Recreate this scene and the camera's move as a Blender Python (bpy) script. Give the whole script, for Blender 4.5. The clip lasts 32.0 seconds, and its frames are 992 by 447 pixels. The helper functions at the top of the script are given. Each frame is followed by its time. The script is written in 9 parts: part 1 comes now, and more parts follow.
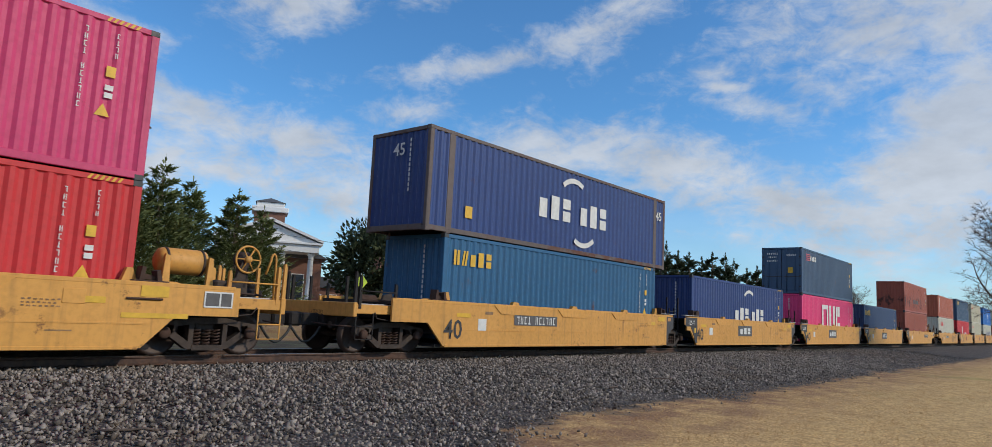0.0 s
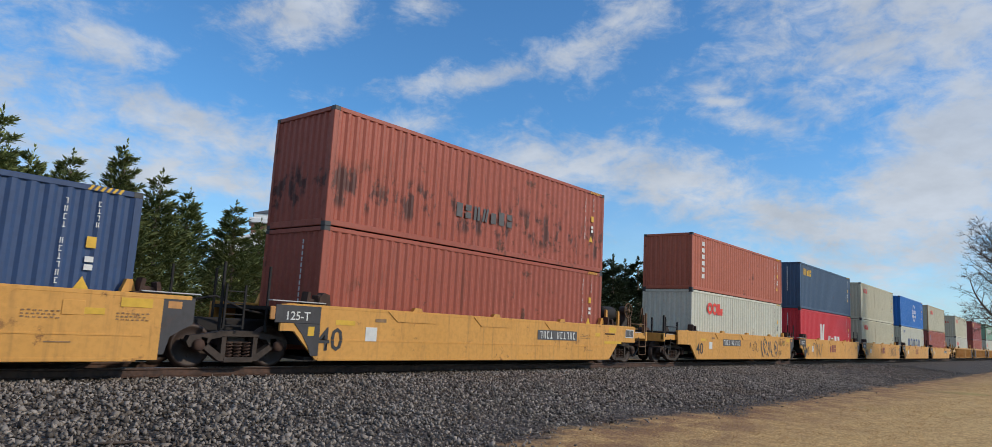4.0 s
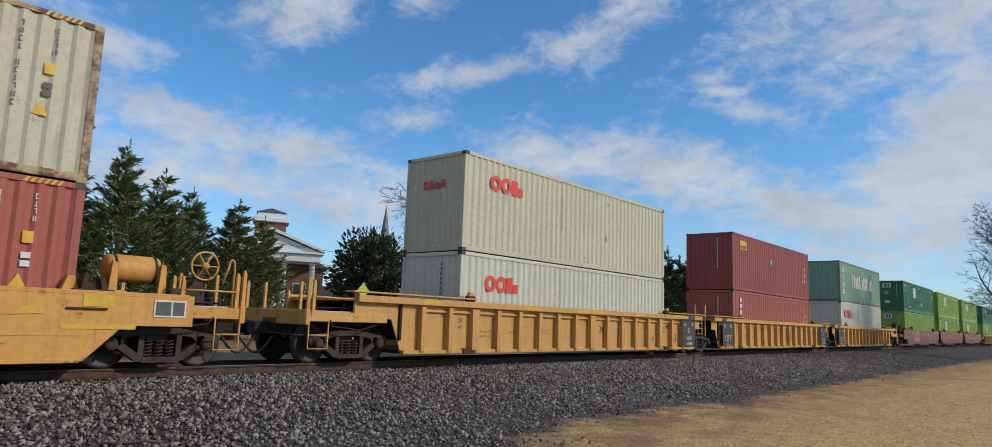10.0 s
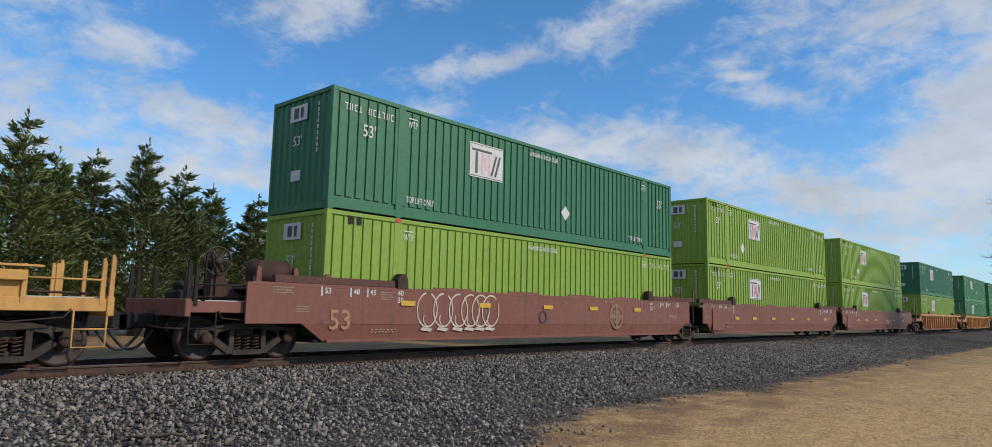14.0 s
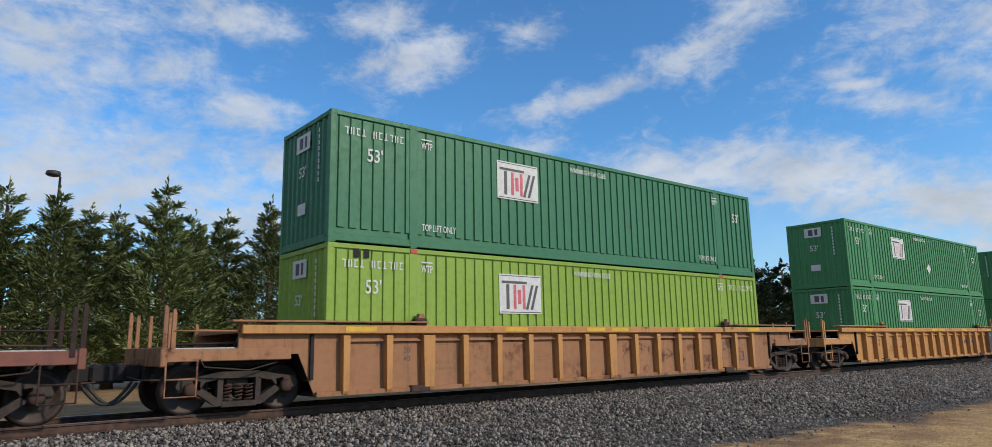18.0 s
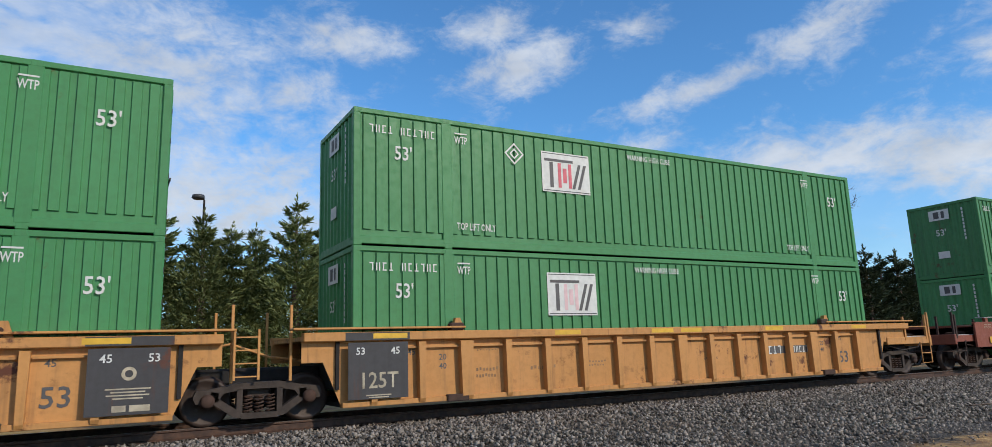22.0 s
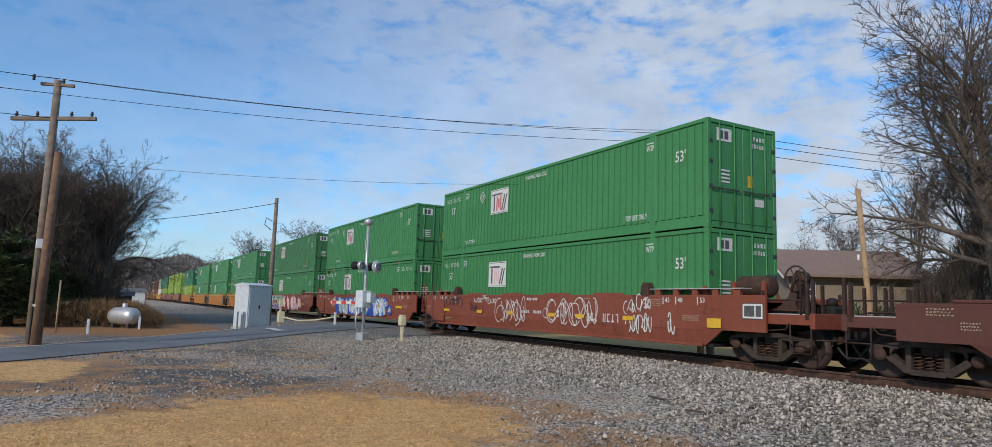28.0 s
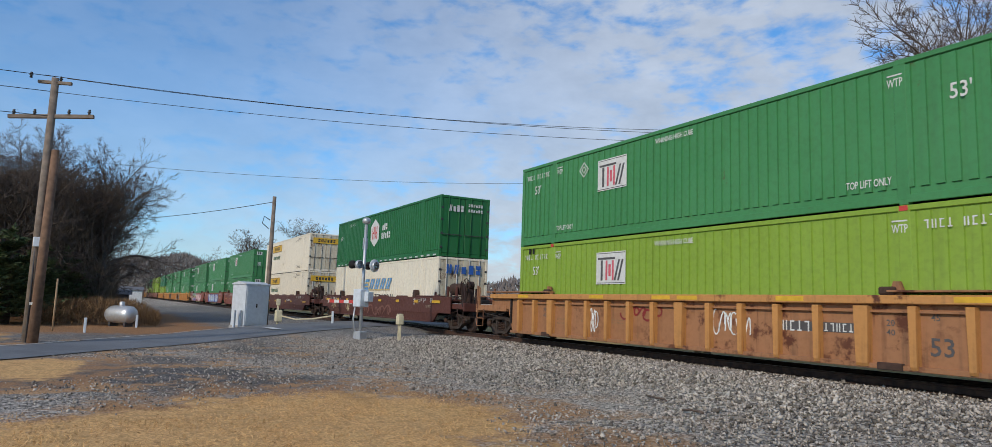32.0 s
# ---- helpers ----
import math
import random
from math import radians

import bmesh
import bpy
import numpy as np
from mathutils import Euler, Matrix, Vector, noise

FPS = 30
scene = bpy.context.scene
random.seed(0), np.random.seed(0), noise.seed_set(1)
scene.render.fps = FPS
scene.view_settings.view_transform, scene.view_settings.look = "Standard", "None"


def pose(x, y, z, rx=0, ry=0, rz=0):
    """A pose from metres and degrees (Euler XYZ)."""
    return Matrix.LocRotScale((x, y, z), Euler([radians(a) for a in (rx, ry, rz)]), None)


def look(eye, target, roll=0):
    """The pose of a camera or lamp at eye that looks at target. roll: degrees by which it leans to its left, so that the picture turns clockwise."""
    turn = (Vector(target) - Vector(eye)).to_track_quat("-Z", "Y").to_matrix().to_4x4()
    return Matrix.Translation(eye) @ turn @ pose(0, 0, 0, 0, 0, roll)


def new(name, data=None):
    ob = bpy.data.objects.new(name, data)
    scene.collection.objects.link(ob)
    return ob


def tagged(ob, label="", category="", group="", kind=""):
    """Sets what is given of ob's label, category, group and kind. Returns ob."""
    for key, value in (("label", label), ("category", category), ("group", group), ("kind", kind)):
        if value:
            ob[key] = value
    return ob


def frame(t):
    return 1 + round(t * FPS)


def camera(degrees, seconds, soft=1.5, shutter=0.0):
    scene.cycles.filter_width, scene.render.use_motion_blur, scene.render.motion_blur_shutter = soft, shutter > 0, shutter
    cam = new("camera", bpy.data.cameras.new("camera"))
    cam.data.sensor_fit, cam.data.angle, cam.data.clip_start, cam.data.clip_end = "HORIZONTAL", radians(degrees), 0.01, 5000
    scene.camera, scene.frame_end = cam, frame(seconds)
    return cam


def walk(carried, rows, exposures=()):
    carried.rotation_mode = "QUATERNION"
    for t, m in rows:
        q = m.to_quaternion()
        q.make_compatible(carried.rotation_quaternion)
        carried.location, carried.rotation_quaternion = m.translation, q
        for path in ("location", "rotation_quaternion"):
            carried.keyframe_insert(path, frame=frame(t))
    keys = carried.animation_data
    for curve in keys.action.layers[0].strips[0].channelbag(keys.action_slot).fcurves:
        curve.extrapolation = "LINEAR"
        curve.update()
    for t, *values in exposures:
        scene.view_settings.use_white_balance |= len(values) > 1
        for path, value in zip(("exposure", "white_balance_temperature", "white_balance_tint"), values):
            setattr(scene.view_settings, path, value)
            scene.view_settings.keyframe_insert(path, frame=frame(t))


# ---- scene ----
import collections

# camera: held by a standing observer, turning from one side of the crossing to the other
cam = camera(71.45, 32.0, soft=0.6, shutter=0.03)
HEADINGS = (  # seconds, yaw, pitch, roll
    (0, -49.75, 7.38, -2.83), (0.5, -50.17, 7.36, -2.65), (1, -50.48, 7.35, -2.57), (1.5, -50.31, 7.36, -2.59), (2, -50.25, 7.43, -2.58), (2.5, -50.10,
    7.68, -2.53), (4.5, -49.74, 8.76, -3.37), (5, -49.31, 8.93, -3.51), (5.5, -49.92, 9.10, -3.30), (6, -50.75, 9.13, -3.04), (6.5, -50.99, 9.08, -2.88),
    (7, -50.71, 8.87, -2.90), (7.5, -50.16, 8.79, -2.93), (8, -49.32, 8.70, -2.78), (8.5, -48.80, 8.59, -2.43), (9, -49.25, 8.44, -2.22), (9.5, -49.86,
    8.28, -2.08), (10, -49.57, 7.96, -2.09), (10.5, -48.94, 7.68, -2.33), (11, -48.24, 7.52, -2.39), (11.5, -47.88, 7.48, -2.42), (12, -48.54, 7.46,
    -2.13), (12.5, -49.33, 7.44, -1.97), (13, -49.40, 7.32, -1.88), (13.5, -48.84, 7.26, -1.64), (14, -48.03, 7.13, -1.26), (14.5, -46.78, 7.01, -0.97),
    (15, -45.33, 7.08, -0.77), (15.5, -43.83, 7.23, -0.43), (17.5, -39.91, 9.81, 0.23), (18, -38.72, 10.07, 1.02), (18.5, -38.96, 10.20, 0.97), (19,
    -39.10, 10.33, 0.67), (19.5, -37.62, 10.47, 0.64), (20, -35.73, 10.62, 0.76), (20.5, -34.72, 10.76, 0.47), (21, -35.45, 10.74, 0.74), (21.5, -36.68,
    10.73, 1.07), (22, -28.94, 10.58, 1.93), (22.5, -9.75, 10.40, 1.60), (23, 10.54, 9.82, 0.08), (23.5, 26.66, 8.50, -1.19), (24, 40.63, 7.29, -2.11),
    (24.5, 50.71, 6.54, -1.50), (26.5, 60.31, 6.88, -1.50), (27, 60.41, 7.07, -1.83), (27.5, 60.58, 7.01, -1.97), (28, 60.79, 6.91, -1.85), (28.5, 60.88,
    6.97, -1.88), (29, 60.15, 7.02, -1.69), (29.5, 59.79, 7.03, -1.80), (30, 59.57, 7.08, -2.24), (30.5, 59.72, 6.85, -2.16), (31, 60.18, 6.77, -2.19),
    (31.5, 60.67, 6.70, -2.00), (32, 60.60, 6.85, -1.97))
PATH = [(t, pose(0, 0, 1.6, 90 + p, r, a)) for t, a, p, r in HEADINGS]
walk(cam, PATH, ((0, -0.03), (7.5, -0.03), (10, -0.08), (12, -0.03), (14, 0.0), (18, 0.06), (20, 0.07), (22.5, 0.16), (24.5, 0.05), (28, 0.0), (29.3, -0.15), (31, -0.05), (32, -0.05)))

# ---- world, sun ----
SUN_ELEV, SUN_AZ = 30.0, 152.0  # degrees; azimuth clockwise from +y


def sky_world():
    w = bpy.data.worlds.new("world")
    scene.world = w
    w.use_nodes = True
    nt = w.node_tree
    nt.nodes.clear()
    N = nt.nodes.new
    L = nt.links.new
    out, bg = N("ShaderNodeOutputWorld"), N("ShaderNodeBackground")
    sky = N("ShaderNodeTexSky")
    sky.sky_type, sky.sun_disc = "NISHITA", False
    sky.sun_elevation, sky.sun_rotation = radians(SUN_ELEV), radians(SUN_AZ)
    sky.air_density, sky.dust_density, sky.ozone_density = 1.0, 0.15, 3.0
    co, sep = N("ShaderNodeTexCoord"), N("ShaderNodeSeparateXYZ")
    L(co.outputs["Generated"], sep.inputs[0])

    def m(op, a, b=None, c=None):
        n = N("ShaderNodeMath")
        n.operation = op
        for i, v in enumerate((a, b, c)):
            if v is None:
                continue
            if isinstance(v, (int, float)):
                n.inputs[i].default_value = v
            else:
                L(v, n.inputs[i])
        return n.outputs[0]

    z = m("MAXIMUM", sep.outputs["Z"], 0.0)
    az = m("MULTIPLY", m("ARCTAN2", sep.outputs["X"], sep.outputs["Y"]), 57.2958)
    el = m("MULTIPLY", m("ARCSINE", sep.outputs["Z"]), 57.2958)

    def fbm(scale, detail, rough, off, stretch=(1, 1, 2.2), dist=0.0):
        mp = N("ShaderNodeMapping")
        mp.inputs["Location"].default_value = off
        mp.inputs["Scale"].default_value = stretch
        L(co.outputs["Generated"], mp.inputs[0])
        n = N("ShaderNodeTexNoise")
        n.inputs["Scale"].default_value, n.inputs["Detail"].default_value = scale, detail
        n.inputs["Roughness"].default_value, n.inputs["Distortion"].default_value = rough, dist
        L(mp.outputs[0], n.inputs["Vector"])
        return n.outputs["Fac"]

    def rng(v, a, b, c=0.0, d=1.0):
        r = N("ShaderNodeMapRange")
        r.interpolation_type = "SMOOTHSTEP"
        for nm, q in (("From Min", a), ("From Max", b), ("To Min", c), ("To Max", d)):
            r.inputs[nm].default_value = q
        L(v, r.inputs["Value"])
        return r.outputs[0]

    big = fbm(2.2, 3, 0.5, (3.1, 1.7, 0))
    ragged = fbm(11.0, 9, 0.66, (0.9, 5.6, 0), (1, 1, 2.0), 0.35)
    cells = fbm(21.0, 5, 0.52, (2.0, 9.0, 0), (1, 1, 2.4), 0.2)
    wisp = fbm(26.0, 6, 0.62, (5.0, 1.0, 3.0), (1, 1, 1.5), 0.5)
    # single banks of cloud: azimuth, elevation, half-widths, slope, weight
    bank = None
    for a0, e0, sa, se, tilt, wt in BANKS:
        da = m("SUBTRACT", az, a0)
        de = m("SUBTRACT", m("SUBTRACT", el, e0), m("MULTIPLY", da, tilt))
        p = m("DIVIDE", da, sa)
        q = m("DIVIDE", de, se)
        r = m("MULTIPLY_ADD", p, p, m("MULTIPLY", q, q))
        g = m("MULTIPLY", m("EXPONENT", m("MULTIPLY", r, -0.5)), wt)
        bank = g if bank is None else m("MAXIMUM", bank, g)
    streaks = rng(m("ADD", m("MULTIPLY_ADD", big, 0.3, m("MULTIPLY_ADD", wisp, 0.45, m("MULTIPLY", ragged, 0.75))), m("MULTIPLY", bank, 0.40)), 0.78, 1.18)
    # cells of small cloud over the other half of the sky
    side = rng(az, 6.0, -14.0)
    field = rng(m("MULTIPLY_ADD", cells, 0.85, m("MULTIPLY_ADD", big, 0.5, m("MULTIPLY", ragged, 0.35))), 0.55, 0.90)
    field = m("MULTIPLY", field, m("MULTIPLY", rng(az, -92.0, -42.0, 0.22, 0.95), rng(az, -100.0, -170.0, 1.0, 3.2)))
    body = m("ADD", m("MULTIPLY", streaks, m("SUBTRACT", 1.0, side)), m("MULTIPLY", field, side))
    # veil of thin cloud towards the horizon
    veil2 = m("MULTIPLY", rng(z, 0.30, 0.0, 0.0, 0.5), m("MULTIPLY_ADD", big, 1.2, 0.25))
    cover = m("MINIMUM", m("ADD", m("MULTIPLY", body, 0.85), veil2), 0.93)
    tone = N("ShaderNodeMapRange")
    tone.inputs["From Min"].default_value, tone.inputs["From Max"].default_value = 0.3, 0.7
    tone.inputs["To Min"].default_value, tone.inputs["To Max"].default_value = 0.8, 1.06
    L(fbm(9.0, 5, 0.6, (7, 2, 0)), tone.inputs["Value"])
    cloud = N("ShaderNodeMix")
    cloud.data_type, cloud.blend_type = "RGBA", "MULTIPLY"
    cloud.inputs["Factor"].default_value = 1.0
    cloud.inputs["A"].default_value = CLOUD
    L(tone.outputs[0], cloud.inputs["B"])
    hue = N("ShaderNodeMix")
    hue.data_type, hue.blend_type = "RGBA", "MULTIPLY"
    hue.inputs["Factor"].default_value = 1.0
    hue.inputs["B"].default_value = SKY_TINT
    L(sky.outputs[0], hue.inputs["A"])
    mx = N("ShaderNodeMix")
    mx.data_type = "RGBA"
    L(cover, mx.inputs["Factor"])
    L(hue.outputs["Result"], mx.inputs["A"])
    L(cloud.outputs["Result"], mx.inputs["B"])
    L(mx.outputs["Result"], bg.inputs["Color"])
    bg.inputs["Strength"].default_value = SKY_STRENGTH
    L(bg.outputs[0], out.inputs["Surface"])


SKY_STRENGTH = 0.12
BANKS = (
    (48.0, 20.3, 4.5, 0.9, 0.23, 0.9), (56.0, 22.6, 4.0, 1.3, 0.27, 0.9), (60.5, 25.5, 3.0, 1.6, 0.2, 0.7),
    (54.0, 13.8, 5.0, 1.7, -0.1, 1.0), (63.5, 12.3, 6.0, 2.2, -0.2, 1.0), (73.5, 9.2, 5.0, 1.6, -0.3, 0.9),
    (24.0, 13.8, 5.0, 1.6, -0.15, 0.9), (33.0, 13.0, 5.0, 1.4, 0.0, 0.9), (70.0, 17.0, 3.4, 1.1, -0.3, 0.75),
    (83.5, 13.0, 5.5, 5.0, 0.6, 1.1), (82.0, 23.5, 11.0, 5.0, 0.1, 0.85), (29.3, 23.0, 2.4, 1.0, 0.2, 0.6),
    (41.2, 16.0, 3.0, 0.9, 0.1, 0.6), (17.3, 25.0, 3.5, 1.4, 0.1, 0.85), (4.0, 21.0, 7.0, 5.0, 0.0, 0.8), (12.0, 21.0, 2.6, 1.5, 0.2, 0.8), (18.5, 18.4, 3.0, 1.2, 0.0, 0.9),
    (29.0, 26.5, 3.0, 1.3, 0.2, 0.9), (33.5, 23.6, 3.2, 1.5, 0.2, 0.95), (42.0, 25.6, 2.0, 0.9, 0.1, 0.8), (43.5, 19.4, 3.0, 0.9, 0.2, 0.7), (68.0, 18.4, 1.8, 0.45, -0.05, 0.95), (9.0, 12.5, 9.0, 3.2, 0.0, 0.95), (22.0, 10.5, 9.0, 2.6, 0.05, 0.85), (37.0, 9.5, 8.0, 2.6, 0.0, 0.8),
    (96.0, 14.0, 8.0, 5.0, 0.0, 0.8), (120.0, 20.0, 14.0, 6.0, 0.1, 0.8), (150.0, 35.0, 18.0, 9.0, 0.0, 0.7))
CLOUD = (5.0, 5.4, 6.0, 1)
SKY_TINT = (0.63, 1.09, 1.39, 1)
sky_world()
sun = new("sun", bpy.data.lights.new("sun", "SUN"))
sun.data.energy, sun.data.angle, sun.data.color = 2.6, radians(2.0), (1.0, 0.885, 0.72)
_a, _e = radians(SUN_AZ), radians(SUN_ELEV)
sun.matrix_world = look((math.sin(_a) * math.cos(_e) * 60, math.cos(_a) * math.cos(_e) * 60, math.sin(_e) * 60), (0, 0, 0))
scene.view_settings.exposure = 0.0

# ---- materials ----


def lin(r, g, b):
    """Linear colour from 0..255 values."""
    return tuple(((c / 255 + 0.055) / 1.055) ** 2.4 if c > 10 else c / 255 / 12.92 for c in (r, g, b)) + (1,)


class Mat:
    """Small helper to wire a node material."""

    def __init__(self, name):
        self.m = bpy.data.materials.new(name)
        self.m.use_nodes = True
        self.t = self.m.node_tree
        self.p = self.t.nodes["Principled BSDF"]
        self.co = None

    def n(self, kind):
        return self.t.nodes.new(kind)

    def link(self, a, b):
        self.t.links.new(a, b)

    def coord(self, which="Object"):
        if self.co is None:
            self.co = self.n("ShaderNodeTexCoord")
        return self.co.outputs[which]

    def noise(self, scale, detail=4, rough=0.55, stretch=None, which="Object", dist=0.0, off=None):
        n = self.n("ShaderNodeTexNoise")
        n.inputs["Scale"].default_value, n.inputs["Detail"].default_value = scale, detail
        n.inputs["Roughness"].default_value, n.inputs["Distortion"].default_value = rough, dist
        v = self.coord(which)
        if stretch or off:
            mp = self.n("ShaderNodeMapping")
            mp.inputs["Scale"].default_value = stretch or (1, 1, 1)
            mp.inputs["Location"].default_value = off or (0, 0, 0)
            self.link(v, mp.inputs[0])
            v = mp.outputs[0]
        self.link(v, n.inputs["Vector"])
        return n.outputs["Fac"]

    def ramp(self, fac, lo, hi, a=0.0, b=1.0, smooth=True):
        n = self.n("ShaderNodeMapRange")
        n.interpolation_type = "SMOOTHSTEP" if smooth else "LINEAR"
        for k, v in (("From Min", lo), ("From Max", hi), ("To Min", a), ("To Max", b)):
            n.inputs[k].default_value = v
        self.link(fac, n.inputs["Value"])
        return n.outputs[0]

    def mix(self, fac, a, b, blend="MIX"):
        n = self.n("ShaderNodeMix")
        n.data_type, n.blend_type = "RGBA", blend
        for v, s in ((fac, "Factor"), (a, "A"), (b, "B")):
            i = n.inputs[s] if s == "Factor" else [x for x in n.inputs if x.name == s and x.type == "RGBA"][0]
            if isinstance(v, (tuple, float, int)):
                i.default_value = v
            else:
                self.link(v, i)
        return [o for o in n.outputs if o.type == "RGBA"][0]

    def math(self, op, a, b):
        n = self.n("ShaderNodeMath")
        n.operation = op
        for i, v in enumerate((a, b)):
            if isinstance(v, (int, float)):
                n.inputs[i].default_value = v
            else:
                self.link(v, n.inputs[i])
        return n.outputs[0]

    def bump(self, h, strength=0.2, dist=0.01):
        n = self.n("ShaderNodeBump")
        n.inputs["Strength"].default_value, n.inputs["Distance"].default_value = strength, dist
        self.link(h, n.inputs["Height"])
        self.link(n.outputs[0], self.p.inputs["Normal"])

    def done(self, col, rough=0.6, metal=0.0, spec=None):
        for v, s in ((col, "Base Color"), (rough, "Roughness"), (metal, "Metallic")):
            if isinstance(v, (tuple, float, int)):
                self.p.inputs[s].default_value = v
            else:
                self.link(v, self.p.inputs[s])
        if spec is not None:
            self.p.inputs["Specular IOR Level"].default_value = spec
        return self.m


RUST = lin(92, 52, 34)
CACHE = {}


def paint(name, col, rust=0.12, dirt=0.35, rough=0.5, runs=0.0, scrape=None):
    """Painted steel: faded patches, dirt streaks that run down, rust spots."""
    key = ("paint", name)
    if key in CACHE:
        return CACHE[key]
    k = Mat(name)
    info = k.n("ShaderNodeObjectInfo")
    fade = k.noise(0.45, 3, 0.5)
    fine = k.noise(9, 4, 0.6)
    streak = k.noise(1.0, 5, 0.6, (5.5, 5.5, 0.35))
    c = k.mix(k.ramp(fade, 0.35, 0.7, 0.0, 0.35), col, tuple(min(1, v * 1.15 + 0.02) for v in col[:3]) + (1,))
    c = k.mix(k.ramp(streak, 0.5, 0.78, 0.0, dirt), c, tuple(v * 0.35 + 0.02 for v in col[:3]) + (1,))
    c = k.mix(k.ramp(fine, 0.4, 0.7, 0.0, 0.12), c, (0.05, 0.045, 0.04, 1))
    spots = k.math("MULTIPLY", k.ramp(k.noise(2.3, 8, 0.68), 0.66 - rust * 0.35, 0.74 - rust * 0.25), k.ramp(k.noise(0.35, 2, 0.5, off=(4, 2, 1)), 0.42, 0.6))
    c = k.mix(k.math("MULTIPLY", spots, min(1.0, rust * 5)), c, RUST)
    if scrape:
        sp = k.n("ShaderNodeSeparateXYZ")
        k.link(k.coord("Object"), sp.inputs[0])
        band = k.math("MULTIPLY", k.ramp(sp.outputs[2], scrape[0], scrape[0] + 0.3), k.ramp(sp.outputs[2], scrape[1], scrape[1] - 0.4))
        raw = k.math("MULTIPLY", k.ramp(k.noise(1.4, 7, 0.66, (1.6, 1.0, 0.9), off=(3, 0, 8)), 0.50, 0.60), band)
        c = k.mix(k.math("MULTIPLY", raw, 0.85), c, lin(58, 34, 28))
    if runs:
        drip = k.math("MULTIPLY", k.ramp(k.noise(1.0, 6, 0.6, (4.2, 4.2, 0.3), off=(1, 3, 2)), 0.58, 0.68), k.ramp(k.noise(0.55, 3, 0.5, off=(9, 1, 5)), 0.44, 0.58))
        c = k.mix(k.math("MULTIPLY", drip, runs), c, RUST)
    c = k.mix(k.ramp(info.outputs["Random"], 0, 1, 0.0, 0.07), c, (0.03, 0.03, 0.03, 1))
    k.bump(k.noise(3.0, 5, 0.6), 0.12, 0.012)
    CACHE[key] = k.done(c, k.ramp(fine, 0.3, 0.7, rough - 0.07, rough + 0.12), 0.0, 0.4)
    return CACHE[key]


def plain(name, col, rough=0.6, metal=0.0, var=0.25, scale=6.0):
    key = ("plain", name)
    if key in CACHE:
        return CACHE[key]
    k = Mat(name)
    a = k.noise(scale, 5, 0.6)
    b = k.noise(scale * 0.12, 3, 0.5)
    dark = tuple(v * (1 - var) for v in col[:3]) + (1,)
    lite = tuple(min(1, v * (1 + var * 0.6)) for v in col[:3]) + (1,)
    c = k.mix(k.ramp(a, 0.3, 0.7), dark, lite)
    c = k.mix(k.ramp(b, 0.35, 0.7, 0, 0.4), c, dark)
    k.bump(a, 0.15, 0.01)
    CACHE[key] = k.done(c, rough, metal)
    return CACHE[key]


# ---- mesh helpers ----


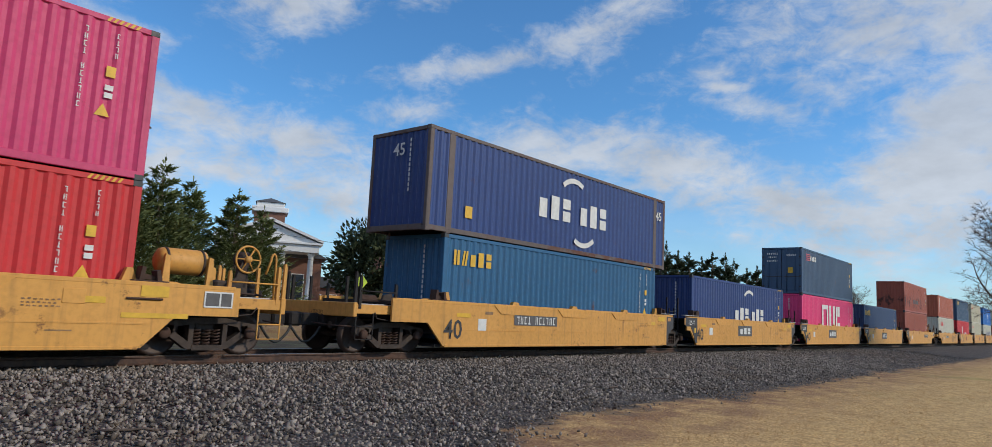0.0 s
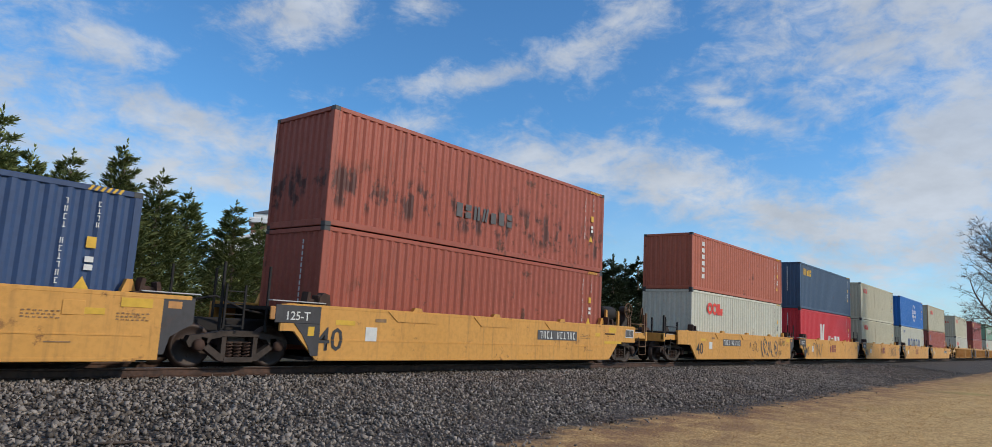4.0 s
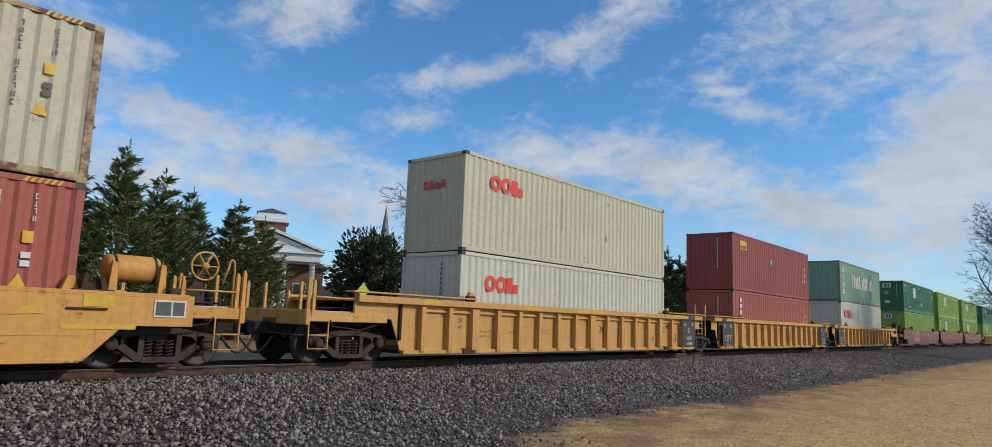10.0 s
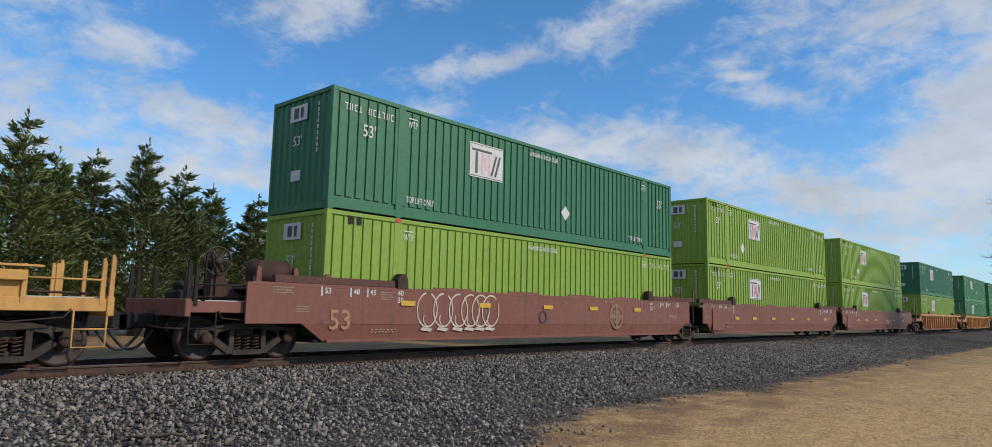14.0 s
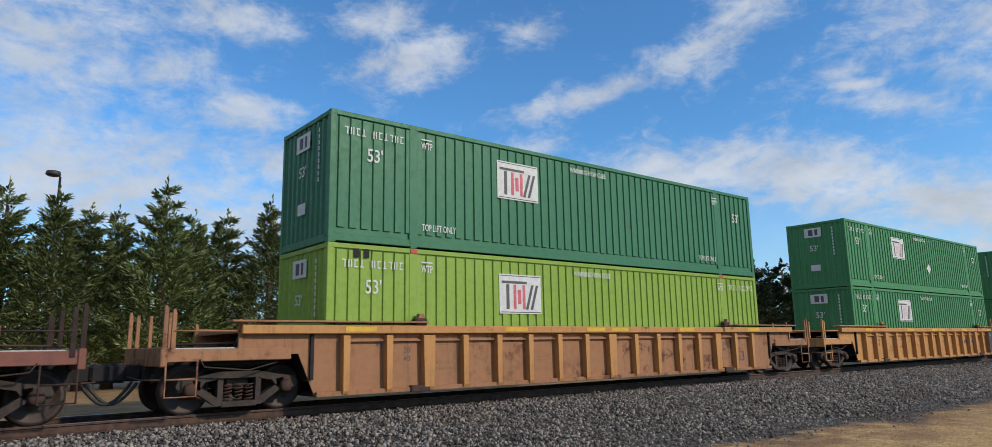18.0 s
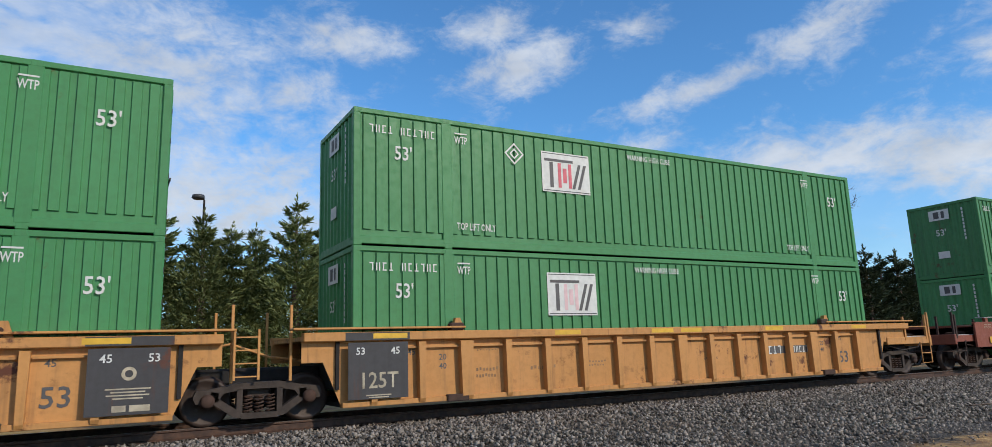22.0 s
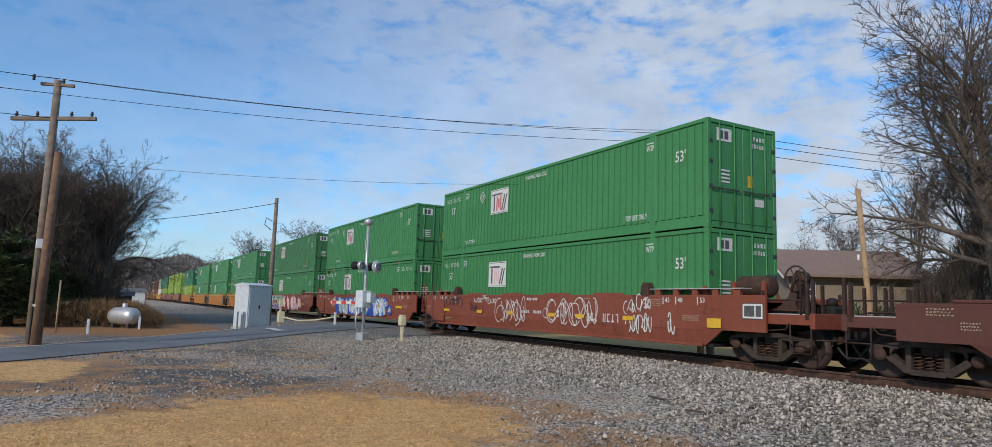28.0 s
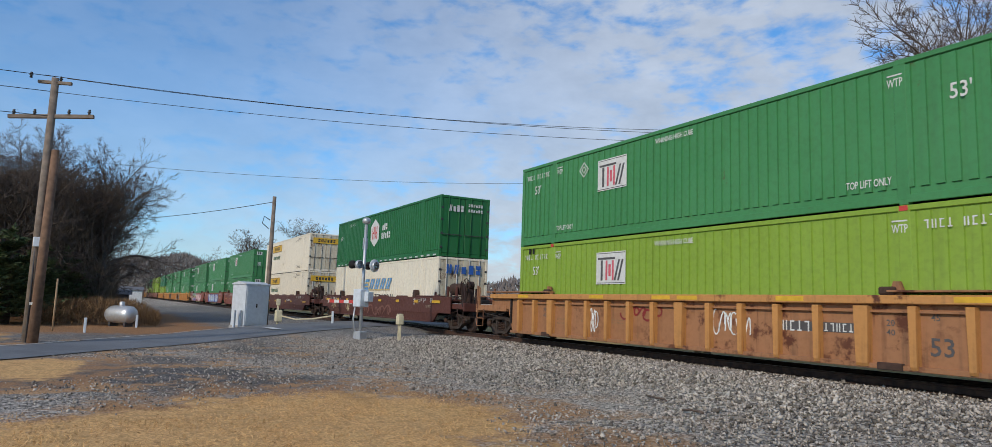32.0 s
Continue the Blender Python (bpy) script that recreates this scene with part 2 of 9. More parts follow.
class B:
    """A list of verts and faces that grows piece by piece."""

    def __init__(self):
        self.v, self.f, self.s, self.weld = [], [], [], False

    def add(self, vs, fs, smooth=False):
        o = len(self.v)
        self.v += [tuple(p) for p in vs]
        self.f += [tuple(o + i for i in f) for f in fs]
        self.s += [smooth] * len(fs)
        return self

    def box(self, x0, x1, y0, y1, z0, z1, c=0.0):
        if c <= 0:
            vs = [(x, y, z) for x in (x0, x1) for y in (y0, y1) for z in (z0, z1)]
            return self.add(vs, [(0, 1, 3, 2), (4, 6, 7, 5), (0, 4, 5, 1), (2, 3, 7, 6), (0, 2, 6, 4), (1, 5, 7, 3)])
        c = min(c, abs(x1 - x0) * 0.4, abs(y1 - y0) * 0.4, abs(z1 - z0) * 0.4)
        vs, fs, at = [], [], {}
        X, Y, Z = (x0, x1), (y0, y1), (z0, z1)
        for i in (0, 1):
            for j in (0, 1):
                for k in (0, 1):
                    sx, sy, sz = 1 - 2 * i, 1 - 2 * j, 1 - 2 * k
                    for a in range(3):
                        p = [X[i] + sx * c, Y[j] + sy * c, Z[k] + sz * c]
                        p[a] = (X[i], Y[j], Z[k])[a]
                        at[i, j, k, a] = len(vs)
                        vs.append(p)
        for a in range(3):
            b, d = (a + 1) % 3, (a + 2) % 3
            for s in (0, 1):
                q = []
                for u, w in ((0, 0), (1, 0), (1, 1), (0, 1)):
                    e = [0, 0, 0]
                    e[a], e[b], e[d] = s, u, w
                    q.append(at[e[0], e[1], e[2], a])
                fs.append(q if s else q[::-1])
            for u in (0, 1):
                for w in (0, 1):
                    e0, e1 = [0, 0, 0], [0, 0, 0]
                    e0[b] = e1[b] = u
                    e0[d] = e1[d] = w
                    e1[a] = 1
                    q = [at[(*e0, b)], at[(*e0, d)], at[(*e1, d)], at[(*e1, b)]]
                    fs.append(q if (u == w) else q[::-1])
        for i in (0, 1):
            for j in (0, 1):
                for k in (0, 1):
                    q = [at[i, j, k, a] for a in range(3)]
                    fs.append(q if (i + j + k) % 2 else q[::-1])
        return self.add(vs, fs)

    def tube(self, p, q, r, n=8, r2=None, caps=True, smooth=True):
        p, q = Vector(p), Vector(q)
        r, r2 = float(r), float(r if r2 is None else r2)
        d = (q - p).normalized()
        a = d.orthogonal().normalized()
        b = d.cross(a)
        vs = []
        for c, rr in ((p, r), (q, r2)):
            vs += [c + rr * (math.cos(6.28318 * i / n) * a + math.sin(6.28318 * i / n) * b) for i in range(n)]
        self.add(vs, [(i, (i + 1) % n, n + (i + 1) % n, n + i) for i in range(n)], smooth)
        if caps:
            o = len(self.v) - 2 * n
            self.f += [tuple(o + i for i in range(n))[::-1], tuple(o + n + i for i in range(n))]
            self.s += [False, False]
        return self

    def spike(self, p, q, r):
        """A three-sided twig that ends in a point."""
        p, q = Vector(p), Vector(q)
        a = (q - p).orthogonal().normalized() * r
        b = (q - p).normalized().cross(a)
        return self.add([p + a, p - a * 0.5 + b * 0.866, p - a * 0.5 - b * 0.866, q], [(0, 1, 3), (1, 2, 3), (2, 0, 3)], True)

    def pipe(self, pts, r, n=6):
        """One unbroken tube through the points."""
        pts = [Vector(p) for p in pts]
        vs, a = [], None
        for i, p in enumerate(pts):
            d = (pts[min(i + 1, len(pts) - 1)] - pts[max(i - 1, 0)]).normalized()
            a = d.orthogonal().normalized() if a is None else (a - d * a.dot(d)).normalized()
            b = d.cross(a)
            vs += [p + r * (math.cos(6.28318 * k / n) * a + math.sin(6.28318 * k / n) * b) for k in range(n)]
        m = len(pts)
        self.add(vs, [(j * n + i, j * n + (i + 1) % n, (j + 1) * n + (i + 1) % n, (j + 1) * n + i) for j in range(m - 1) for i in range(n)], True)
        o = len(self.v) - m * n
        self.f += [tuple(o + i for i in range(n))[::-1], tuple(o + (m - 1) * n + i for i in range(n))]
        self.s += [False, False]
        return self

    def lathe(self, prof, centre, axis="y", n=24, smooth=True):
        """prof: (radius, along axis) pairs."""
        cx, cy, cz = centre
        vs = []
        for r, h in prof:
            for i in range(n):
                c, s = r * math.cos(6.28318 * i / n), r * math.sin(6.28318 * i / n)
                vs.append((cx + c, cy + h, cz + s) if axis == "y" else (cx + c, cy + s, cz + h) if axis == "z" else (cx + h, cy + c, cz + s))
        fs = [(k * n + i, k * n + (i + 1) % n, (k + 1) * n + (i + 1) % n, (k + 1) * n + i) for k in range(len(prof) - 1) for i in range(n)]
        self.add(vs, fs, smooth)
        return self

    def prism(self, poly, y0, y1):
        """poly of (x, z) drawn out from y0 to y1."""
        n = len(poly)
        vs = [(x, y0, z) for x, z in poly] + [(x, y1, z) for x, z in poly]
        return self.add(vs, [tuple(range(n)), tuple(range(n, 2 * n))[::-1]] + [(i, n + i, n + (i + 1) % n, (i + 1) % n) for i in range(n)])

    def mesh(self, name):
        me = bpy.data.meshes.new(name)
        if self.weld:
            at, new_of, vs = {}, [], []
            for p in self.v:
                q = tuple(round(c, 4) for c in p)
                if q not in at:
                    at[q] = len(vs)
                    vs.append(p)
                new_of.append(at[q])
            self.v, self.f = vs, [tuple(new_of[i] for i in f) for f in self.f]
        me.from_pydata(self.v, [], self.f)
        me.polygons.foreach_set("use_smooth", self.s)
        bm = bmesh.new()
        bm.from_mesh(me)
        bmesh.ops.recalc_face_normals(bm, faces=bm.faces)
        bm.to_mesh(me)
        bm.free()
        return me


def part(name, b, mat, parent, label="", at=None, key=None):
    """One mesh object under a thing or part. b: a B, or a mesh; key: share the mesh between alike parts."""
    if key is not None and (name, key, mat.name) in CACHE:
        me = CACHE[name, key, mat.name]
    else:
        me = b() if callable(b) and not isinstance(b, B) else b
        me = me.mesh(name) if isinstance(me, B) else me
        if not me.materials:
            me.materials.append(mat)
        if key is not None:
            CACHE[name, key, mat.name] = me
    ob = new(name, me)
    ob.parent = parent
    if at is not None:
        ob.location = at
    if label:
        ob["label"] = label
    return ob


def thing(name, label, category, at=(0, 0, 0), group="", kind=""):
    ob = tagged(new(name), label, category, group, kind)
    ob.location = at
    return ob


def solo(name, b, mat, label, category, at=(0, 0, 0), group="", kind=""):
    me = b.mesh(name) if isinstance(b, B) else b
    if not me.materials:
        me.materials.append(mat)
    ob = tagged(new(name, me), label, category, group, kind)
    ob.location = at
    return ob


def letters(text, size, lean=0.0):
    """A flat mesh of the built-in font that faces -y, centred on its origin."""
    key = ("letters", text, size)
    if key in CACHE:
        return CACHE[key]
    cu = bpy.data.curves.new("letters", "FONT")
    cu.body, cu.size, cu.align_x, cu.align_y, cu.resolution_u = text, size, "CENTER", "CENTER", 2
    cu.offset = size * 0.010
    ob = bpy.data.objects.new("letters", cu)
    scene.collection.objects.link(ob)
    me = bpy.data.meshes.new_from_object(ob.evaluated_get(bpy.context.evaluated_depsgraph_get()))
    bpy.data.objects.remove(ob)
    me.transform(Matrix.Rotation(radians(90), 4, "X"))
    me.materials.clear()
    CACHE[key] = me
    return me

# ---- plan, in metres: x along the track, y away from the observer, z up ----
TY, RAIL = 14.47, 0.46
HALF = 1.219  # half a container's width


def ease(a, b, x):
    t = min(1, max(0, (x - a) / (b - a)))
    return t * t * (3 - 2 * t)


ROAD = ((-40, 14.0, 2.6), (-12, -11.5, 2.5), (-1.8, -21.9, 2.5), (0.3, -25.2, 2.8), (3.5, -29.3, 3.6), (6.5, -32.0, 3.7), (10.3, -34.4, 3.5), (15, -37.8, 3.1), (22, -43, 3.0), (60, -70, 3.0), (90, -90, 3.0))


def road_x(y, col=1):
    """Middle of the road where it meets the line y; col 2: half its width along x."""
    return float(np.interp(y, [r[0] for r in ROAD], [r[col] for r in ROAD]))


def gz(x, y):
    d = y - TY
    bed = 0.25
    z = bed * (1 - ease(2.1, 7.3, -d)) if d < 0 else bed * (1 - ease(2.1, 4.2, d))
    if -12 < y < 60:
        off = abs(x - road_x(y)) - road_x(y, 2)
        if off < 4:
            lift = (RAIL - 0.02) * ease(1.0, 12.2, y) * (1 - ease(17.5, 32, y))
            z = z + (lift - z) * (1 - ease(0.2, 4.0, off))
    if x > 30:
        z -= 0.1 * ease(30, 90, x) * (1 - ease(4.5, 9, y))
    return z


def strip(u0, u1, fine0, fine1, step, grow):
    a = list(np.arange(fine0, fine1 + 1e-6, step))
    s, v = step, fine1
    while v < u1:
        s *= grow
        v = min(u1, v + s)
        a.append(v)
    s, v = step, fine0
    while v > u0:
        s *= grow
        v = max(u0, v - s)
        a.insert(0, v)
    return a


def ground_material():
    k = Mat("ground_cover")
    pos = k.coord("Object")
    sep = k.n("ShaderNodeSeparateXYZ")
    k.link(pos, sep.inputs[0])
    x, y = sep.outputs[0], sep.outputs[1]
    wob = k.math("SUBTRACT", k.noise(0.55, 5, 0.6), 0.5)
    wob2 = k.math("SUBTRACT", k.noise(2.5, 4, 0.6), 0.5)
    edge = k.math("ADD", k.math("MULTIPLY", wob, 2.6), k.math("ADD", k.math("MULTIPLY", wob2, 0.9), k.math("MULTIPLY", k.math("SUBTRACT", k.noise(11, 4, 0.65), 0.5), 0.8)))
    # stone: from the toe of the bank to the track; a wide apron on the crossing's side
    toe = k.ramp(x, -4.0, 9.0, -3.0, 6.2)
    g1 = k.ramp(k.math("ADD", k.math("SUBTRACT", y, toe), edge), -0.35, 0.35)
    g2 = k.ramp(k.math("ADD", y, k.math("MULTIPLY", wob, 1.0)), 18.6, 18.0)
    stone = k.math("MULTIPLY", g1, g2)

    def blob(cx, cy, rx, ry):
        dx = k.math("DIVIDE", k.math("SUBTRACT", x, cx), rx)
        dy = k.math("DIVIDE", k.math("SUBTRACT", y, cy), ry)
        r = k.math("ADD", k.math("MULTIPLY", dx, dx), k.math("MULTIPLY", dy, dy))
        return k.ramp(k.math("ADD", r, k.math("MULTIPLY", edge, 1.0)), 1.2, 0.8)

    grass_in = k.math("MAXIMUM", k.math("MAXIMUM", blob(-9.3, 2.5, 2.8, 2.8), blob(-6.0, 0.6, 4.2, 3.2)), blob(-17.6, -1.3, 2.4, 1.1))
    stone = k.math("MULTIPLY", stone, k.math("SUBTRACT", 1.0, grass_in))
    # grass
    gf = k.noise(22, 6, 0.7, (1, 1, 1))
    gm = k.noise(1.3, 5, 0.6)
    gl = k.noise(0.16, 3, 0.5)
    grass = k.mix(k.ramp(gf, 0.3, 0.72), (0.34, 0.19, 0.07, 1), (0.88, 0.60, 0.26, 1))
    grass = k.mix(k.ramp(x, 4, -3, 0, 0.85), grass, k.mix(k.ramp(gf, 0.25, 0.75), (0.36, 0.185, 0.07, 1), (0.88, 0.53, 0.225, 1)))
    grass = k.mix(k.math("MULTIPLY", k.ramp(gm, 0.45, 0.75, 0, 0.45), k.ramp(x, -6, 3, 0.8, 1.0)), grass, (0.52, 0.34, 0.14, 1))
    grass = k.mix(k.math("MULTIPLY", k.ramp(gl, 0.56, 0.68, 0, 0.55), k.ramp(x, -2, 6, 0.1, 1.0)), grass, (0.26, 0.27, 0.07, 1))
    # beyond the track the turf is greener
    grass = k.mix(k.ramp(y, 17.0, 20.0, 0.0, 0.55), grass, (0.22, 0.21, 0.07, 1))
    grass = k.mix(k.ramp(k.noise(5, 6, 0.72), 0.46, 0.64, 0, 0.55), grass, (0.29, 0.175, 0.07, 1))
    grass = k.mix(k.ramp(k.noise(1.1, 6, 0.7, (0.5, 1.6, 1), off=(2, 7, 1)), 0.5, 0.66, 0, 0.28), grass, (0.34, 0.22, 0.10, 1))
    # bare soil along the edges
    soil_m = k.math("MULTIPLY", k.ramp(k.math("ADD", k.math("SUBTRACT", y, toe), edge), -3.2, -0.4), k.math("MULTIPLY", k.ramp(gm, 0.35, 0.6, 0.2, 1.0), k.ramp(x, -3.5, 0.5)))
    soil = k.mix(k.ramp(gf, 0.3, 0.7), (0.15, 0.07, 0.034, 1), (0.40, 0.235, 0.125, 1))
    grass = k.mix(soil_m, grass, soil)
    # broken stone
    vo = k.n("ShaderNodeTexVoronoi")
    vo.inputs["Scale"].default_value = 24
    k.link(pos, vo.inputs["Vector"])
    vs = k.n("ShaderNodeSeparateColor")
    k.link(vo.outputs["Color"], vs.inputs[0])
    st = k.mix(k.ramp(vs.outputs[0], 0, 1), (0.03, 0.025, 0.022, 1), (0.20, 0.168, 0.142, 1))
    # shade in the gaps between stones, painted dark at the cell rims
    st = k.mix(k.ramp(vo.outputs["Distance"], 0.35, 0.75, 0.0, 0.75), st, (0.035, 0.03, 0.028, 1))
    st = k.mix(k.math("MULTIPLY", k.ramp(gm, 0.45, 0.72, 0, 0.6), k.ramp(x, 4, -6)), st, (0.16, 0.10, 0.065, 1))
    st = k.mix(k.ramp(x, 2, -9, 0.0, 0.85), st, k.mix(k.ramp(vs.outputs[1], 0, 1), (0.10, 0.088, 0.075, 1), (0.66, 0.585, 0.50, 1)))
    st = k.mix(k.math("MULTIPLY", k.ramp(gl, 0.40, 0.56, 0, 0.75), k.math("MULTIPLY", k.ramp(x, -11, -14), k.ramp(y, 7, 4))), st, (0.05, 0.05, 0.055, 1))
    worn = k.math("MULTIPLY", k.ramp(k.noise(0.8, 6, 0.65, off=(3, 8, 0)), 0.49, 0.60), k.math("MULTIPLY", k.ramp(x, 3, -2), k.ramp(y, 9.5, 5.0)))
    st = k.mix(k.math("MULTIPLY", worn, 0.8), st, k.mix(k.ramp(gf, 0.3, 0.7), (0.32, 0.165, 0.07, 1), (0.62, 0.37, 0.18, 1)))
    fringe = k.math("MULTIPLY", k.math("MAXIMUM", blob(-9.0, 3.0, 4.7, 3.9), blob(-17.6, -1.2, 3.6, 1.9)), k.ramp(gm, 0.36, 0.58, 0.1, 0.85))
    st = k.mix(fringe, st, k.mix(k.ramp(gf, 0.3, 0.7), (0.22, 0.105, 0.045, 1), (0.50, 0.28, 0.13, 1)))
    lot = k.math("MULTIPLY", k.ramp(k.math("ADD", x, k.math("MULTIPLY", edge, 1.0)), -26, -29), k.ramp(x, -130, -90))
    st = k.mix(k.math("MULTIPLY", lot, 0.8), st, k.mix(k.ramp(vs.outputs[1], 0, 1), (0.085, 0.08, 0.075, 1), (0.26, 0.245, 0.225, 1)))
    c = k.mix(stone, grass, st)
    litter = k.math("MULTIPLY", k.ramp(k.math("ADD", x, k.math("MULTIPLY", edge, 1.5)), -30.5, -32.0), k.math("MULTIPLY", k.ramp(k.math("ADD", y, k.math("MULTIPLY", edge, 1.2)), 6.0, 4.0), k.ramp(x, -75, -60)))
    c = k.mix(litter, c, k.mix(k.ramp(gf, 0.3, 0.7), (0.16, 0.075, 0.03, 1), (0.46, 0.25, 0.12, 1)))
    h = k.mix(stone, k.mix(0.6, gf, gm), k.mix(k.ramp(vo.outputs["Distance"], 0.0, 0.7), (0.9, 0.9, 0.9, 1), (0, 0, 0, 1)))
    k.bump(h, 0.55, 0.04)
    return k.done(c, 0.9, 0.0, 0.2)


def build_ground():
    xs = strip(-1800, 1800, -60, 60, 0.8, 1.13)
    ys = strip(-400, 2600, -6, 22, 0.4, 1.14)
    vs = []
    for yv in ys:
        for xv in xs:
            n = noise.noise((xv * 0.35, yv * 0.35, 0)) * 0.05 + noise.noise((xv * 1.7, yv * 1.7, 3)) * 0.015
            far = ease(60, 200, math.hypot(xv, yv))
            vs.append((xv, yv, gz(xv, yv) + n * (0.0 if abs(xv - road_x(yv)) < road_x(yv, 2) + 0.6 else 1.0) * (1 - far)))
    w = len(xs)
    fs = [(j * w + i, j * w + i + 1, (j + 1) * w + i + 1, (j + 1) * w + i) for j in range(len(ys) - 1) for i in range(w - 1)]
    me = bpy.data.meshes.new("ground")
    me.from_pydata(vs, [], fs)
    me.polygons.foreach_set("use_smooth", [True] * len(fs))
    solo("ground", me, ground_material(), "dry winter turf and grey broken stone beside the railway", "ground", kind="structure")


def asphalt_material():
    k = Mat("asphalt")
    f = k.noise(60, 4, 0.6)
    b = k.noise(0.5, 4, 0.6)
    c = k.mix(k.ramp(f, 0.3, 0.7), (0.10, 0.105, 0.112, 1), (0.205, 0.21, 0.22, 1))
    c = k.mix(k.ramp(b, 0.4, 0.7, 0, 0.4), c, (0.06, 0.06, 0.065, 1))
    k.bump(f, 0.3, 0.006)
    return k.done(c, 0.8)


def build_road():
    b = B()
    for seg in (list(np.arange(-40, 13.11, 0.5)), list(np.arange(15.8, 60, 1.0))):
        rows = []
        for yv in seg:
            rows.append([(road_x(yv) + road_x(yv, 2) * (i / 3 - 1), yv, gz(road_x(yv), yv) + 0.045 - 0.02 * abs(i / 3 - 1)) for i in range(7)])
        o = len(b.v)
        vs = [p for r in rows for p in r]
        b.add(vs, [(j * 7 + i, j * 7 + i + 1, (j + 1) * 7 + i + 1, (j + 1) * 7 + i) for j in range(len(rows) - 1) for i in range(6)], True)
    road = solo("road", b, asphalt_material(), "narrow grey asphalt road that climbs to the rail crossing", "road", kind="structure")
    # crossing panels between and beside the rails
    xm = road_x(TY)
    wood = plain("crossing_timber", (0.07, 0.06, 0.055, 1), 0.85)
    for i, (y0, y1) in enumerate(((TY - 0.62, TY - 0.02), (TY + 0.02, TY + 0.62), (TY - 1.30, TY - 0.86), (TY + 0.86, TY + 1.30))):
        part("crossing_panel", B().box(xm - 3.8, xm + 3.8, y0, y1, 0.3, RAIL - 0.01, 0.02), wood, road)
    line = plain("road_paint", (0.6, 0.6, 0.58, 1), 0.7)
    bl = B()
    for a in np.arange(-20, 6, 0.5):
        q = [(road_x(v) + s, v, gz(road_x(v), v) + 0.05) for v, s in ((a, 0.18 - road_x(a, 2)), (a, 0.05 - road_x(a, 2)), (a + 0.5, 0.05 - road_x(a + 0.5, 2)), (a + 0.5, 0.18 - road_x(a + 0.5, 2)))]
        bl.add(q, [(0, 1, 2, 3)])
    part("edge_line", bl, line, road, "worn white edge line")
    part("stop_line", B().add([(road_x(6.6) + s, v, gz(road_x(6.6), 6.6) + 0.07) for s, v in ((1.2, 6.4), (-1.2, 6.4), (-1.4, 6.9), (1.0, 6.9))], [(0, 1, 2, 3)]), line, road, "white stop line")


def rail_profile(b, yc, x0, x1):
    half = [(-0.07, 0), (-0.07, 0.012), (-0.012, 0.03), (-0.012, 0.125), (-0.036, 0.14), (-0.036, 0.17), (-0.03, 0.178)]
    pr = half + [(-a, z) for a, z in half[::-1]]
    n = len(pr)
    vs = [(x, yc + a, RAIL - 0.178 + z) for x in (x0, x1) for a, z in pr]
    b.add(vs, [(i, (i + 1) % n, n + (i + 1) % n, n + i) for i in range(n)])


def build_track():
    tr = thing("railway_track", "steel rails on dark wooden sleepers in grey ballast", "railway track", kind="structure")
    rusty = Mat("rail_steel")
    sep = rusty.n("ShaderNodeSeparateXYZ")
    rusty.link(rusty.coord("Object"), sep.inputs[0])
    top = rusty.ramp(sep.outputs[2], RAIL - 0.006, RAIL - 0.002)
    f = rusty.noise(8, 4)
    c = rusty.mix(rusty.ramp(f, 0.3, 0.7), lin(58, 40, 32), lin(88, 62, 48))
    c = rusty.mix(top, c, (0.5, 0.48, 0.46, 1))
    steel = rusty.done(c, rusty.ramp(top, 0, 1, 0.75, 0.3), top)
    for s in (-1, 1):
        b = B()
        for x0 in range(-900, 900, 60):
            rail_profile(b, TY + s * 0.753, x0, x0 + 60)
        part("rail", b, steel, tr, "rail with a bright worn head and rusty web")
    wood = plain("sleeper_wood", (0.055, 0.043, 0.035, 1), 0.9)
    me = B().box(-0.115, 0.115, -1.3, 1.3, -0.19, 0, 0.012)
    for i in range(-110, 110):
        part("sleeper", me, wood, tr, at=(i * 0.53, TY, RAIL - 0.182), key="s")
    plate = B().box(-0.1, 0.1, -0.18, 0.18, 0, 0.018, 0.004)
    for i in range(-45, 60):
        part("tie_plate", plate, steel, tr, at=(i * 0.53, TY - 0.753, RAIL - 0.184), key="p")
    far = B()
    for i in range(110, 900):
        for s in (-1, 1):
            far.box(s * i * 0.53 - 0.115, s * i * 0.53 + 0.115, TY - 1.3, TY + 1.3, RAIL - 0.37, RAIL - 0.182)
    o = part("far_sleepers", far, wood, tr)
    o["kind"] = "stuff"


def patch(x, y):
    """Ragged outline of the two straw patches: below 1 is inside."""
    w = np.array([noise.noise((a * 0.55, b * 0.55, 9)) * 0.75 + noise.noise((a * 1.9, b * 1.9, 4)) * 0.4 for a, b in zip(x, y)])
    return np.minimum(((x + 9.3) / 3.0) ** 2 + ((y - 2.5) / 3.0) ** 2, ((x + 6.0) / 4.3) ** 2 + ((y - 0.6) / 3.3) ** 2) + w


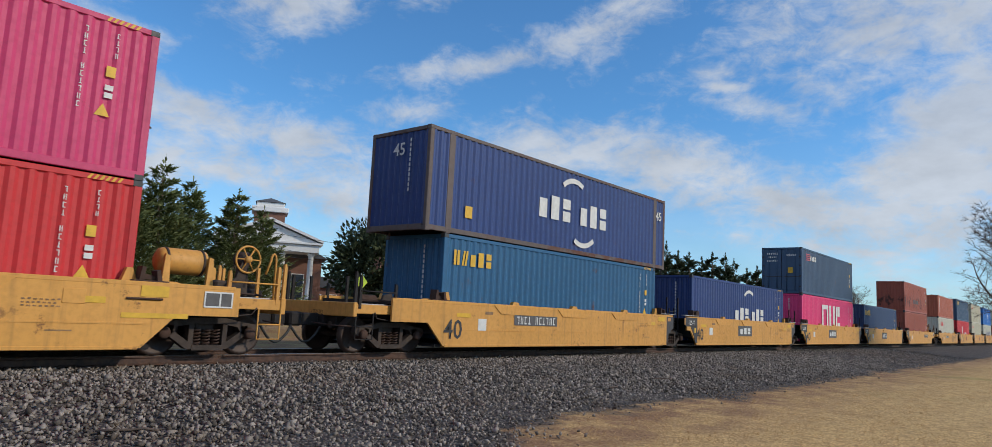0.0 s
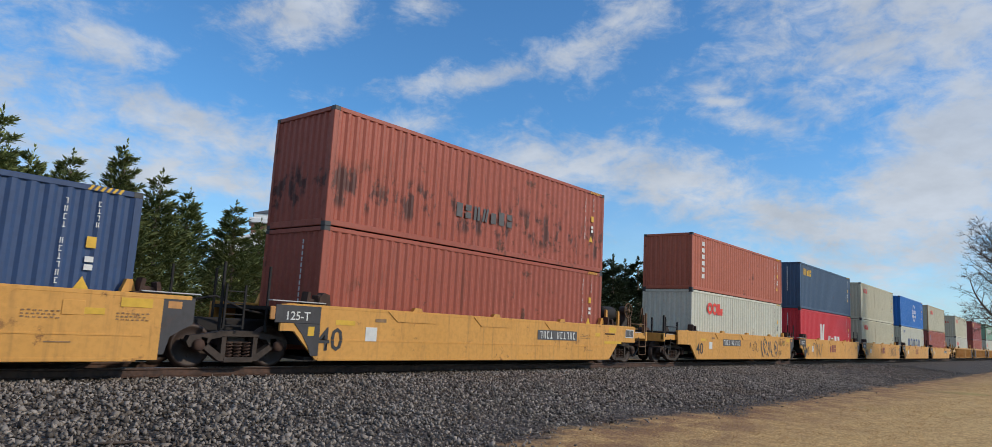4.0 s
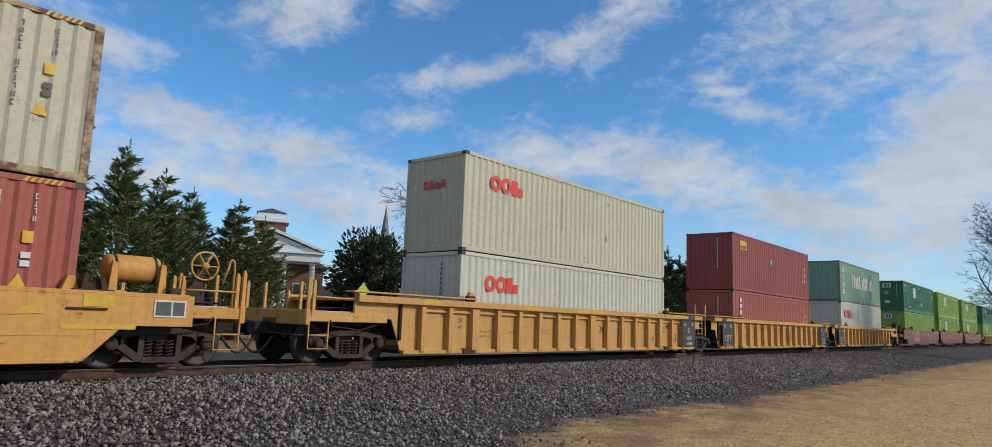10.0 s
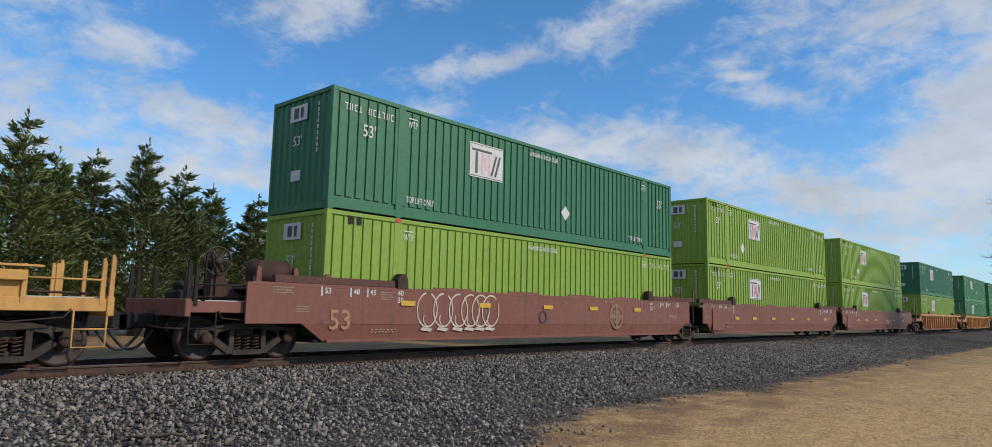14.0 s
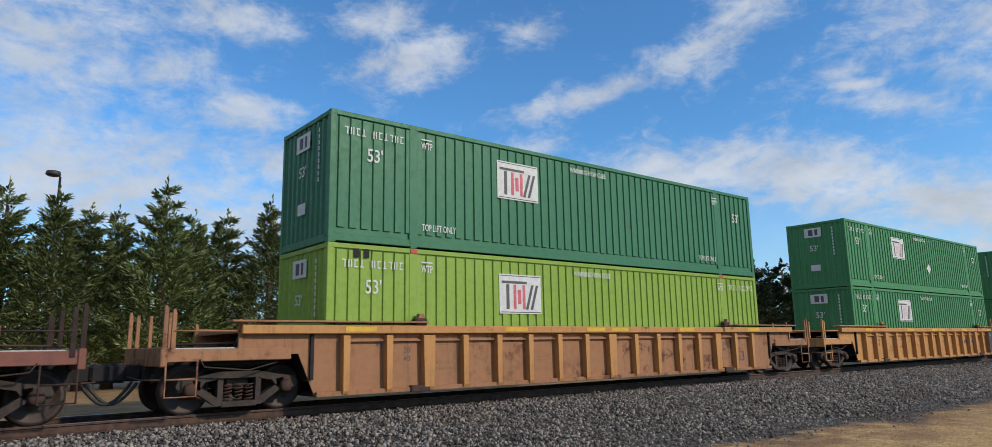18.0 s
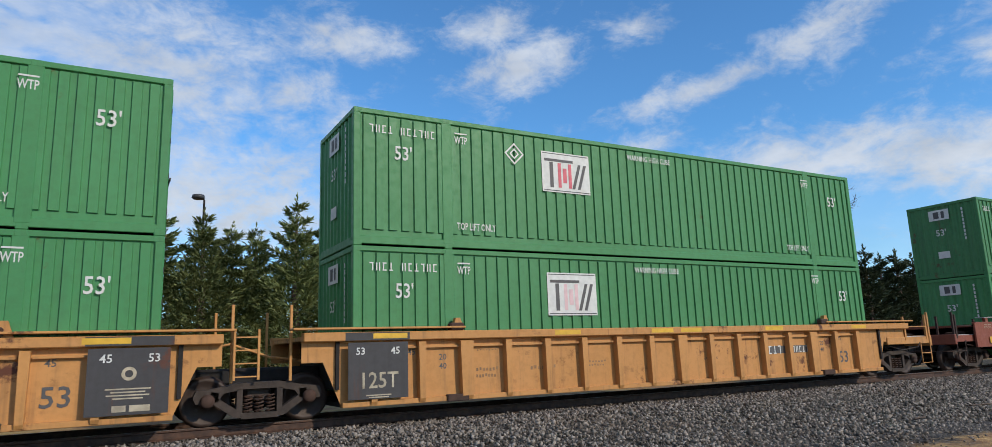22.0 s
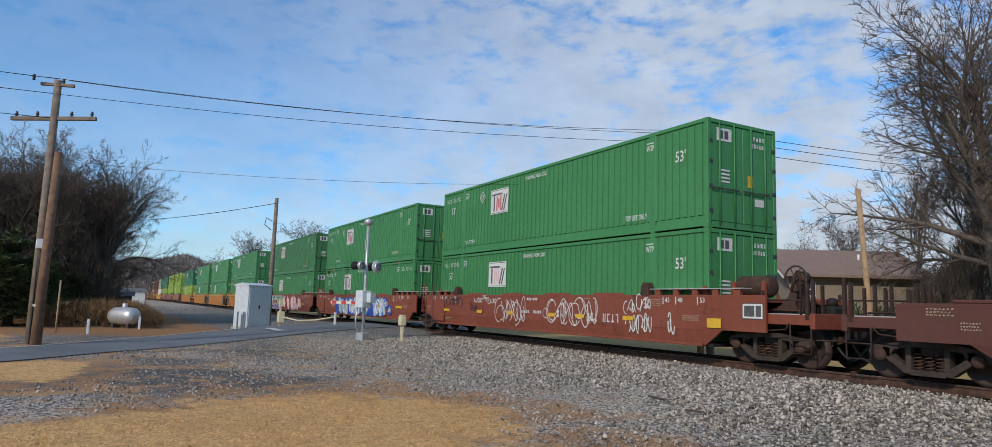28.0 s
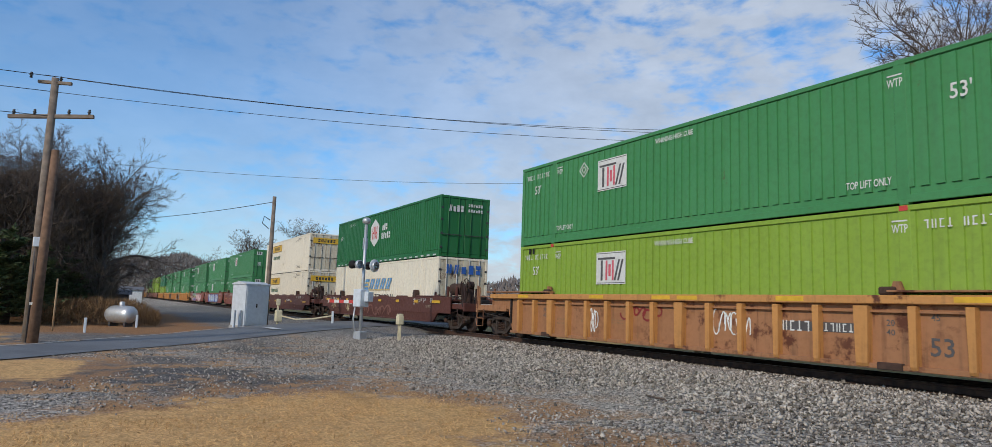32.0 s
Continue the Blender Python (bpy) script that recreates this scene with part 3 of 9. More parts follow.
def build_stones():
    """Loose broken stone over the bank and apron, one by one."""
    rng = np.random.default_rng(4)
    n = 120000
    x = np.where(rng.random(n * 3) < 0.92, rng.uniform(-27, 38, n * 3), rng.uniform(38, 64, n * 3))
    y = rng.uniform(-1.5, 16.2, n * 3)
    toe = np.interp(x, [-4, 9], [-1.0, 6.9])
    keep = (y > toe + rng.normal(0, 0.5, n * 3)) & (np.abs(x - np.interp(y, [r[0] for r in ROAD], [r[1] for r in ROAD])) > np.interp(y, [r[0] for r in ROAD], [r[2] for r in ROAD]) + 0.15)
    near = (x > -16) & (x < 0) & (y < 7.5)
    keep[near] &= patch(x[near], y[near]) > rng.uniform(0.75, 1.35, near.sum())
    keep &= ((x + 17.3) / 2.5) ** 2 + ((y + 0.9) / 1.6) ** 2 > rng.uniform(0.75, 1.3, n * 3)
    keep &= (x > -5) | (rng.random(n * 3) < np.interp(y, [2, 7, 10], [0.3, 0.6, 1.0]))
    keep &= (np.abs(y - (TY - 0.753)) > 0.12)
    x, y = x[keep][:n], y[keep][:n]
    n = len(x)
    size = rng.uniform(0.015, 0.034, n) * np.where(rng.random(n) < 0.06, 1.5, 1.0) * np.interp(y, [5, 9], [0.8, 1.1]) * np.where((x < -4) & (y < 9), 0.8, 1.0)
    gem = np.array([(1, 0, 0), (-1, 0, 0), (0, 1, 0), (0, -1, 0), (0, 0, 1), (0, 0, -1)], float)
    sides = np.array([(0, 2, 4), (2, 1, 4), (1, 3, 4), (3, 0, 4), (2, 0, 5), (1, 2, 5), (3, 1, 5), (0, 3, 5)])
    v = gem[None] * rng.uniform(0.75, 1.5, (n, 6, 1)) + rng.uniform(-0.45, 0.45, (n, 6, 3))
    v *= (size[:, None] * rng.uniform(0.6, 1.3, (n, 3)))[:, None, :]
    ang = rng.uniform(0, 6.28, (n, 3))
    for a, (i, j) in enumerate(((0, 1), (1, 2), (0, 2))):
        c, s = np.cos(ang[:, a])[:, None], np.sin(ang[:, a])[:, None]
        p, q = v[:, :, i].copy(), v[:, :, j].copy()
        v[:, :, i], v[:, :, j] = c * p - s * q, s * p + c * q
    z = np.array([gz(a, b) for a, b in zip(x, y)])
    v += np.stack([x, y, z + size * 0.35 + rng.uniform(0, 0.02, n)], -1)[:, None, :]
    f = (sides[None] + (np.arange(n) * 6)[:, None, None]).reshape(-1)
    me = bpy.data.meshes.new("ballast_stones")
    me.vertices.add(n * 6)
    me.vertices.foreach_set("co", v.reshape(-1))
    me.loops.add(n * 24)
    me.loops.foreach_set("vertex_index", f)
    me.polygons.add(n * 8)
    me.polygons.foreach_set("loop_start", np.arange(n * 8) * 3)
    me.update(calc_edges=True)
    k = Mat("broken_stone")
    geo = k.n("ShaderNodeNewGeometry")
    r = geo.outputs["Random Per Island"]
    c = k.mix(k.math("POWER", r, 1.25), (0.05, 0.042, 0.036, 1), (0.385, 0.33, 0.28, 1))
    c = k.mix(k.ramp(k.noise(25, 4), 0.45, 0.7, 0, 0.4), c, (0.19, 0.155, 0.12, 1))
    c = k.mix(k.ramp(k.noise(0.4, 3), 0.5, 0.7, 0, 0.45), c, (0.14, 0.098, 0.066, 1))
    sep = k.n("ShaderNodeSeparateXYZ")
    k.link(k.coord("Object"), sep.inputs[0])
    c = k.mix(k.ramp(sep.outputs[0], 2, -9, 0.0, 0.6), c, k.mix(r, (0.11, 0.095, 0.08, 1), (0.74, 0.66, 0.565, 1)))
    solo("ballast_stones", me, k.done(c, 0.85, 0.0, 0.3), "loose grey angular ballast stones on the bank", "ballast", kind="stuff")


def build_grass():
    """Dry blades over the lawn and the patches by the observer."""
    rng = np.random.default_rng(12)
    n = 90000
    x, y = rng.uniform(4, 46, n), rng.uniform(-4, 7.2, n)
    keep = (y < np.interp(x, [4, 9], [3.0, 6.3]) + rng.normal(0, 0.35, n)) & (rng.random(n) < np.interp(x, [8, 46], [1, 0.35]))
    x2, y2 = rng.uniform(-15, 0, n), rng.uniform(-3, 6.5, n)
    k2 = patch(x2, y2) < rng.uniform(0.55, 1.15, n)
    x, y = np.concatenate([x[keep], x2[k2]]), np.concatenate([y[keep], y2[k2]])
    lump = np.array([noise.noise((a * 1.3, b_ * 1.3, 5)) for a, b_ in zip(x, y)])
    ok = lump > rng.uniform(-0.7, 0.35, len(x))
    x, y = x[ok], y[ok]
    z = np.array([gz(a, b_) for a, b_ in zip(x, y)])
    d = rng.normal(0, 0.7, (len(x), 3))
    d[:, 2] = np.abs(d[:, 2]) * 0.6 + 0.18
    me = spray_mesh("dry_grass", np.stack([x, y, z + 0.005], -1), d, 0.06, 0.0034, rng)
    solo("dry_grass", me, needle_material("straw", (0.40, 0.22, 0.085, 1), (0.88, 0.56, 0.25, 1)), "short straw-coloured winter grass", "grass", kind="stuff")

# ---- the train ----
WHITE = plain("white_marking", (0.64, 0.64, 0.61, 1), 0.6, 0, 0.12)
YELL = plain("yellow_marking", (0.68, 0.40, 0.03, 1), 0.55, 0, 0.15)
BLACK = plain("black_marking", (0.03, 0.03, 0.032, 1), 0.6, 0, 0.2)
REDM = plain("red_marking", (0.55, 0.05, 0.04, 1), 0.55, 0, 0.15)
PINKM = plain("faded_red_marking", (0.60, 0.12, 0.15, 1), 0.6, 0, 0.2)
PALEPINK = plain("pale_pink_marking", (0.68, 0.46, 0.47, 1), 0.6, 0, 0.1)
NAVYM = plain("navy_marking", (0.03, 0.07, 0.22, 1), 0.55, 0, 0.15)
STENCIL = plain("worn_stencil", (0.42, 0.36, 0.26, 1), 0.65, 0, 0.35)
FAINT = plain("faint_stencil", (0.26, 0.15, 0.07, 1), 0.65, 0, 0.3)
GREYM = plain("grey_marking", (0.09, 0.085, 0.085, 1), 0.6, 0, 0.2)
DKGREEN = plain("green_marking", (0.015, 0.13, 0.06, 1), 0.55, 0, 0.15)
ORANGE = plain("red_logo", (0.70, 0.05, 0.03, 1), 0.5, 0, 0.1)
BLUEM = plain("blue_logo", (0.03, 0.12, 0.42, 1), 0.5, 0, 0.15)
RUSTSTEEL = plain("rusty_steel", lin(74, 53, 43), 0.85, 0.1, 0.35)
GRIME = plain("grimy_steel", lin(66, 55, 48), 0.8, 0.1, 0.45)
DARKST = plain("dark_steel", lin(34, 30, 29), 0.8, 0.1, 0.35)
WHEELST = plain("wheel_steel", lin(68, 53, 46), 0.6, 0.25, 0.3)
GALV = plain("galvanised_rod", (0.55, 0.52, 0.47, 1), 0.5, 0.2, 0.3)
RUBBER = plain("rubber_hose", (0.02, 0.02, 0.02, 1), 0.6)
CAST = paint("casting_grey", lin(60, 60, 62), 0.3)

TRAIN = []   # thing, place along the train, height
WHEELS = []  # wheelsets that turn
FACE = -(HALF + 0.006)
WIDE = 1.2955  # half the width of a fifty-three-foot box
WIDER = set()  # names of the long boxes


def face(thing_, y):
    return y - (WIDE - HALF) if thing_.name in WIDER else y



def text_on(thing_, text, x, z, size, mat, y=FACE, turn=0.0, end=None, sx=1.0):
    """Painted words on the side that faces the observer; end: -1 or 1 puts them on an end wall at that x."""
    key = ("letters", text, size, mat.name)
    if key not in CACHE:
        me = letters(text, size).copy()
        me.materials.append(mat)
        CACHE[key] = me
    ob = part("lettering", CACHE[key], mat, thing_)
    ob["kind"] = "stuff"
    if end is None:
        ob.matrix_basis = pose(x, face(thing_, y), z, 0, turn, 0)
    else:
        ob.matrix_basis = pose(x, y, z, 0, turn, 90 * end)
    if sx != 1.0:
        ob.matrix_basis = ob.matrix_basis @ Matrix.Diagonal((sx, 1, 1, 1))
    return ob


def plate_on(thing_, name, rects, mat, y=FACE, label="", end=None):
    """Flat painted shapes: rects of (x centre, z centre, width, height, slant)."""
    if name == "reflector" and len(rects) > 1:
        return [plate_on(thing_, name, [r], mat, y, label, end) for r in rects]
    b = B()
    if end is None:
        y = face(thing_, y)
    for r in rects:
        x, z, w, h = r[:4]
        s = r[4] if len(r) > 4 else 0
        q = [(x - w / 2 - s, z - h / 2), (x + w / 2 - s, z - h / 2), (x + w / 2 + s, z + h / 2), (x - w / 2 + s, z + h / 2)]
        if end is None:
            b.add([(a, y, c) for a, c in q], [(0, 1, 2, 3)])
        else:
            b.add([(y, a, c) for a, c in q], [(0, 1, 2, 3)])
    ob = part(name, b, mat, thing_, label)
    if len(rects) > 3:
        ob["kind"] = "stuff"
    return ob


def blocks(x, z, w, h, n, gap=0.22, seed=0):
    """A row of n plain letter-sized blocks, some slit."""
    out = []
    p = w / n
    for i in range(n):
        cx = x - w / 2 + p * (i + 0.5)
        bw = p * (1 - gap)
        k = (i * 7 + n * 3 + seed) % 5
        if k == 0:
            out += [(cx - bw * 0.26, z, bw * 0.36, h), (cx + bw * 0.26, z, bw * 0.36, h)]
        elif k == 1:
            out += [(cx, z, bw * 0.86, h)]
        elif k == 2:
            out += [(cx - bw * 0.22, z, bw * 0.3, h, bw * 0.12), (cx + bw * 0.22, z, bw * 0.3, h, bw * 0.12)]
        elif k == 3:
            out += [(cx, z + h * 0.27, bw * 0.84, h * 0.44), (cx, z - h * 0.27, bw * 0.84, h * 0.44)]
        else:
            out += [(cx, z - h * 0.1, bw * 0.8, h * 0.8)]
    return out


def print_rows(x, z, w, rows, pitch=0.055, h=0.024):
    """Rows of small print too fine to read."""
    out = []
    for i in range(rows):
        out += [(a, b_, c * 0.9, h) for a, b_, c, *_ in blocks(x - w * 0.05 * (i % 2), z - i * pitch, w * (1 - 0.1 * (i % 2)), h, 7, 0.3, i) if b_ > z - i * pitch - h * 0.2]
    return out


def disc(x, z, r, n=20, sx=1.0):
    return [(x + r * sx * math.cos(6.28318 * i / n), z + r * math.sin(6.28318 * i / n)) for i in range(n)]


def flat_on(thing_, name, polys, mat, y=FACE, label=""):
    b = B()
    y = face(thing_, y)
    for p in polys:
        b.add([(a, y, c) for a, c in p], [tuple(range(len(p)))])
    return part(name, b, mat, thing_, label)


def ring(x, z, r0, r1, a0=0, a1=360, n=20, sx=1.0):
    out = []
    for i in range(n):
        a, c = radians(a0 + (a1 - a0) * i / n), radians(a0 + (a1 - a0) * (i + 1) / n)
        out.append([(x + r0 * sx * math.cos(a), z + r0 * math.sin(a)), (x + r1 * sx * math.cos(a), z + r1 * math.sin(a)),
                    (x + r1 * sx * math.cos(c), z + r1 * math.sin(c)), (x + r0 * sx * math.cos(c), z + r0 * math.sin(c))])
    return out


def wave_wall(length, z0, z1, period, flat, depth, y, sgn):
    """Corrugated sheet along x; sgn -1 faces -y."""
    b = B()
    n = max(3, int(round(length / period)))
    p = length / n
    st = []
    slope = (p - 2 * flat * p) / 2
    for i in range(n):
        s = -length / 2 + i * p
        st += [(s, 0), (s + flat * p, 0), (s + flat * p + slope, depth), (s + 2 * flat * p + slope - 0.0, depth)]
    st.append((length / 2, 0))
    vs = []
    for x, d in st:
        yy = y - sgn * d
        vs += [(x, yy, z0), (x, yy, z1)]
    b.add(vs, [(2 * i, 2 * i + 2, 2 * i + 3, 2 * i + 1) for i in range(len(st) - 1)])
    return b


def rib_wall(length, z0, z1, n, rib, depth, y, sgn, top=0.14):
    """Sheet with broad raised ribs, steep at their sides, that stop short of the edges."""
    b = B()
    b.weld = True
    p = length / n
    for i in range(n):
        a = -length / 2 + i * p
        g0, g1 = a + p / 2 - rib * p / 2, a + p / 2 + rib * p / 2
        yo, yi = y - sgn * depth, y
        s = 0.010
        b.add([(a, yo, z0), (g0, yo, z0), (g0, yo, z1), (a, yo, z1)], [(0, 1, 2, 3)])
        b.add([(g1, yo, z0), (a + p, yo, z0), (a + p, yo, z1), (g1, yo, z1)], [(0, 1, 2, 3)])
        b.add([(g0, yo, z0), (g1, yo, z0), (g1, yo, z1), (g0, yo, z1), (g0, yo, z0 + top), (g1, yo, z0 + top), (g1, yo, z1 - 0.03), (g0, yo, z1 - 0.03),
               (g0 + s, yi, z0 + top + s), (g1 - s, yi, z0 + top + s), (g1 - s, yi, z1 - 0.03 - s), (g0 + s, yi, z1 - 0.03 - s)],
              [(0, 1, 5, 4), (7, 6, 2, 3), (4, 5, 9, 8), (5, 6, 10, 9), (6, 7, 11, 10), (7, 4, 8, 11), (8, 9, 10, 11)])
    return b


def container(label, length, height, mat, rail_mat=None, doors=1, lite=False, group="stacked containers"):
    """A steel box: walls, roof, rails, posts, castings, doors with rods. doors: 1 or -1, the end they are at."""
    c = thing("shipping_container", label, "container", group=group)
    hl, w, h = length / 2, WIDE if length > 15 else HALF, height
    if length > 15:
        WIDER.add(c.name)
    rm = rail_mat or mat
    big = length > 15
    soft = mat.name == "container_white"
    k = (length, height)
    for sg, nm in ((-1, "side_wall"), (1, "side_wall")):
        if big and not soft:
            part(nm, lambda: rib_wall(length - 0.3, 0.19, h - 0.1, 57, 0.62, 0.036, sg * (w - 0.008), sg), mat, c, key=(k, sg))
        else:
            part(nm, lambda: wave_wall(length - 0.3, 0.15, h - 0.1, 0.30 if soft else 0.278, 0.26, 0.016 if soft else 0.036, sg * (w - 0.008), sg), mat, c, key=(k, sg))
    part("roof", lambda: B().box(-hl + 0.05, hl - 0.05, -w + 0.02, w - 0.02, h - 0.06, h - 0.02), mat, c, key=k)
    part("floor", lambda: B().box(-hl + 0.05, hl - 0.05, -w + 0.05, w - 0.05, 0.1, 0.15), DARKST, c, key=k)
    for sg in (-1, 1):
        part("top_rail", lambda: B().box(-hl + 0.1, hl - 0.1, min(sg * w, sg * (w - 0.06)), max(sg * w, sg * (w - 0.06)), h - 0.11, h - 0.005, 0.01), rm, c, key=(k, sg))
        part("bottom_rail", lambda: B().box(-hl + 0.1, hl - 0.1, min(sg * w, sg * (w - 0.06)), max(sg * w, sg * (w - 0.06)), 0.04 if big else 0.03, 0.2 if big else 0.17, 0.01), rm, c, key=(k, sg))
        for e in (-1, 1):
            part("corner_post", lambda: B().box(min(e * hl, e * (hl - 0.15)), max(e * hl, e * (hl - 0.15)), min(sg * w, sg * (w - 0.12)), max(sg * w, sg * (w - 0.12)), 0.1, h - 0.1, 0.012), rm, c, key=(k, sg, e))
    # castings at the corners and, on long boxes, at the lifting posts
    xs = [-hl + 0.089, hl - 0.089] + ([-5.99, 5.99] if length > 12.5 else [])
    for x in ([] if lite else xs):
        for sg in (-1, 1):
            for z in (0.0, h - 0.118):
                part("corner_casting", lambda: B().box(-0.089, 0.089, -0.081, 0.081, 0, 0.118, 0.012), CAST if rail_mat is None else rail_mat, c, at=(x, sg * (w - 0.078), z), key="c")
    if length > 12.5:
        for x in (-5.99, 5.99):
            for sg in (-1, 1):
                part("lifting_post", lambda: B().box(-0.12, 0.12, -0.05, 0.05, 0.1, h - 0.1, 0.012), rm, c, at=(x, sg * (w - 0.046), 0), key=k)
    # plain end
    e = -doors
    def end_wall():
        b = wave_wall(2 * w - 0.26, 0.16, h - 0.1, 0.25, 0.26, 0.04, 0, -1)
        b.v = [(e * (hl - 0.02) + (-e) * p[1], p[0], p[2]) for p in b.v]
        return b
    part("end_wall", end_wall, mat, c, key=(k, e))
    for z0, z1 in ((0.02, 0.18), (h - 0.12, h - 0.01)):
        for q in (-1, 1):
            part("end_rail", lambda: B().box(min(q * hl, q * (hl - 0.08)), max(q * hl, q * (hl - 0.08)), -w + 0.15, w - 0.15, z0, z1, 0.01), rm, c, key=(k, q, z0))
    # doors
    q = doors
    for sg in (-1, 1):
        y0, y1 = (0.012, w - 0.13) if sg > 0 else (-w + 0.13, -0.012)
        d = part("door", lambda: B().box(min(q * (hl - 0.02), q * (hl - 0.06)), max(q * (hl - 0.02), q * (hl - 0.06)), y0, y1, 0.19, h - 0.13, 0.012), paint("weathered_white_door", lin(208, 196, 170), 0.42, 0.85) if soft else mat, c, key=(k, q, sg))
        for f in (() if lite else (0.25, 0.72)):
            yy = y0 + (y1 - y0) * f
            part("lock_rod", lambda: B().tube((0, 0, 0.08), (0, 0, h - 0.06), 0.022, 8), GALV if soft else mat, d, at=(q * (hl + 0.012), yy, 0), key=k)
            part("rod_handle", lambda: B().box(-0.015, 0.015, -0.25, 0.25, -0.02, 0.02, 0.006), CAST, d, at=(q * (hl + 0.035), yy - 0.1, 1.05), key="h")
        for z in (() if lite else (0.45, 1.1, 1.75, 2.3)):
            part("hinge", lambda: B().box(-0.02, 0.02, -0.06, 0.06, -0.05, 0.05, 0.008), CAST, d, at=(q * (hl - 0.004), sg * (w - 0.1), z), key="hi")
    return c


# numbers of the boxes and cars are reduced to rows of plain strokes
def glyphs(x, z, n, size, upright=False, gap=0.62, skip=4):
    r = []
    for i in range(n):
        if i == skip:
            continue
        if upright:
            cx, cz, w, hh = x, z - i * size * 1.25, size * gap * 0.9, size * 0.92
        else:
            cx, cz, w, hh = x + i * size * 0.92, z, size * 0.56, size * 1.12
        q = min(w, hh) * 0.3
        k = (i * 5 + n) % 4
        if k == 0:
            r += [(cx - w / 2 + q / 2, cz, q, hh), (cx + w / 2 - q / 2, cz, q, hh)]
        elif k == 1:
            r += [(cx, cz + hh / 2 - q / 2, w, q), (cx, cz - hh / 2 + q / 2, w, q), (cx - w * 0.3, cz, q, hh)]
        elif k == 2:
            r += [(cx, cz, q, hh), (cx, cz - hh / 2 + q / 2, w, q)]
        else:
            r += [(cx, cz + hh / 2 - q / 2, w, q), (cx + w * 0.3, cz, q, hh)]
    return r


def code_bars(c, x, z, n=10, size=0.1, mat=WHITE, upright=False, gap=0.62):
    return plate_on(c, "code_bar", glyphs(x, z, n, size, upright, gap), mat)


def iso_marks(c, length, height, mat=WHITE, far=True):
    """Codes and small plates that a forty-foot box carries at its right end."""
    hl = length / 2
    code_bars(c, hl - 1.25, height - 0.35, 11, 0.11, mat, True, 0.5)
    code_bars(c, hl - 0.72, height - 0.33, 5, 0.1, mat, True, 0.5)
    plate_on(c, "sticker", [(hl - 0.78, height - 1.02, 0.16, 0.2)], YELL, label="small yellow notice sticker")
    plate_on(c, "weight_panel", [(hl - 0.78, height - 1.32, 0.14, 0.1), (hl - 0.78, height - 1.46, 0.14, 0.1)], mat)
    flat_on(c, "hazard_triangle", [[(hl - 0.98, height - 1.85), (hl - 0.72, height - 1.85), (hl - 0.85, height - 1.62)]], YELL, label="yellow warning triangle")
    plate_on(c, "stripes", [(hl - 0.9 + i * 0.1, height - 0.055, 0.05, 0.09, 0.03) for i in range(6)], YELL, y=-(HALF + 0.009), label="yellow and black height stripes")


def end_code(c, length, height, mat=WHITE, e=-1):
    """Upright row of small bars on the end wall."""
    plate_on(c, "end_code", [(-0.45 - 0.0, height - 0.35 - i * 0.14, 0.055, 0.1) for i in range(11)], mat, y=e * (length / 2 + 0.004), end=e)


GREEN = paint("container_green", lin(63, 130, 77), 0.10, 0.25)
RUSTGREEN = paint("container_rusty_green", lin(60, 122, 72), 0.22, 0.45, 0.5, 0.85)
GREEN2 = paint("container_deep_green", lin(46, 112, 76), 0.12, 0.25)
GREEN3 = paint("container_leaf_green", lin(30, 104, 54), 0.05, 0.2)
LIME = paint("container_lime", lin(134, 164, 56), 0.05, 0.25)
SAGE = paint("container_sage", lin(122, 160, 134), 0.22, 0.35)
NAVY = paint("container_navy", lin(36, 62, 118), 0.10, 0.3)
SLATE = paint("container_slate", lin(58, 84, 112), 0.10, 0.3)
DENIM = paint("container_denim", lin(46, 70, 108), 0.08, 0.25)
TEAL = paint("container_teal", lin(32, 92, 132), 0.15, 0.3)
BLUE = paint("container_blue", lin(20, 106, 186), 0.05, 0.2)
MAGENTA = paint("container_magenta", lin(230, 60, 120), 0.04, 0.2)
PINK = paint("container_pink", lin(196, 58, 104), 0.12, 0.25)
RED = paint("container_red", lin(196, 44, 46), 0.06, 0.25)
KRED = paint("container_bright_red", lin(202, 42, 54), 0.04, 0.2)
BROWN = paint("container_brown", lin(160, 80, 60), 0.25, 0.4, 0.5, 0.5)
TERRA = paint("container_terracotta", lin(176, 94, 68), 0.2, 0.3)
BURG = paint("container_burgundy", lin(147, 69, 65), 0.10, 0.3)
BRICK = paint("container_brick", lin(165, 86, 71), 0.12, 0.3)
TANRAIL = paint("rusty_tan_rail", lin(178, 150, 112), 0.7, 0.5)
OXIDE = paint("container_oxide", lin(132, 46, 44), 0.08, 0.25)
BEIGE = paint("container_beige", lin(194, 188, 162), 0.13, 0.35, 0.5, 0.35)
PALE = paint("container_pale", lin(202, 200, 182), 0.10, 0.3, 0.5, 0.25)
OFFW = paint("container_white", lin(232, 222, 200), 0.08, 0.28)
RUSTRAIL = paint("rust_rail", lin(120, 78, 54), 0.6, 0.4)


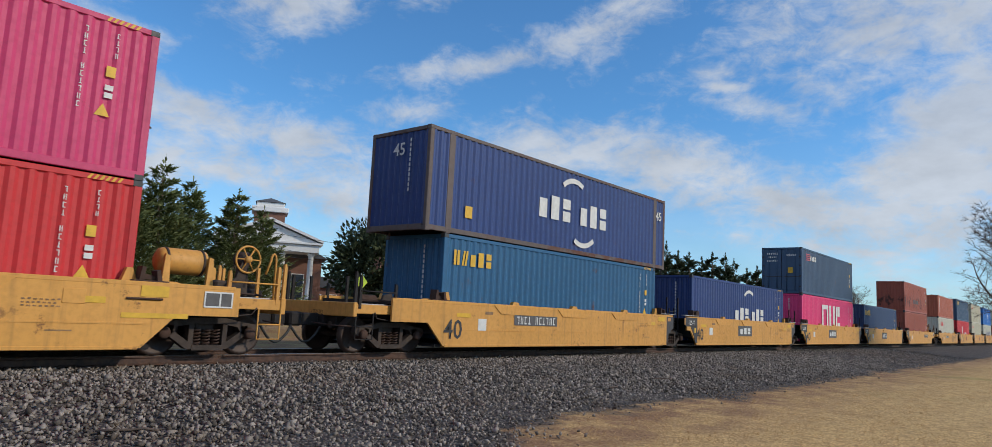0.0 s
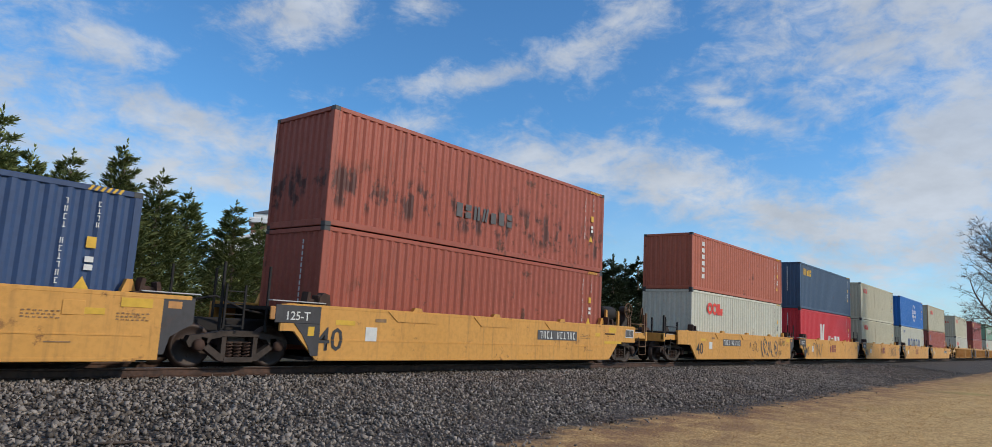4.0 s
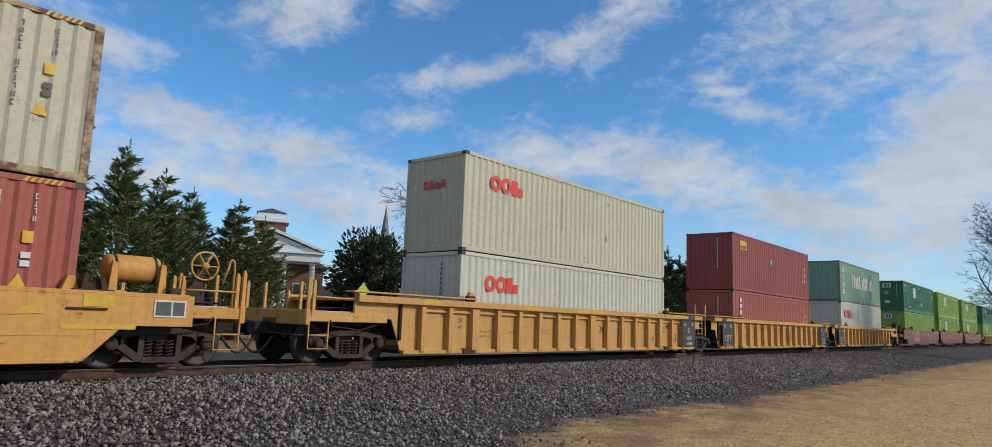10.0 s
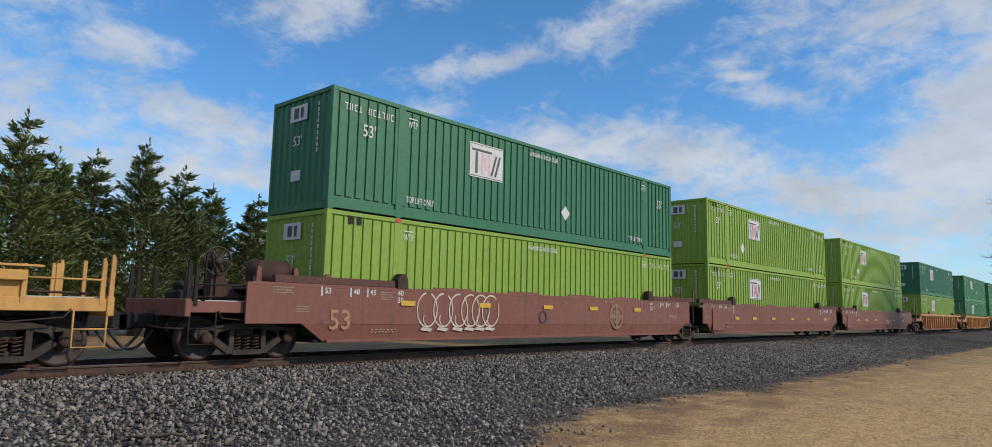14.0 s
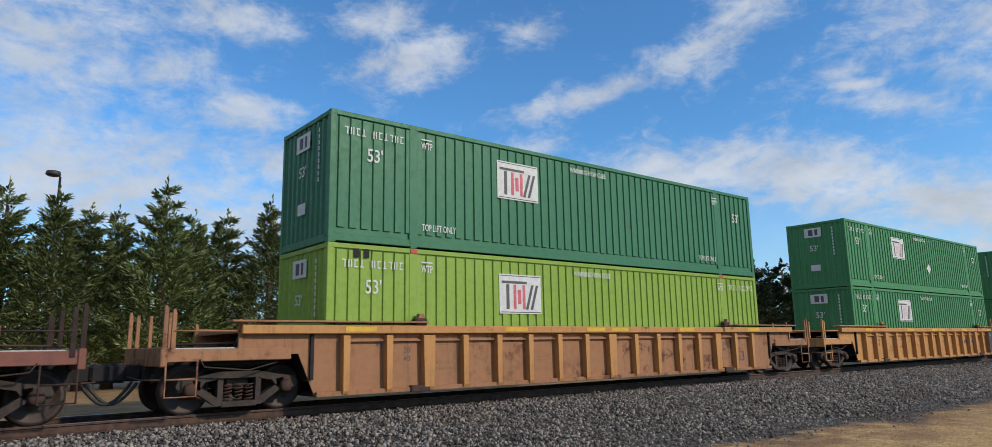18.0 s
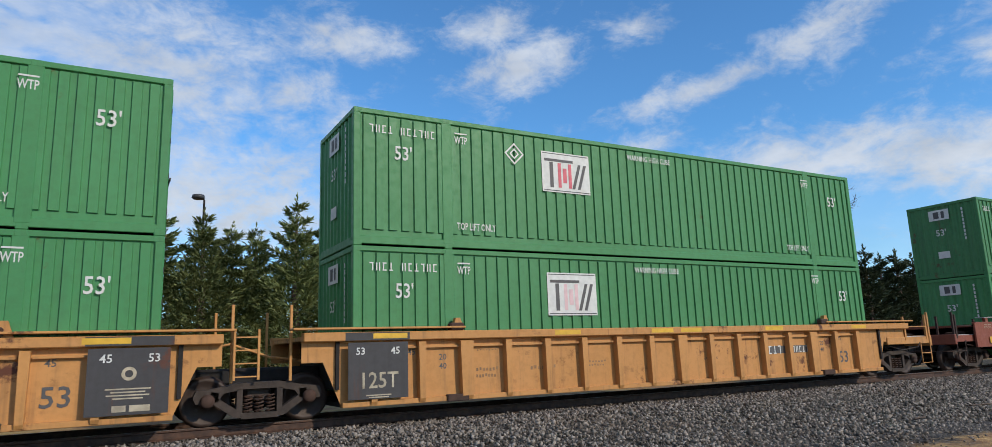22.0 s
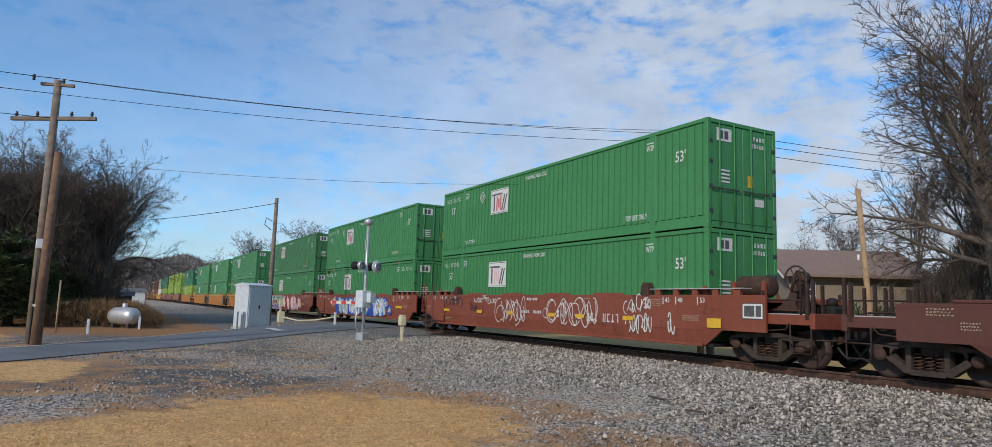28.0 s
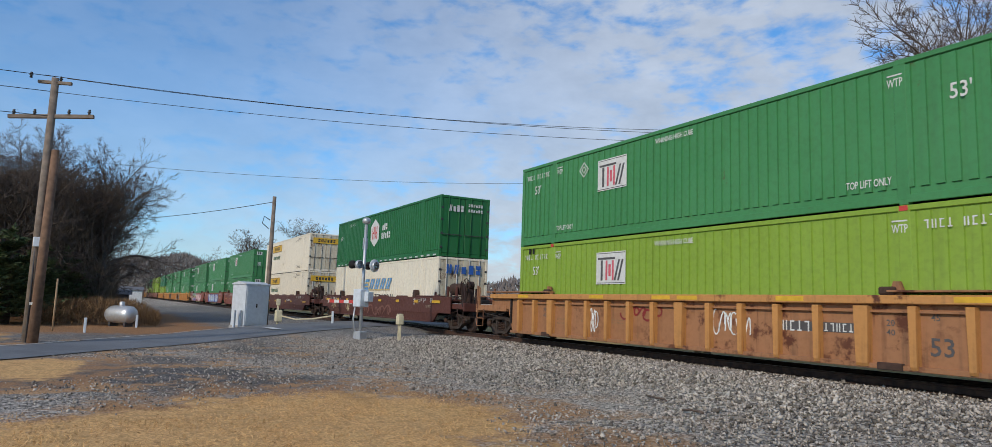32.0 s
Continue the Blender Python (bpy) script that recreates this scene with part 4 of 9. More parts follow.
def name_board(c, xb, zb, faded):
    """White board with bars of a company mark."""
    plate_on(c, "name_board", [(xb, zb, 1.38, 0.98)], WHITE, label="white name board")
    for x, z, w, hh, sl, m in ((-0.2, 0.29, 0.82, 0.065, 0, GREYM), (-0.42, -0.07, 0.1, 0.62, 0, GREYM), (0.3, -0.07, 0.085, 0.62, 0.1, GREYM), (0.46, -0.07, 0.085, 0.62, 0.1, GREYM)):
        plate_on(c, "board_bar", [(xb + x, zb + z, w, hh, sl)], m, y=FACE - 0.004)
    pink = PALEPINK if faded else PINKM
    for x, w, hh in ((-0.19, 0.09, 0.6), (0.11, 0.09, 0.6), (-0.04, 0.11, 0.36)):
        plate_on(c, "board_bar", [(xb + x, zb - 0.07, w, hh)], pink, y=FACE - 0.004)
    for dz in (-0.45, 0.45):
        plate_on(c, "board_edge", [(xb, zb + dz, 1.32, 0.02)], GREYM, y=FACE - 0.003)


def tmx(c, h, faded=False, style=0, board=True):
    """Marks of the long green and lime boxes: name board, notes, arrows."""
    xb, zb = -2.84, h * 0.68
    if board:
        name_board(c, xb, zb, faded)
    if board:
        code_bars(c, -7.7, h - 0.42, 11, 0.15)
        text_on(c, "53'", -7.0, h - 0.92, 0.42, WHITE, sx=0.82)
    low = style == 1
    text_on(c, "53'", 7.1, 0.62 if low else h - 0.9, 0.42, WHITE, sx=0.82)
    if low:
        code_bars(c, 6.4, h - 0.4, 11, 0.15)
        for z in (0.06, h - 0.06):
            for x in (-5.99, 5.99):
                plate_on(c, "casting_mark", [(x, z, 0.17, 0.1)], REDM, y=FACE - 0.012)
        for x in (-7.42, -7.18):
            plate_on(c, "lashing_slot", [(x, h - 0.2, 0.13, 0.2)], DARKST, y=FACE - 0.006)
    for x in (-5.74, 5.8):
        text_on(c, "WTP", x + 0.1, h - 0.46, 0.24, WHITE, sx=0.6)
        plate_on(c, "arrow_bar", [(x + 0.1, h - 0.3, 0.3, 0.03)], WHITE)
    text_on(c, "WARNING HIGH CUBE", -0.2, h - 0.32, 0.2, WHITE, sx=0.7)
    if style != 2:
        text_on(c, "TOP LIFT ONLY", -5.3, 0.5, 0.22, WHITE, sx=0.62)
        text_on(c, "TOP LIFT ONLY", 5.3, 0.5, 0.22, WHITE, sx=0.62)
    if style == 0:
        for r in (0.26, 0.13):
            flat_on(c, "placard", [[(-4.27 + r * a, h - 0.6 + r * b_), (-4.27 + (r - 0.05) * a, h - 0.6 + (r - 0.05) * b_), (-4.27 - (r - 0.05) * b_, h - 0.6 + (r - 0.05) * a), (-4.27 - r * b_, h - 0.6 + r * a)] for a, b_ in ((1, 0), (0, 1), (-1, 0), (0, -1))], WHITE, label="diamond placard holder")
    elif style == 1:
        flat_on(c, "placard", [[(-4.3 + dx, 0.95 + dz) for dx, dz in ((0, -0.25), (0.25, 0), (0, 0.25), (-0.25, 0))]], WHITE, label="pale diamond placard")
    e = -8.077 - 0.004
    plate_on(c, "end_board", [(0.1, h - 0.45, 0.75, 0.4)], WHITE, y=e, end=-1, label="white name board")
    plate_on(c, "board_bar", [(-0.05, h - 0.45, 0.12, 0.26), (0.2, h - 0.45, 0.2, 0.26)], GREYM, y=e - 0.004, end=-1)
    o = text_on(c, "53'", e, h - 1.15, 0.34, WHITE, y=0.1, end=-1)
    plate_on(c, "end_code", [(-0.75, h - 0.35 - i * 0.14, 0.06, 0.1) for i in range(9)], WHITE, y=e, end=-1)
    plate_on(c, "data_panel", [(0.1, h - 2.0, 0.42, 0.26)], WHITE, y=e, end=-1)
    e = 8.077 + 0.045
    plate_on(c, "door_board", [(-0.7, h - 0.4, 0.55, 0.34)], WHITE, y=e - 0.05, end=1, label="white name board")
    plate_on(c, "board_bar", [(-0.8, h - 0.4, 0.12, 0.22), (-0.62, h - 0.4, 0.14, 0.22)], GREYM, y=e - 0.046, end=1)
    plate_on(c, "door_code", blocks(0.62, h - 0.35, 0.5, 0.12, 4) + blocks(0.62, h - 0.55, 0.6, 0.12, 6), WHITE, y=e - 0.05, end=1)
    plate_on(c, "sticker", [(0.28, h - 1.55, 0.22, 0.32)], YELL, y=e - 0.05, end=1)
    plate_on(c, "data_panel", [(0.62, h - 2.1, 0.36, 0.2)], WHITE, y=e - 0.05, end=1)
    plate_on(c, "warning_lines", [(-0.7, h - 1.35 - i * 0.1, 0.4, 0.05) for i in range(4)], WHITE, y=e - 0.05, end=1)


def put(c, u, z):
    TRAIN.append((c, u, z))
    c.location = (u, TY, z)


H95, H85 = 2.896, 2.591
FLOOR40, FLOOR53 = 0.80, 0.90
YEL40 = paint("car_yellow", lin(208, 150, 70), 0.22, 0.5, 0.55, 0.4)
YEL53 = paint("car_weathered_yellow", lin(192, 136, 76), 0.32, 0.6, 0.6, 0.55)
PALE53 = paint("car_faded_yellow", lin(206, 154, 84), 0.22, 0.45, 0.6, 0.35)
DIRTY = paint("grimy_yellow", lin(112, 84, 54), 0.6, 0.8, 0.7, 0.5)
TAN53 = paint("car_dull_tan", lin(158, 110, 74), 0.45, 0.75, 0.65, 0.7)
BRN_A = paint("car_mauve_brown", lin(128, 78, 64), 0.25, 0.45, 0.6)
BRN_B = paint("car_red_brown", lin(130, 66, 46), 0.3, 0.4, 0.6)
BRN_C = paint("car_dark_brown", lin(90, 50, 40), 0.25, 0.4, 0.6)
ENDGREY = paint("panel_grey", lin(62, 60, 62), 0.4, 0.6, 0.6, 0.4)


def side_frame():
    b = B()
    for s in (-1, 1):
        def mir(p):
            return [(s * x, z) for x, z in p]
        b.prism(mir([(0, 0.74), (0.36, 0.74), (0.75, 0.66), (1.08, 0.62), (1.13, 0.5), (1.08, 0.4), (0.72, 0.42), (0.62, 0.56), (0.3, 0.62), (0, 0.62)]), -0.09, 0.09)
        b.prism(mir([(0.30, 0.62), (0.40, 0.62), (0.40, 0.12), (0.30, 0.12)]), -0.09, 0.09)
        b.prism(mir([(0.40, 0.27), (0.40, 0.12), (0.45, 0.14), (0.84, 0.42), (0.74, 0.50)]), -0.09, 0.09)
        b.prism(mir([(0.70, 0.58), (0.84, 0.6), (0.84, 0.42), (0.72, 0.42)]), -0.09, 0.09)
        b.prism(mir([(0, 0.2), (0.32, 0.2), (0.32, 0.1), (0, 0.1)]), -0.10, 0.10)
    return b


def wheelset():
    b = B()
    b.tube((0, -0.98, 0), (0, 0.98, 0), 0.075, 12)
    for s in (-1, 1):
        pr = [(0.0, s * 0.80), (0.10, s * 0.80), (0.13, s * 0.77), (0.30, s * 0.755), (0.36, s * 0.80), (0.425, s * 0.81), (0.432, s * 0.72), (0.46, s * 0.70), (0.46, s * 0.675), (0.36, s * 0.68), (0.3, s * 0.72), (0.12, s * 0.70), (0.08, s * 0.66)]
        b.lathe(pr, (0, 0, 0), "y", 28)
        for i in range(3):
            a = 2.094 * i
            b.tube((0.2 * math.cos(a), s * 0.74, 0.2 * math.sin(a)), (0.2 * math.cos(a), s * 0.775, 0.2 * math.sin(a)), 0.035, 8)
    return b


def springs():
    b = B()
    for x in (-0.2, 0.0, 0.2):
        pts = [(x + 0.075 * math.cos(a * 1.05), 0.075 * math.sin(a * 1.05), 0.21 + a * 0.0107) for a in np.arange(0, 30, 0.75)]
        b.pipe(pts, 0.017, 5)
    return b


def truck(car, x, spring_mat=None):
    """A two-axle bogie under the car; heights are above the rail."""
    t = part("bogie", B().box(-0.22, 0.22, -0.95, 0.95, 0.42, 0.66, 0.03), GRIME, car, "grimy cast steel bogie", at=(x, 0, 0))
    for s in (-1, 1):
        part("side_frame", side_frame, GRIME, t, at=(0, s * 1.02, 0.02), key="f")
        part("spring_nest", springs, RUSTSTEEL, t, at=(0, s * 1.02, 0.0), key="s")
        for a in (-0.89, 0.89):
            part("bearing_cap", lambda: B().lathe([(0.0, -0.07), (0.09, -0.07), (0.12, -0.04), (0.13, 0.12), (0.0, 0.12)], (0, 0, 0), "y", 16), RUSTSTEEL, t, at=(a, s * 1.12 if s < 0 else 1.06, 0.46), key="b")
    for a in (-0.89, 0.89):
        w = part("wheelset", wheelset, WHEELST, t, key="w")
        w.matrix_parent_inverse = Matrix.Translation((a, 0, 0.432))
        WHEELS.append(w)
    part("brake_beam", lambda: B().box(-0.06, 0.06, -0.7, 0.7, 0.3, 0.38, 0.01).box(0.30, 0.36, -0.8, 0.8, 0.24, 0.34).box(-0.36, -0.30, -0.8, 0.8, 0.24, 0.34), DARKST, t, key="bb")
    return t


SOOTY = plain("sooty_brown_steel", lin(58, 40, 34), 0.85, 0.05, 0.4)
WALK = plain("galvanised_board", (0.50, 0.48, 0.46, 1), 0.6, 0.3, 0.2)


def coupler(car, x, e):
    p = part("coupler", B().box(min(x, x + e * 0.75), max(x, x + e * 0.75), -0.12, 0.12, 0.62, 0.92, 0.03).box(min(x + e * 0.5, x + e * 0.85), max(x + e * 0.5, x + e * 0.85), -0.19, 0.17, 0.6, 0.94, 0.05), DARKST, car)
    pts = [(x + e * 0.1, -0.35, 0.6)] + [(x + e * (0.1 + 0.09 * i), -0.35, 0.6 - 0.36 * math.sin(i / 9 * 3.14)) for i in range(1, 9)] + [(x + e * 0.92, -0.3, 0.62)]
    part("air_hose", B().pipe(pts, 0.03, 7), RUBBER, car, "black rubber air hose")
    part("cut_lever", B().pipe([(x - e * 0.05, -1.35, 0.66), (x + e * 0.2, -1.1, 0.66), (x + e * 0.25, -0.2, 0.7)], 0.016, 6), RUSTSTEEL, car)


def ladder(car, x, y, z0, z1, mat, w=0.42, n=4):
    b = B()
    for s in (-0.5, 0.5):
        b.box(x + s * w - 0.02, x + s * w + 0.02, y - 0.02, y + 0.02, z0, z1)
    for i in range(n):
        z = z0 + 0.06 + (z1 - z0 - 0.2) * i / (n - 1)
        b.box(x - w / 2, x + w / 2, y - 0.012, y + 0.012, z - 0.012, z + 0.012)
    return part("ladder", b, mat, car)


def end_deck(car, e, x0, x1, mat, top, brake=False, tall=True, post=None, tank=None):
    """The platform over a coupled end: beams, grating, posts, steps, tank, coupler. e: -1 or 1."""
    lo, hi = min(e * x0, e * x1), max(e * x0, e * x1)
    zd = 0.98
    gear = RUSTSTEEL if mat.name.endswith("brown") else GRIME
    post = post or (SOOTY if mat.name.endswith("brown") else mat)
    tank_mat = tank or (mat if mat.name.startswith("car_y") else RUSTSTEEL)

    def span(a, b_):
        return min(e * a, e * b_), max(e * a, e * b_)

    for y in (-1.36, 1.36):
        part("deck_beam", B().box(lo, hi, y - 0.06, y + 0.06, zd - 0.02, zd + 0.2, 0.012), mat, car)
    part("end_beam", B().box(*span(x1 - 0.12, x1), -1.45, 1.45, zd - 0.1, zd + 0.24, 0.015), mat, car)
    part("centre_sill", B().box(lo, hi, -0.3, 0.3, 0.62, zd + 0.05, 0.02), DARKST, car)
    part("draft_housing", B().box(*span(x1 - 0.85, x1 - 0.13), -0.62, 0.62, 0.6, zd + 0.02, 0.04), DARKST, car)
    part("sill_apron", B().box(*span(x0 + 0.1, x1 - 0.9), -1.0, 1.0, 0.86, zd + 0.02, 0.02), DARKST, car)
    g = B()
    for i in range(9):
        x = x0 + (x1 - x0) * (i + 0.5) / 9
        g.box(e * x - 0.05, e * x + 0.05, -1.3, 1.3, zd + 0.10, zd + 0.14)
    part("grating", g, GRIME, car)
    part("tread_plate", B().box(*span(x0 + 0.7, x1 - 0.1), -1.34, -1.08, zd + 0.2, zd + 0.225, 0.006), WALK, car, "pale worn tread plate")
    # posts with bevelled heads
    for x, z in ((x1 - 0.06, 1.95), (x1 - 0.2, 1.88), (x0 + (x1 - x0) * 0.42, 1.72)):
        for y in (-1.4, 1.4):
            part("hand_post", B().prism([(e * x - 0.04, zd + 0.1), (e * x + 0.04, zd + 0.1), (e * x + 0.04, z - 0.08), (e * x + 0.015, z), (e * x - 0.025, z)], y - 0.03, y + 0.03), post, car)
    part("hand_rail", B().pipe([(e * (x1 - 0.2), -1.42, 1.5), (e * (x0 + (x1 - x0) * 0.42), -1.42, 1.5)], 0.018, 6), post, car)
    part("step", B().pipe([(e * (x1 - 0.1), -1.43, zd), (e * (x1 - 0.1), -1.43, 0.36), (e * (x1 - 0.62), -1.43, 0.36), (e * (x1 - 0.62), -1.43, zd)], 0.018, 6).pipe([(e * (x1 - 0.1), -1.43, 0.66), (e * (x1 - 0.62), -1.43, 0.66)], 0.018, 6), post, car)
    coupler(car, e * x1, e)
    part("angle_cock", B().box(*span(x1 - 0.28, x1 - 0.1), -0.48, -0.34, 0.56, 0.74, 0.03), gear, car)
    part("train_line", B().pipe([(e * (x0 - 0.2), -0.72, 0.9), (e * (x0 + 0.9), -0.7, 0.84), (e * (x1 - 0.5), -0.5, 0.72), (e * (x1 - 0.15), -0.42, 0.66)], 0.03, 6), gear, car)
    if brake:
        rx, bx = x0 + 0.25, x0 + 1.55
        tank = part("air_reservoir", B().lathe([(0, -0.5), (0.16, -0.5), (0.24, -0.45), (0.26, -0.38), (0.26, 0.38), (0.24, 0.45), (0.16, 0.5), (0, 0.5)], (e * rx, -0.72, zd + 0.86), "x", 24), tank_mat, car, "air reservoir on its saddles")
        for dx in (-0.36, 0.36):
            part("tank_strap", B().lathe([(0.262, -0.025), (0.27, -0.025), (0.27, 0.025), (0.262, 0.025)], (e * rx + dx, -0.72, zd + 0.86), "x", 24), gear, tank)
        for dx in (-0.42, 0.46):
            part("reservoir_saddle", B().prism([(e * rx + dx - 0.09, zd + 0.1), (e * rx + dx + 0.09, zd + 0.1), (e * rx + dx + 0.05, zd + 0.95), (e * rx + dx - 0.04, zd + 0.98)], -1.05, -0.98), mat, car)
        part("gusset_plate", B().prism([(e * (rx + 0.5), zd + 0.14), (e * (rx + 0.55), zd + 0.32), (e * (rx + 0.85), zd + 0.4), (e * (bx - 0.22), zd + 0.62), (e * (bx - 0.12), zd + 0.95), (e * bx, zd + 0.95), (e * bx, zd + 0.14)], -0.95, -0.9), gear, car)
        st = part("brake_stand", B().prism([(e * bx - 0.09, zd + 0.1), (e * bx + 0.09, zd + 0.1), (e * bx + 0.06, 1.95), (e * bx - 0.05, 1.98)], -0.9, -0.62), gear, car)
        rim = B()
        ring_pts = [(0.28 * math.cos(a), 0.0, 0.28 * math.sin(a)) for a in np.linspace(0, 6.28319, 25)]
        rim.pipe(ring_pts, 0.022, 7)
        for k in range(3):
            a = k * 1.0472
            rim.tube((0.28 * math.cos(a), 0, 0.28 * math.sin(a)), (-0.28 * math.cos(a), 0, -0.28 * math.sin(a)), 0.014, 6)
        rim.lathe([(0.0, -0.05), (0.07, -0.05), (0.07, 0.05), (0, 0.05)], (0, 0, 0), "y", 12)
        part("brake_wheel", rim, post if mat.name.startswith("car_y") else GRIME, st, at=(e * bx, -0.98, 2.0))
        part("gear_case", B().lathe([(0, -0.14), (0.15, -0.14), (0.17, -0.1), (0.17, 0.1), (0, 0.14)], (e * bx, -0.76, 2.0), "y", 16), gear, st)
        loop = [(e * (bx + 0.42), -1.38, zd + 0.1)] + [(e * (bx + 0.36 + 0.06 * math.cos(a)), -1.38, 2.0 + 0.14 * math.sin(a)) for a in np.linspace(0, 3.14, 7)]
        part("hand_loop", B().pipe(loop + [(e * (bx + 0.2), -1.38, 1.7)], 0.024, 7), post, car)
        part("chain_sheave", B().lathe([(0.0, -0.04), (0.13, -0.04), (0.1, 0), (0.13, 0.04), (0, 0.04)], (e * (bx - 0.1), -0.85, zd + 0.32), "y", 16), gear, car)
        part("valve_box", B().box(*span(x0 + 1.0, x0 + 1.32), -0.75, -0.4, zd + 0.14, zd + 0.55, 0.04), GRIME, car)
        part("control_valve", B().box(*span(x0 + 1.75, x0 + 2.2), -0.6, -0.1, zd + 0.14, zd + 0.42, 0.06).lathe([(0, 0.0), (0.12, 0.0), (0.12, 0.14), (0.06, 0.18), (0, 0.18)], (e * (x0 + 2.0), -0.35, zd + 0.42), "z", 14), DARKST, car)
    else:
        part("winch_bracket", B().prism([(e * (x0 + 0.35), zd + 0.1), (e * (x0 + 0.95), zd + 0.1), (e * (x0 + 0.8), zd + 0.46), (e * (x0 + 0.55), zd + 0.52)], -0.8, -0.72), gear, car)
    part("brake_cylinder", B().lathe([(0, -0.3), (0.13, -0.3), (0.16, -0.25), (0.16, 0.25), (0.1, 0.3), (0, 0.3)], (e * (x0 + 0.3), 0.5, zd + 0.32), "x", 16), RUSTSTEEL, car)
    part("brace", B().prism([(e * (x0 - 0.3), 1.42), (e * (x0 - 0.1), 1.42), (e * (x0 + 0.75), zd + 0.2), (e * (x0 + 0.5), zd + 0.2)], -1.36, -1.30), mat, car)
    part("rod_linkage", B().pipe([(e * (x0 - 0.1), -1.0, 1.36), (e * (x0 + 0.5), -1.05, 1.3), (e * (x1 - 0.3), -1.0, 1.26)], 0.022, 6), RUSTSTEEL, car)
    part("release_rod", B().pipe([(e * (x0 + 0.2), -1.3, zd - 0.06), (e * (x0 + 0.8), -1.38, zd - 0.2), (e * (x1 - 0.75), -1.4, zd - 0.12), (e * (x1 - 0.66), -1.44, zd + 0.02)], 0.014, 6), gear, car)
    if tall:
        for y in (-0.75, 0.75):
            part("side_step_rail", B().box(e * (x1 - 0.3) - 0.03, e * (x1 - 0.3) + 0.03, y - 0.03, y + 0.03, zd + 0.1, 1.85), post, car)


def joint_gear(car, x, mat):
    """Rungs, rails and cables at a joint between two units."""
    for dx in (-0.52, 0.52):
        for yy in (-1.15, 1.15):
            part("hand_post", lambda: B().box(-0.025, 0.025, -0.025, 0.025, 0.75, 2.15, 0.006), mat, car, at=(x + dx, yy, 0), key="jp")
    ladder(car, x - 0.28, -1.25, 0.8, 1.7, mat)
    part("drawbar", B().box(x - 1.3, x + 1.3, -0.3, 0.3, 0.7, 1.0, 0.04), DARKST, car)
    part("brake_pipe", B().pipe([(x - 1.2, -0.8, 1.3), (x - 0.5, -0.85, 1.45), (x + 0.2, -0.8, 1.2), (x + 1.2, -0.8, 1.05)], 0.025, 6), mat, car)


def slab(poly, y, t):
    return B().prism(poly, y, y + t)


def well_ends(lo, left, right, hb, deck, z0, zs, z1, slant):
    """Outline of a side sheet: full depth between -hb and hb, cut away over the bogies at its ends."""
    L_, R_ = deck[0], deck[1]
    return [(-L_, zs), (-hb - slant, zs), (-hb, z0), (hb, z0), (hb + slant, zs), (R_, zs), (R_, z1), (-L_, z1)]


